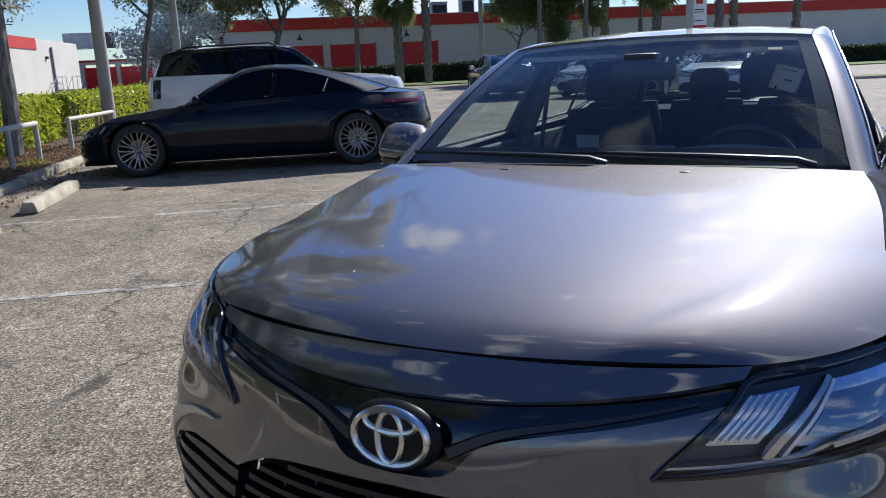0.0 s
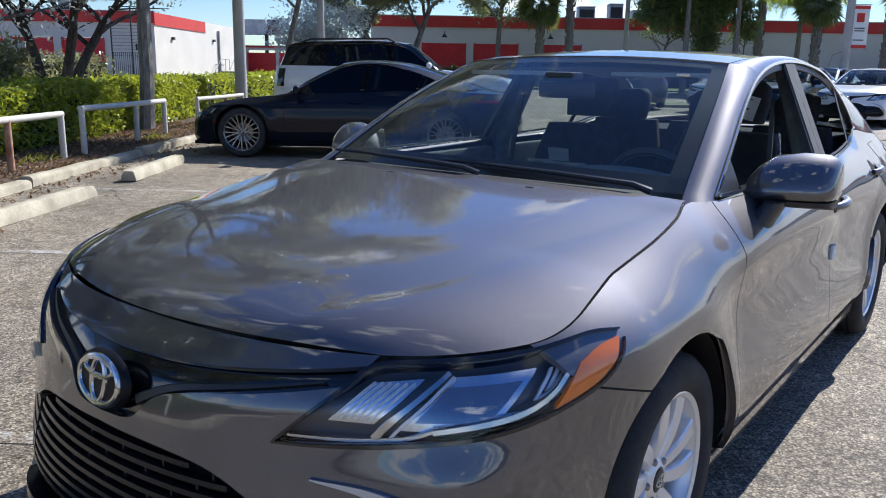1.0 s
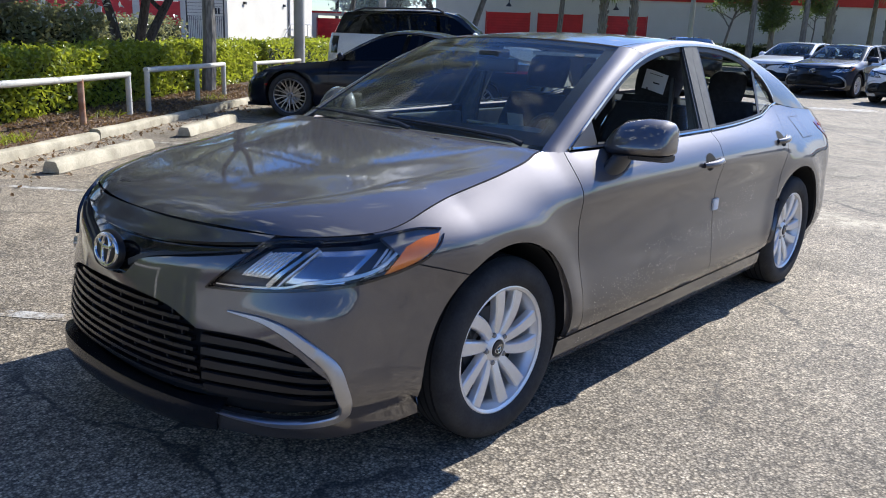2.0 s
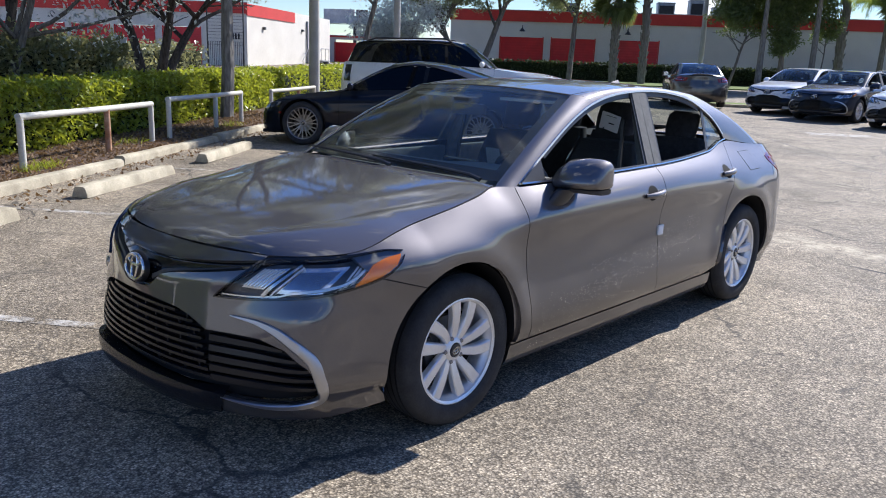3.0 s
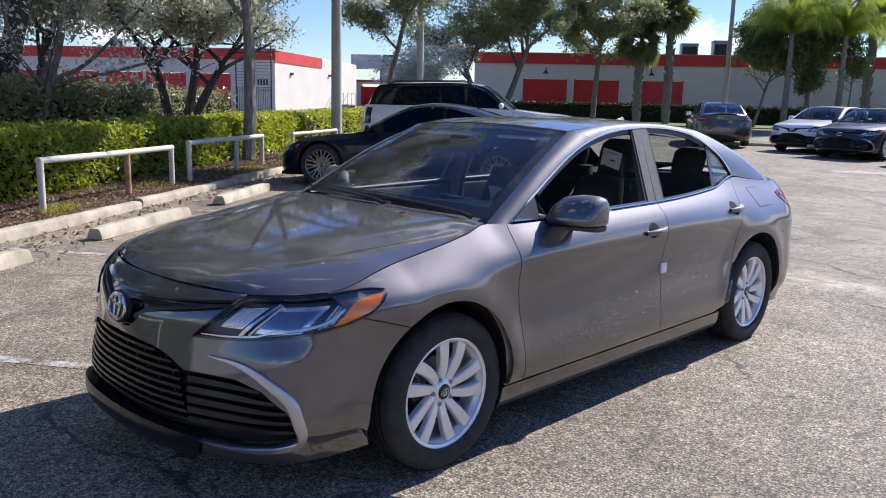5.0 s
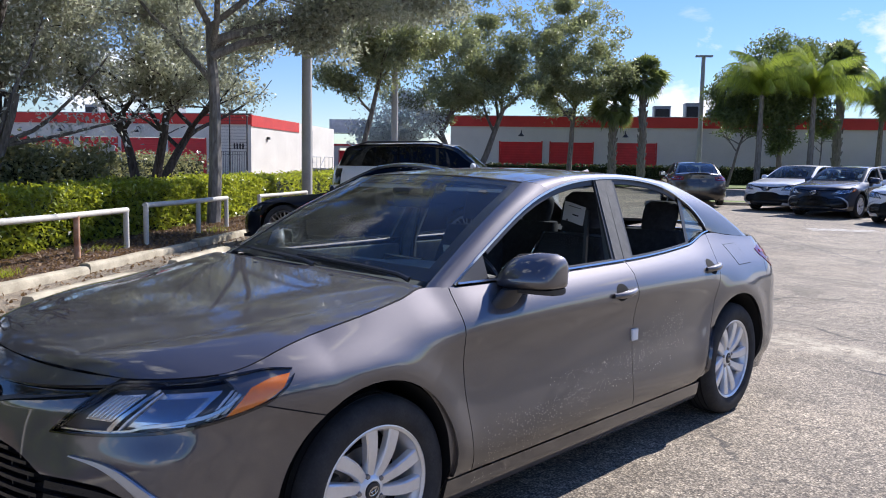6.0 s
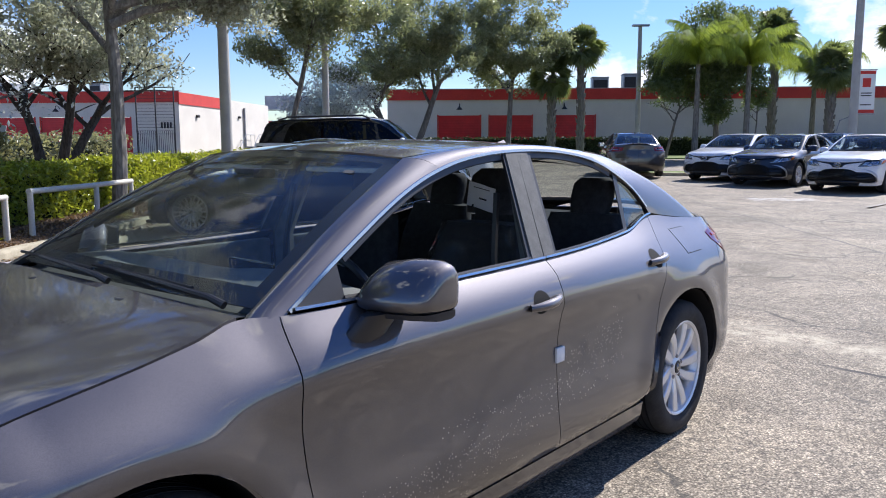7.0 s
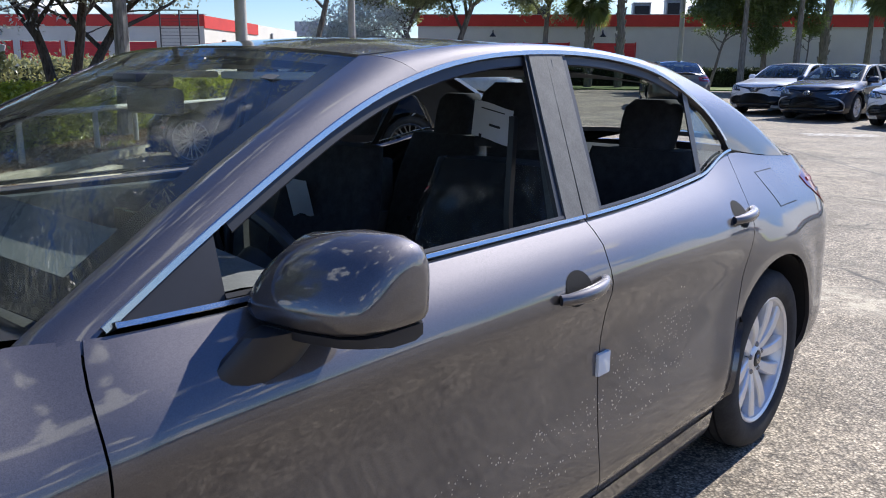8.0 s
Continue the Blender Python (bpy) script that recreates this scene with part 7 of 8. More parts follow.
        part("light_bar", strip_on(B, A([("x", 0.605, 0.668), ("x", 0.645, 0.72), ("x", 0.690, 0.790)]), 14, -0.024, [0.010, 0.007, 0.006], 0.014, mir), CHROME, head)
        part("light_bar", strip_on(B, A([("x", 0.63, 0.668), ("x", 0.668, 0.72), ("x", 0.70, 0.785)]), 14, -0.026, [0.004, 0.004, 0.004], 0.012, mir), ALLOY, head)
        part("light_bar", strip_on(B, A([("x", 0.70, 0.688), ("w", 0.705, 0.722), ("w", 0.765, 0.795), ("w", 0.86, 0.818)]), 20, -0.016, [0.006, 0.007, 0.006, 0.003], 0.014, mir), CHROME, head)
        lay("inner_reflector", B.net(A([("x", 0.52, 0.690), ("x", 0.60, 0.690)]), A([("x", 0.575, 0.775), ("x", 0.655, 0.785)]), A([("x", 0.52, 0.690), ("x", 0.575, 0.775)]), A([("x", 0.60, 0.690), ("x", 0.655, 0.785)]), 10, 8), LAMP_CHROME, -0.030, 0.004)
        lay("reflector", B.net(A([("x", 0.645, 0.682), ("w", 0.655, 0.692)]), A([("x", 0.70, 0.788), ("w", 0.69, 0.796)]), A([("x", 0.645, 0.682), ("x", 0.70, 0.788)]), A([("w", 0.655, 0.692), ("w", 0.69, 0.796)]), 12, 10), LAMP_CHROME, -0.030, 0.004)
        lay("projector", B.net(A([("x", 0.668, 0.702), ("w", 0.640, 0.708)]), A([("x", 0.700, 0.768), ("w", 0.668, 0.774)]), A([("x", 0.668, 0.702), ("x", 0.700, 0.768)]), A([("w", 0.640, 0.708), ("w", 0.668, 0.774)]), 10, 8), LAMP_GLASS, -0.020, 0.008)
        for k in range(6):
            x_ = 0.530 + 0.013 * k
            part("flute", strip_on(B, A([("x", x_, 0.698), ("x", x_ + 0.026, 0.738), ("x", x_ + 0.050, 0.776)]), 6, -0.028, 0.0022, 0.005, mir), ALLOY, head)
        lay("amber_corner", B.net(A([("w", 0.735, 0.712), ("w", 0.80, 0.742), ("w", 0.845, 0.775)]), A([("w", 0.765, 0.786), ("w", 0.81, 0.805), ("w", 0.868, 0.814)]), A([("w", 0.735, 0.712), ("w", 0.765, 0.786)]), A([("w", 0.845, 0.775), ("w", 0.868, 0.814)]), 14, 8), AMBER, 0.003, 0.01)
        for k in range(5):
            w_ = 0.70 + 0.014 * k
            lay("side_reflector", B.net([(w_, 0.70 + 0.008 * k), (w_ + 0.008, 0.703 + 0.008 * k)], [(w_ + 0.015, 0.79), (w_ + 0.023, 0.79)], [(w_, 0.70 + 0.008 * k), (w_ + 0.015, 0.79)], [(w_ + 0.008, 0.703 + 0.008 * k), (w_ + 0.023, 0.79)], 3, 6), ALLOY, -0.022, 0.006)
        # tail lamp
        tl_b = [("y", 3.265, 0.925), ("y", 3.40, 0.845), ("w", 4.80, 0.82), ("w", 5.08, 0.83)]
        tl_t = [("y", 3.250, 0.962), ("y", 3.34, 0.978), ("w", 4.76, 0.978), ("w", 5.08, 0.945)]
        bm = bmesh.new()
        shell(bm, B.net(A(tl_b), A(tl_t), A([tl_b[0], tl_t[0]]), A([tl_b[-1], tl_t[-1]]), 24, 8), off=0.003, depth=0.02, gap=0, mirror=mir)
        tail = part("tail_light", bm, RED_LENS, car, "red tail light wrapping the corner")
        part("tail_strip", strip_on(B, A([("y", 3.30, 0.945), ("w", 4.76, 0.935), ("w", 5.0, 0.915)]), 14, 0.003, 0.009, 0.004, mir), AMBER_RED, tail)
        part("tail_strip", strip_on(B, A([("y", 3.34, 0.902), ("w", 4.78, 0.885), ("w", 5.0, 0.870)]), 14, 0.003, 0.006, 0.004, mir), LAMP_CHROME, tail)

    # -- mirrors, handles, small trim
    for mir in (False, True):
        sx = -1 if mir else 1
        rows = []
        # a wedge-shaped shell: low nose in front, flat underside, upright rim behind
        rim = path([(0.52, -0.62), (0.55, 0.0), (0.52, 0.70), (0.30, 0.98), (-0.10, 0.96), (-0.50, 0.66), (-0.86, 0.12), (-1.0, -0.36), (-0.90, -0.66), (-0.50, -0.80), (0.10, -0.82), (0.42, -0.78), (0.52, -0.62)], 30)[:-1]
        ax = [0.0, 0.05, 0.14, 0.30, 0.6, 0.84, 0.94, 0.985, 1.0]
        szs = [0.20, 0.44, 0.70, 0.92, 1.0, 0.97, 0.86, 0.70, 0.46]
        for q, s_ in zip(ax, szs):
            xx = 0.778 + 0.262 * q
            cz, cy = 1.028 - 0.004 * q - 0.036 * max(0.0, 1 - q / 0.4) ** 1.5, 0.750 + 0.070 * q
            rows.append([(sx * xx, cy + 0.112 * u * s_, cz + 0.082 * v_ * s_ + 0.010 * max(0.0, s_ - 0.5) * q) for u, v_ in rim])
        bm = bmesh.new()
        vs = grid_faces(bm, rows, close_j=True)
        bm.faces.new(vs[0]); bm.faces.new(list(reversed(vs[-1])))
        bmesh.ops.recalc_face_normals(bm, faces=bm.faces)
        wm = part("wing_mirror", bm, PAINT, car, "body-coloured wing mirror on a black foot", sharp=50)
        part("mirror_glass", new_box(sx * 0.920, 0.862, 1.028, 0.17, 0.004, 0.11, m=None), CHROME, wm)
        low = []
        for q, s_ in ((0.20, 0.60), (0.30, 0.90), (0.6, 0.98), (0.84, 0.94), (0.93, 0.82), (0.97, 0.62)):
            cz, cy = 1.024, 0.750 + 0.070 * q
            low.append([(sx * (0.778 + 0.262 * q), cy + 0.112 * u * s_, cz + 0.082 * v_) for u, v_ in ((-0.93, -0.64), (-0.90, -0.82), (-0.45, -0.93), (0.25, -0.94), (0.50, -0.86), (0.50, -0.64))])
        bm = bmesh.new()
        vs = grid_faces(bm, low, close_j=True)
        bm.faces.new(vs[0]); bm.faces.new(list(reversed(vs[-1])))
        bmesh.ops.recalc_face_normals(bm, faces=bm.faces)
        part("mirror_base", bm, SATIN_BLACK, wm)
        foot = []
        for q in np.linspace(0, 1, 6):
            cx, cy, cz = 0.856 + 0.034 * q, 0.650 + 0.052 * q, 0.892 + 0.078 * q
            foot.append([(sx * (cx + 0.032 * math.cos(a)), cy + (0.084 - 0.008 * q) * math.sin(a), cz - 0.012 * math.cos(a) * (1 - q)) for a in np.linspace(0, 2 * math.pi, 16, endpoint=False)])
        bm = bmesh.new()
        vs = grid_faces(bm, foot, close_j=True)
        bm.faces.new(vs[0]); bm.faces.new(list(reversed(vs[-1])))
        bmesh.ops.recalc_face_normals(bm, faces=bm.faces)
        part("mirror_foot", bm, SATIN_BLACK, wm)
        for yh, zh in ((1.500, 0.872), (2.505, 0.912)):
            # flat black disc on the uncut door, painting the shadow of the handle's hollow
            cup_shade = []
            for q in np.linspace(0, 1, 6):
                cup_shade.append([Vector(B.skin(1.2 + yh - 0.010 + 0.052 * q * math.cos(a), zh + 0.002 + 0.041 * q * math.sin(a))) + Vector((0.0016 - 0.0008 * q, 0, 0)) for a in np.linspace(0, 2 * math.pi, 20, endpoint=False)])
            cup_shade = [[Vector((sx * v_.x, v_.y, v_.z)) for v_ in r_] for r_ in cup_shade]
            bm = bmesh.new()
            grid_faces(bm, cup_shade, close_j=True)
            bmesh.ops.recalc_face_normals(bm, faces=bm.faces)
            part("handle_cup", bm, UNDER_BLACK, car)
            pts, rad = [], []
            for q in np.linspace(0, 1, 13):
                y_ = yh - 0.095 + 0.19 * q
                s_ = Vector(B.skin(1.2 + y_, zh + 0.012 * (q - 0.5)))
                pts.append(Vector((sx * (s_.x + 0.006 + 0.026 * math.sin(math.pi * q) ** 0.7), y_, s_.z)))
                rad.append(0.0175 * (0.55 + 0.45 * math.sin(math.pi * min(max(q, 0.04), 0.96)) ** 0.5))
            part("door_handle", tube(bmesh.new(), pts, rad, 12), PAINT, car, "body-coloured pull handle")
        bm = bmesh.new()
        q0 = Vector(B.skin(1.2 + 1.640, 0.652))
        box(bm, sx * (q0.x + 0.004), 1.644, 0.650, 0.012, 0.055, 0.058, bevel=0.004)
        part("transit_tape", bm, PAPER, car, "white protective tape block on the door edge")
        # arch liners
        for ay, az, ar in B.arch:
            rows = [[(sx * x_, ay + (ar - 0.004) * math.cos(a), az + (ar - 0.004) * math.sin(a)) for a in np.linspace(radians(-25), radians(205), 26)] for x_ in (0.90, 0.86, 0.55)]
            for inset, r_ in zip((0.012, 0.06), rows[:2]):
                for k, v_ in enumerate(r_):
                    s_ = B.skin(B.wy(v_[1], max(v_[2], 0.2)), max(v_[2], 0.2))[0] - inset
                    r_[k] = (sx * s_, v_[1], v_[2])
            bm = bmesh.new()
            grid_faces(bm, rows)
            part("arch_liner", bm, UNDER_BLACK, car)
            part("arch_wall", new_box(sx * 0.56, ay, az + 0.13, 0.02, 0.74, 0.52), UNDER_BLACK, car)
    for x0, x1, y0 in ((0.62, 0.02, 0.372), (0.02, -0.50, 0.36)):
        arm = tube(bmesh.new(), [(x0, y0 + 0.01, 1.004), (x0 - 0.05, y0 - 0.004, 1.022), ((x0 + x1) / 2, y0 + 0.010, 1.030), (x1, y0 + 0.03, 1.034)], [0.012, 0.010, 0.008, 0.006], 8)
        wip = part("wiper", arm, SATIN_BLACK, car)
        part("wiper_blade", tube(bmesh.new(), [((x0 + x1) / 2 + 0.12, y0 + 0.030, 1.027), ((x0 + x1) / 2 - 0.1, y0 + 0.034, 1.033), (x1 - 0.18, y0 + 0.042, 1.034)], 0.006, 6), SATIN_BLACK, wip)
    fin = bmesh.new()
    grid_faces(fin, [[(0.028 * s_ * (1 - q) * (0.4 + 0.6 * k), 2.36 + 0.17 * k - 0.0 * q, 1.410 + 0.036 * q * k + (-0.012 * k if q == 0 else 0)) for q in (0.0, 0.5, 1.0)] + [] for k in (0.0, 0.35, 0.7, 1.0) for s_ in (1,)])
    grid_faces(fin, [[(-0.028 * (1 - q) * (0.4 + 0.6 * k), 2.36 + 0.17 * k, 1.410 + 0.036 * q * k + (-0.012 * k if q == 0 else 0)) for q in (0.0, 0.5, 1.0)] for k in (0.0, 0.35, 0.7, 1.0)], flip=True)
    part("roof_antenna", clean(fin), PAINT, car)
    part("underbody", new_box(0, 1.60, 0.235, 1.36, 4.0, 0.05), UNDER_BLACK, car)
    # dark inner skin behind the panel gaps
    for mir in (False, True):
        for nm, a0, a1, z0, z1 in (("inner_skin", 1.62, 3.62, 0.25, 0.965), ("inner_skin", 0.02, 0.40, 0.62, 0.74)):
            P = np.array([[B.skin(a0 + (a1 - a0) * i / 16, z0 + (z1 - z0) * j / 8) for j in range(9)] for i in range(17)])
            bm = bmesh.new()
            shell(bm, P, off=-0.075 if a0 > 1 else -0.05, depth=0, gap=0, mirror=mir)
            part(nm, bm, UNDER_BLACK, car)
    part("engine_bay", new_box(0, -0.22, 0.60, 1.02, 1.0, 0.30), UNDER_BLACK, car)
    part("boot_well", new_box(0, 3.30, 0.62, 1.25, 0.75, 0.62), UNDER_BLACK, car)
    interior(car)
    proto = wheel("wheel", 0.334, 0.215, 0.232, 10, ALLOY)
    put_wheels(car, proto, 0.785, (0.0, 2.825), 0.330)
    drop_proto(proto)
    return car


hero = sedan("sedan", "dark grey saloon with dusty paint, front windows down")


# ---- other parked cars ----
def repaint(car, mat):
    """Gives a copied car its own paint, on shared meshes."""
    for o in car.children_recursive:
        if o.type == "MESH":
            for sl_ in o.material_slots:
                if sl_.material == GREY_PAINT:
                    sl_.link = "OBJECT"
                    sl_.material = mat


def parked(mat, label, x, y, turn):
    c = copy_thing(hero, pose(x, y, slope(x, y) - 0.003, 0, 0, turn))
    c.name = "sedan"
    tagged(c, label, "car", "parked saloons")
    repaint(c, mat)
    return c


parked(WHITE_PAINT, "white saloon parked at an angle, dark grille", -6.75, 23.5, -5)
parked(NAVY_PAINT, "navy blue saloon parked between white ones", -4.85, 22.05, -5)
parked(WHITE_PAINT, "white saloon at the near end of the row", -2.45, 20.9, -5)
parked(WHITE_PAINT, "white saloon partly hidden behind the row", -5.6, 29.6, -5)
parked(BRONZE_PAINT, "dark bronze saloon in the aisle, seen from behind", -11.0, 25.6, 213)


def simple_car(name, label, S, T, paint_mat, low_mat=None, glass_mat=None, wheel_spec=(0.355, 0.245, 0.262, 20, "mesh"), wheel_x=0.83, glass_label="dark tinted glass"):
    """A car in broad panels. S: its skin; T: its top lines and door cuts."""
    B = Body(S)
    car = thing(name, label, "car")
    A, Y = B.at, B.side_at
    low = low_mat or paint_mat
    glass_mat = glass_mat or DARK_TINT
    (ay0, az0, r0), (ay1, az1, r1) = B.arch
    zs = T["sill"]
    d0, d1, d2 = T["doors"]
    w = lambda y: 1 + y - B.yc
    hub = lambda a: (math.degrees(math.asin((zs + 0.07 - a[1]) / a[2])))
    a_f, a_r = hub(B.arch[0]), 180 - hub(B.arch[1])
    fe, re_ = B.arc(0, 135, a_f, 22), B.arc(1, a_r, 35, 22)
    panel("front_wing", B.net(fe + Y([(d0, zs + 0.07)]), B.top(T["hood_w"], w(d0), 14), [fe[0], (T["hood_w"], B.zt(T["hood_w"]))], Y([(d0, zs + 0.07), (d0, 0.6)]) + [(w(d0), B.zt(w(d0)))], 34, 16, (0, 1, 1, 1)), paint_mat, car)
    panel("front_door", B.net(Y([(d0, zs + 0.07), (d1, zs + 0.07)]), B.top(w(d0), w(d1)), Y([(d0, zs + 0.07), (d0, 0.6)]) + [(w(d0), B.zt(w(d0)))], Y([(d1, zs + 0.07), (d1, 0.6)]) + [(w(d1), B.zt(w(d1)))], 24, 16), paint_mat, car)
    rear = Y([(d2 - 0.10, zs + 0.07), (d2 - 0.07, 0.45), (d2, 0.72)]) + [(w(d2 + 0.06), B.zt(w(d2 + 0.06)))]
    panel("rear_door", B.net(Y([(d1, zs + 0.07), (d2 - 0.10, zs + 0.07)]), B.top(w(d1), w(d2 + 0.06)), Y([(d1, zs + 0.07), (d1, 0.6)]) + [(w(d1), B.zt(w(d1)))], rear, 20, 16), paint_mat, car)
    ew = B.wr + 0.25
    panel("quarter_panel", B.net([rear[0], *re_], B.top(w(d2 + 0.06), ew, 10), rear, [re_[-1], (ew, 0.75), (ew, B.zt(ew))], 34, 16, (0, 1, 1, 1)), paint_mat, car)
    panel("sill", B.net(Y([(ay0 + r0, zs), (ay1 - r1, zs)]), Y([(ay0 + r0, zs + 0.066), (ay1 - r1, zs + 0.066)]), Y([(ay0 + r0, zs), (ay0 + r0, zs + 0.066)]), Y([(ay1 - r1, zs), (ay1 - r1, zs + 0.066)]), 16, 4), low, car)
    fl = B.arc(0, 200, 135, 14)
    hoodz = B.zt(0.0001)
    panel("front_bumper", B.net([(0.0001, zs), (0.7, zs), fl[0]], [(0.0001, hoodz), *B.top(0.05, T["hood_w"], 8), fl[-1]], [(0.0001, zs), (0.0001, hoodz)], fl, 30, 14, (1, 1, 0, 0)), low, car)
    rl = B.arc(1, -20, 35, 12)
    end = B.wr + 1
    panel("rear_bumper", B.net([rl[0], (B.wr + 0.1, zs), (end, zs)], [rl[-1], (ew, 0.72), (end, 0.72)], rl, [(end, zs), (end, 0.72)], 26, 12, (1, 1, 0, 0)), low, car)
    panel("tail_panel", B.net([(ew, 0.72), (end, 0.72)], B.top(ew, end, 8), [(ew, 0.72), (ew, B.zt(ew))], [(end, 0.72), (end, B.zt(end))], 16, 12), paint_mat, car)
    def edge_on(w0, w1):
        return lambda t: B.skin(w0 + (w1 - w0) * t, B.zt(w0 + (w1 - w0) * t))
    hc = curve3([(0, *q) for q in T["hood"]])
    panel("bonnet", rows_net(lambda t: hc(t)[1:], edge_on(T["hood_w"], w(T["cowl"])), 20, 20, 2.0, lambda q, t: q ** 2.5), paint_mat, car, both=False, gap=0.003, out=(0, 0, 0))
    def sheet(nm, cs, es, mat, lab="", **k):
        c_, e_ = curve3([(0, *q) for q in cs]), curve3(es)
        return panel(nm, rows_net(lambda t: c_(t)[1:], e_, 16, 18, 2.0), mat, car, lab, both=False, gap=0, depth=0, **k)
    sheet("windshield", T["ws_c"], T["ws_e"], glass_mat, glass_label, out=(0, T["mid"], 0))
    panel("roof", rows_net(lambda t: curve3([(0, *q) for q in T["roof_c"]])(t)[1:], curve3(T["roof_e"]), 18, 18, 2.0), T.get("roof_mat", paint_mat), car, both=False, gap=0, depth=0.01, out=(0, T["mid"], 0))
    sheet("rear_window", T["back_c"], T["back_e"], glass_mat, glass_label, out=(0, T["mid"], 0.3))
    dc = curve3([(0, *q) for q in T["deck"]])
    panel("boot_lid", rows_net(lambda t: dc(t)[1:], edge_on(T["deck_w"], B.wr + 0.8), 10, 18, 2.0, lambda q, t: q ** 3), paint_mat, car, both=False, gap=0.002, out=(0, T["mid"], 0))
    inner, outer = T["rail_in"], T["rail_out"]
    for mir in (False, True):
        bm = bmesh.new()
        P = coons(outer, inner, [outer[0], inner[0]], [outer[-1], *[tuple(B.skin(q, B.zt(q))) for q in np.linspace(w(outer[-1][1]) + 0.06, T["deck_w"], 4)], inner[-1]], 44, 8, (1, 1, 0, 0))
        shell(bm, P, gap=0, depth=0.02, mirror=mir, out=(0, T["mid"], 0.8))
        part("side_frame", clean(bm), T.get("frame_mat", paint_mat), car)
        up_ = curve3(outer)
        tops = [Vector(up_(t)) for t in np.linspace(0, 1, 160)]
        near = lambda y: min(tops, key=lambda p: abs(p.y - y))
        belt = lambda y: Vector(B.skin(w(y), B.zt(w(y))))
        cuts = T["panes"]
        for y0, y1 in cuts:
            P = np.array([[belt(y0 + (y1 - y0) * i / 12).lerp(near(y0 + T["lean"] * (y0 > cuts[0][0] + 0.01) + (y1 + T["lean"] * ((y0, y1) != cuts[-1]) - y0 - T["lean"] * (y0 > cuts[0][0] + 0.01)) * i / 12), j / 6) for j in range(7)] for i in range(13)])
            bm = bmesh.new()
            shell(bm, P, off=-0.004, gap=0.004, depth=0, mirror=mir, out=(0, T["mid"], 0.6))
            part("side_glass", bm, glass_mat, car, glass_label)
        sx = -1 if mir else 1
        my = T["mirror"]
        bm = bmesh.new()
        rows = [[(sx * (B.side(my, B.zt(w(my))) + 0.02 + 0.24 * q), my + 0.03 * q + 0.055 * s_ * math.cos(a), B.zt(w(my)) + 0.07 + 0.065 * s_ * math.sin(a)) for a in np.linspace(0, 2 * math.pi, 14, endpoint=False)] for q, s_ in ((0, 0.25), (0.25, 0.5), (0.45, 0.95), (0.75, 1.0), (0.95, 0.75), (1.0, 0.3))]
        vs = grid_faces(bm, rows, close_j=True)
        bm.faces.new(vs[0]); bm.faces.new(list(reversed(vs[-1])))
        bmesh.ops.recalc_face_normals(bm, faces=bm.faces)
        part("wing_mirror", bm, low, car)
        for yh in ((d1 - 0.13), (d2 - 0.10)):
            zh = T["handle_z"]
            p0, p1 = Vector(B.skin(w(yh - 0.1), zh)), Vector(B.skin(w(yh + 0.1), zh))
            pts = [Vector((sx * (p.x + o_), p.y, p.z)) for p, o_ in ((p0, 0.0), (p0.lerp(p1, 0.3), 0.025), (p0.lerp(p1, 0.7), 0.025), (p1, 0.0))]
            part("door_handle", tube(bmesh.new(), pts, 0.012, 8), low, car)
        for nm, q0, q1, z0, z1, mat in T["lamps"]:
            bm = bmesh.new()
            shell(bm, B.net([(q0, z0), (q1, z0)], [(q0, z1), (q1, z1)], [(q0, z0), (q0, z1)], [(q1, z0), (q1, z1)], 12, 6), off=0.006, gap=0, depth=0.02, mirror=mir)
            part(nm, bm, mat, car)
        for ay, az, ar in B.arch:
            rows = [[(sx * x_, ay + (ar - 0.003) * math.cos(a), az + (ar - 0.003) * math.sin(a)) for a in np.linspace(radians(-25), radians(205), 22)] for x_ in (B.side(ay, az + ar) - 0.02, 0.5)]
            bm = bmesh.new()
            grid_faces(bm, rows)
            part("arch_liner", bm, UNDER_BLACK, car)
        fill = B.net(Y([(d0, zs + 0.05), (d2, zs + 0.05)]), B.top(w(d0), w(d2), 8, 0.03), [Y([(d0, zs + 0.05)])[0], (w(d0), B.zt(w(d0)) - 0.03)], [Y([(d2, zs + 0.05)])[0], (w(d2), B.zt(w(d2)) - 0.03)], 12, 6)
        bm = bmesh.new()
        shell(bm, fill, off=-0.03, gap=0, depth=0, mirror=mir)
        part("inner_skin", bm, UNDER_BLACK, car)
    part("underbody", new_box(0, (ay0 + ay1) / 2, zs + 0.03, 1.5, ay1 - ay0 + 1.5, 0.05), UNDER_BLACK, car)
    part("cabin_floor", new_box(0, (ay0 + ay1) / 2, 0.5, 1.3, ay1 - ay0 - 0.5, 0.4), UNDER_BLACK, car)
    R, W, r, n, style = wheel_spec
    proto = wheel("wheel", R, W, r, n, T.get("alloy", DARK_ALLOY), style)
    put_wheels(car, proto, wheel_x, (0.0, ay1), R - 0.003)
    drop_proto(proto)
    return car


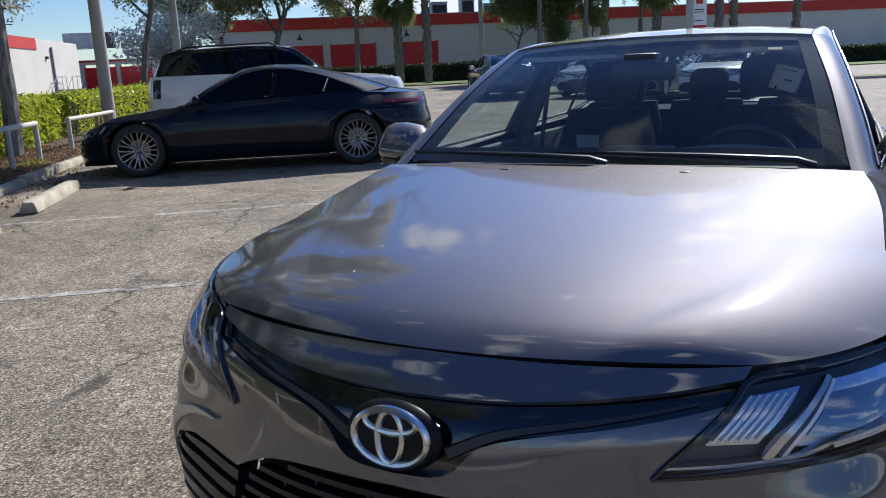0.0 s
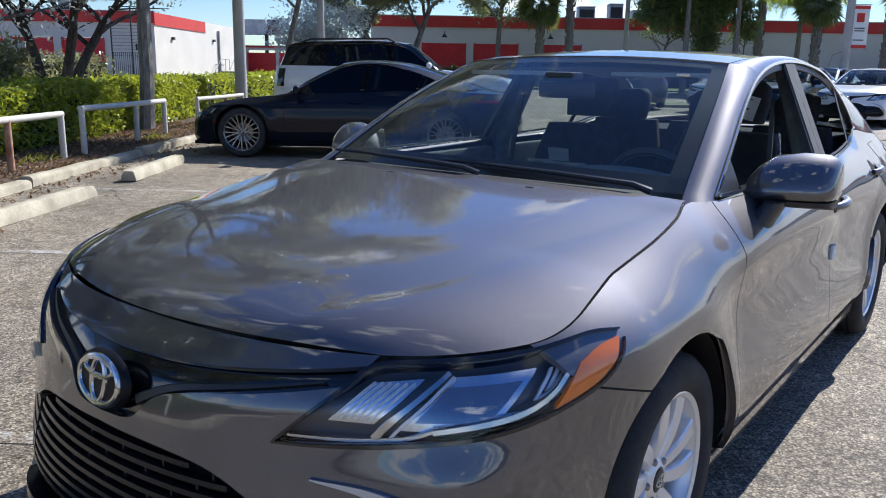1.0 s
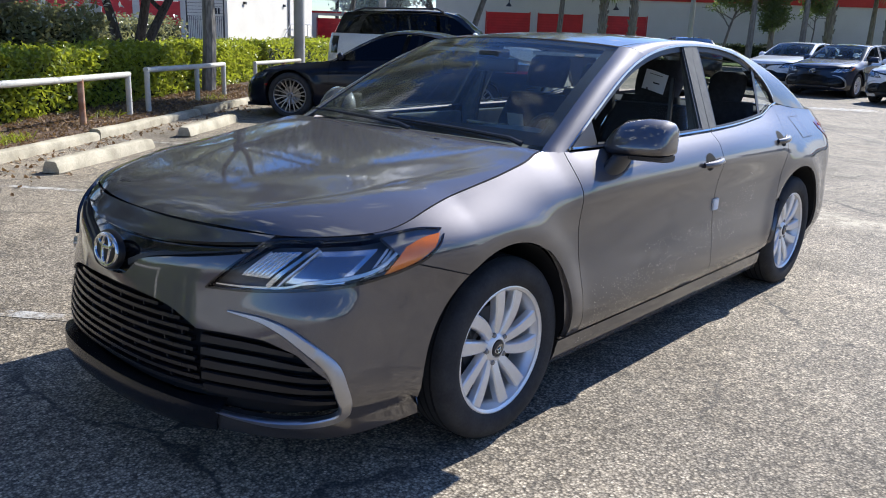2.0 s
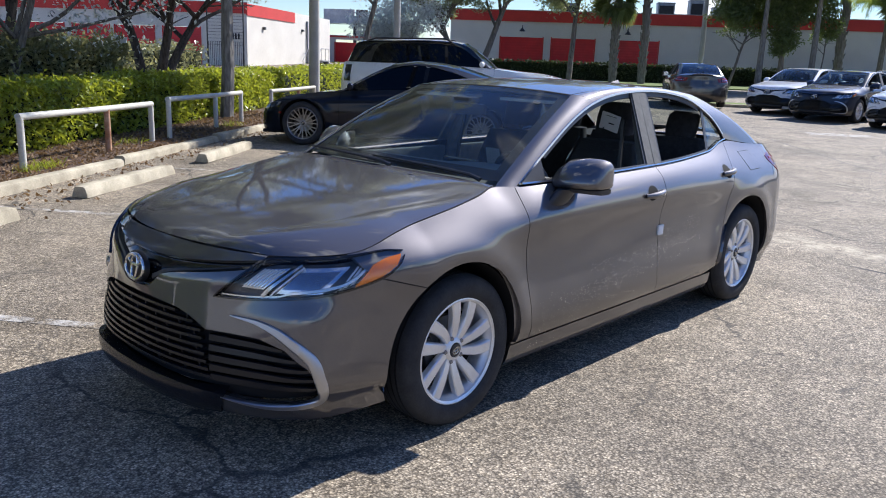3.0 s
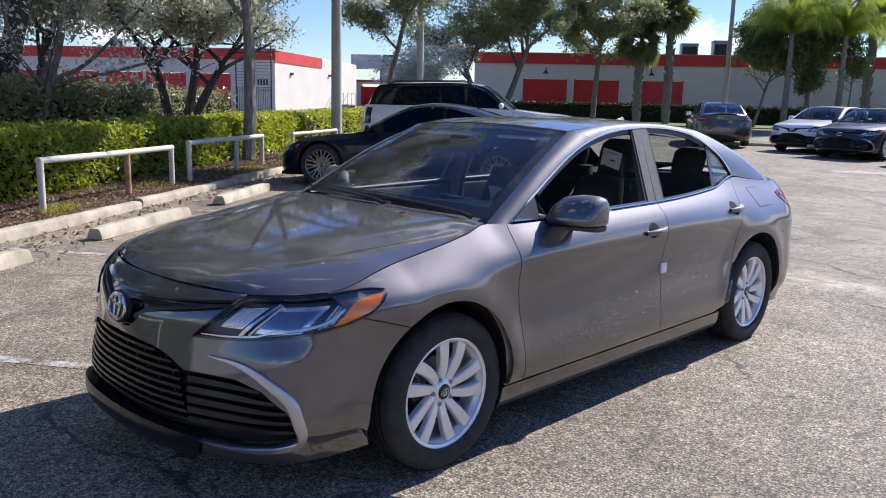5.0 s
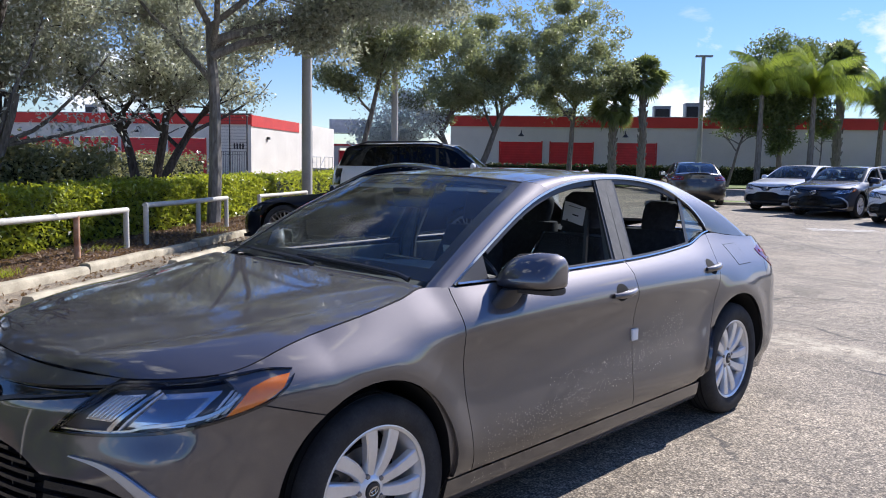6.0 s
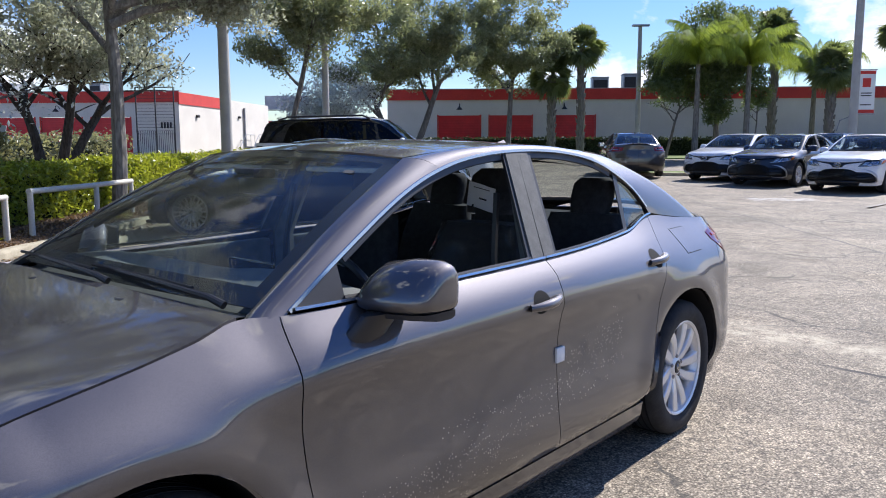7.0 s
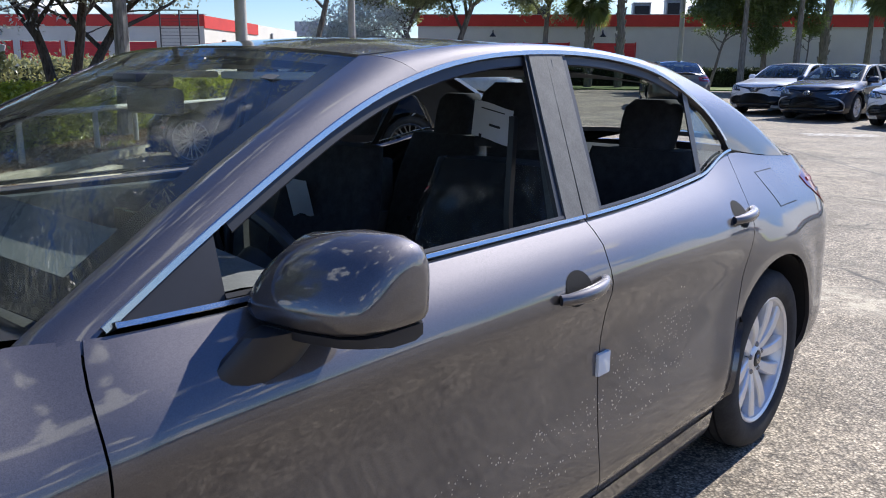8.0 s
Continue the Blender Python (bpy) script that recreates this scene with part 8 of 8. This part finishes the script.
COUPE = dict(
    yc=-0.25, yr=3.35, belt=0.95, knee=0.72, nr=2.4,
    prof=((0.14, 0.18, 0.26, 0.40, 0.55, 0.66, 0.76, 0.85, 0.95), (0.82, 0.89, 0.925, 0.955, 0.965, 0.957, 0.945, 0.905, 0.83)),
    wid=((-0.4, 0.6, 1.4, 2.9, 3.4), (0.985, 0.985, 0.975, 1.0, 0.99)),
    zt=((0, 0.5, 0.8, 1.0, 1.25, 1.6, 1.9, 2.4, 3.2, 3.9, 4.3, 4.6, 5.1, 5.6), (0.60, 0.66, 0.75, 0.80, 0.835, 0.875, 0.90, 0.93, 0.965, 0.99, 0.985, 0.965, 0.95, 0.94)),
    xb=((-0.25, 0.3, 0.6, 1.2, 2.0, 2.7, 3.1, 3.35), (0.80, 0.78, 0.80, 0.83, 0.83, 0.79, 0.76, 0.74)),
    yf=((0.14, 0.2, 0.3, 0.45, 0.55, 0.62, 0.7, 0.8), (-0.84, -0.90, -0.93, -0.92, -0.88, -0.82, -0.70, -0.60)),
    nf=((0.2, 0.5, 0.8), (2.2, 2.1, 2.1)),
    yrear=((0.16, 0.3, 0.5, 0.7, 0.9, 0.97), (3.98, 4.08, 4.11, 4.06, 4.02, 3.98)),
    arch=((0.0, 0.36, 0.395), (2.95, 0.36, 0.40)))
COUPE_TOP = dict(
    sill=0.16, doors=(0.62, 1.78, 2.62), hood_w=0.62, cowl=0.52, mid=1.9, handle_z=0.80, mirror=0.80, lean=0.10, deck_w=4.35,
    hood=((-0.80, 0.605), (-0.5, 0.73), (0.0, 0.82), (0.50, 0.90)),
    ws_c=((0.52, 0.90), (0.95, 1.16), (1.38, 1.365)), ws_e=((0.74, 0.62, 0.905), (0.67, 1.02, 1.14), (0.57, 1.42, 1.325)),
    roof_c=((1.38, 1.37), (1.75, 1.418), (2.15, 1.405), (2.5, 1.355)), roof_e=((0.57, 1.42, 1.33), (0.57, 1.75, 1.372), (0.56, 2.15, 1.36), (0.54, 2.46, 1.315)),
    back_c=((2.5, 1.352), (3.0, 1.21), (3.52, 1.03)), back_e=((0.54, 2.46, 1.312), (0.55, 2.95, 1.175), (0.56, 3.38, 1.02)),
    deck=((3.53, 1.025), (3.8, 0.985), (3.98, 0.96)),
    rail_in=((0.745, 0.615, 0.905), (0.672, 1.02, 1.142), (0.572, 1.42, 1.328), (0.572, 1.75, 1.374), (0.56, 2.15, 1.362), (0.54, 2.46, 1.315), (0.55, 2.95, 1.178), (0.56, 3.38, 1.022)),
    rail_out=((0.80, 0.66, 0.895), (0.735, 1.05, 1.115), (0.655, 1.42, 1.292), (0.64, 1.75, 1.340), (0.64, 2.15, 1.322), (0.66, 2.46, 1.258), (0.72, 2.80, 1.13), (0.765, 3.02, 0.995)),
    panes=((0.70, 1.70), (1.76, 2.50), (2.53, 3.00)),
    lamps=(("headlight", 0.62, 0.86, 0.60, 0.69, GLOSS_BLACK), ("side_marker", 0.86, 0.90, 0.50, 0.53, RED_LENS), ("tail_light", 4.60, 5.3, 0.825, 0.862, RED_LENS)))
coupe = simple_car("coupe", "midnight blue fastback coupe parked nose to the kerb", COUPE, COUPE_TOP, BLACKBLUE_PAINT, wheel_x=0.835)
coupe.matrix_world = lot(-3.08, 9.98, 0.0, -90)

WAGON = dict(
    yc=-0.25, yr=3.4, belt=1.18, knee=0.95, nr=3.2,
    prof=((0.2, 0.28, 0.4, 0.6, 0.8, 0.95, 1.08, 1.18), (0.86, 0.93, 0.96, 0.975, 0.975, 0.965, 0.935, 0.89)),
    wid=((-0.4, 0.6, 1.4, 2.9, 3.5), (0.98, 1.0, 1.0, 1.0, 0.985)),
    zt=((0, 0.6, 0.9, 1.1, 1.8, 2.2, 3.2, 4.2, 4.65, 5.2, 5.65), (0.98, 1.0, 1.03, 1.05, 1.12, 1.15, 1.17, 1.18, 1.18, 1.18, 1.18)),
    xb=((-0.25, 0.3, 0.6, 1.2, 2.4, 3.4), (0.86, 0.85, 0.86, 0.89, 0.88, 0.84)),
    yf=((0.2, 0.3, 0.5, 0.8, 0.98), (-0.80, -0.86, -0.90, -0.88, -0.80)),
    nf=((0.2, 0.5, 1.0), (2.6, 2.8, 2.8)),
    yrear=((0.2, 0.3, 0.5, 0.8, 1.18), (3.95, 4.02, 4.06, 4.04, 3.98)),
    arch=((0.0, 0.38, 0.42), (2.92, 0.38, 0.42)))
WAGON_TOP = dict(
    sill=0.24, doors=(0.62, 1.66, 2.50), hood_w=0.72, cowl=0.62, mid=2.0, handle_z=0.98, mirror=0.85, lean=0.05, deck_w=4.5,
    hood=((-0.78, 0.985), (-0.4, 1.06), (0.1, 1.10), (0.60, 1.15)),
    ws_c=((0.62, 1.15), (0.95, 1.42), (1.30, 1.655)), ws_e=((0.80, 0.70, 1.15), (0.74, 1.02, 1.40), (0.66, 1.36, 1.62)),
    roof_c=((1.30, 1.66), (1.9, 1.715), (2.7, 1.70), (3.62, 1.64)), roof_e=((0.66, 1.36, 1.625), (0.67, 1.9, 1.675), (0.67, 2.7, 1.66), (0.65, 3.55, 1.605)),
    back_c=((3.62, 1.63), (3.82, 1.40), (3.95, 1.185)), back_e=((0.65, 3.55, 1.60), (0.70, 3.72, 1.39), (0.74, 3.80, 1.185)),
    deck=((3.95, 1.183), (3.965, 1.182), (3.98, 1.18)),
    rail_in=((0.805, 0.70, 1.15), (0.745, 1.02, 1.402), (0.665, 1.36, 1.622), (0.675, 1.9, 1.677), (0.675, 2.7, 1.662), (0.655, 3.55, 1.607), (0.70, 3.72, 1.392), (0.745, 3.80, 1.186)),
    rail_out=((0.86, 0.74, 1.14), (0.80, 1.05, 1.37), (0.735, 1.36, 1.56), (0.725, 1.9, 1.625), (0.725, 2.7, 1.61), (0.73, 3.2, 1.575), (0.76, 3.48, 1.42), (0.825, 3.62, 1.19)),
    panes=((0.80, 1.60), (1.66, 2.44), (2.49, 3.58)), roof_mat=WHITE_PAINT, frame_mat=GLOSS_BLACK, alloy=ALLOY,
    lamps=(("headlight", 0.55, 0.90, 0.84, 0.95, LENS), ("tail_light", 4.86, 5.08, 0.78, 1.12, GLOSS_BLACK)))
wagon = simple_car("sport_utility", "white sport utility with dark glass, backed to the kerb", WAGON, WAGON_TOP, WHITE_PAINT, low_mat=WHITE_PAINT, wheel_spec=(0.38, 0.255, 0.27, 10, "swirl"), wheel_x=0.83)
wagon.matrix_world = lot(0.05, 15.45, 0.0, 90) @ Matrix.Translation((0, -0.24, 0)) @ Matrix.Diagonal((1.03, 1.075, 1.075, 1))
for sx in (1, -1):
    part("roof_rail", tube(bmesh.new(), [(sx * 0.69, 1.55, 1.65), (sx * 0.70, 1.7, 1.72), (sx * 0.70, 3.2, 1.69), (sx * 0.68, 3.4, 1.63)], 0.018, 8), SATIN_BLACK, wagon)

# ---- small loose things in and on the grey sedan ----
def sheet_of_paper(name, label, centre, w, h, rx, rz, marks, ry=0):
    t = thing(name, label, "paper")
    m = pose(*centre, rx, ry, rz)
    bm = bmesh.new()
    grid_faces(bm, [[m @ Vector((w * (i / 6 - 0.5), 0.004 * math.sin(i * 0.9), h * (j / 6 - 0.5))) for j in range(7)] for i in range(7)])
    bmesh.ops.solidify(bm, geom=bm.faces[:], thickness=0.0006)
    part("sheet", bm, PAPER, t)
    for x_, z_, ww, hh in marks:
        bm = new_box(0, 0, 0, ww, 0.0008, hh)
        bmesh.ops.transform(bm, matrix=m @ Matrix.Translation((x_, -0.006, z_)), verts=bm.verts)
        part("print", bm, INK, t)
    return t


sheet_of_paper("paper_tag", "white printed paper tag hung on the driver's headrest", (0.452, 1.738, 1.213), 0.118, 0.110, 20, 18, ((0.01, -0.005, 0.034, 0.007), (-0.03, -0.045, 0.008, 0.01), (0.0, 0.04, 0.07, 0.003)), ry=14)
sheet_of_paper("paper_sheet", "white paper sheet on the passenger seat back", (-0.44, 1.755, 0.89), 0.11, 0.17, 16, 8, ((0.0, -0.05, 0.03, 0.006),))
st = new_box(0, 0, 0, 0.046, 0.020, 0.0012)
bmesh.ops.transform(st, matrix=pose(0.455, 1.0, 1.337, 24, 3, 0), verts=st.verts)
part("window_sticker", st, TRIM_GREY, hero, "small white sticker inside the glass")
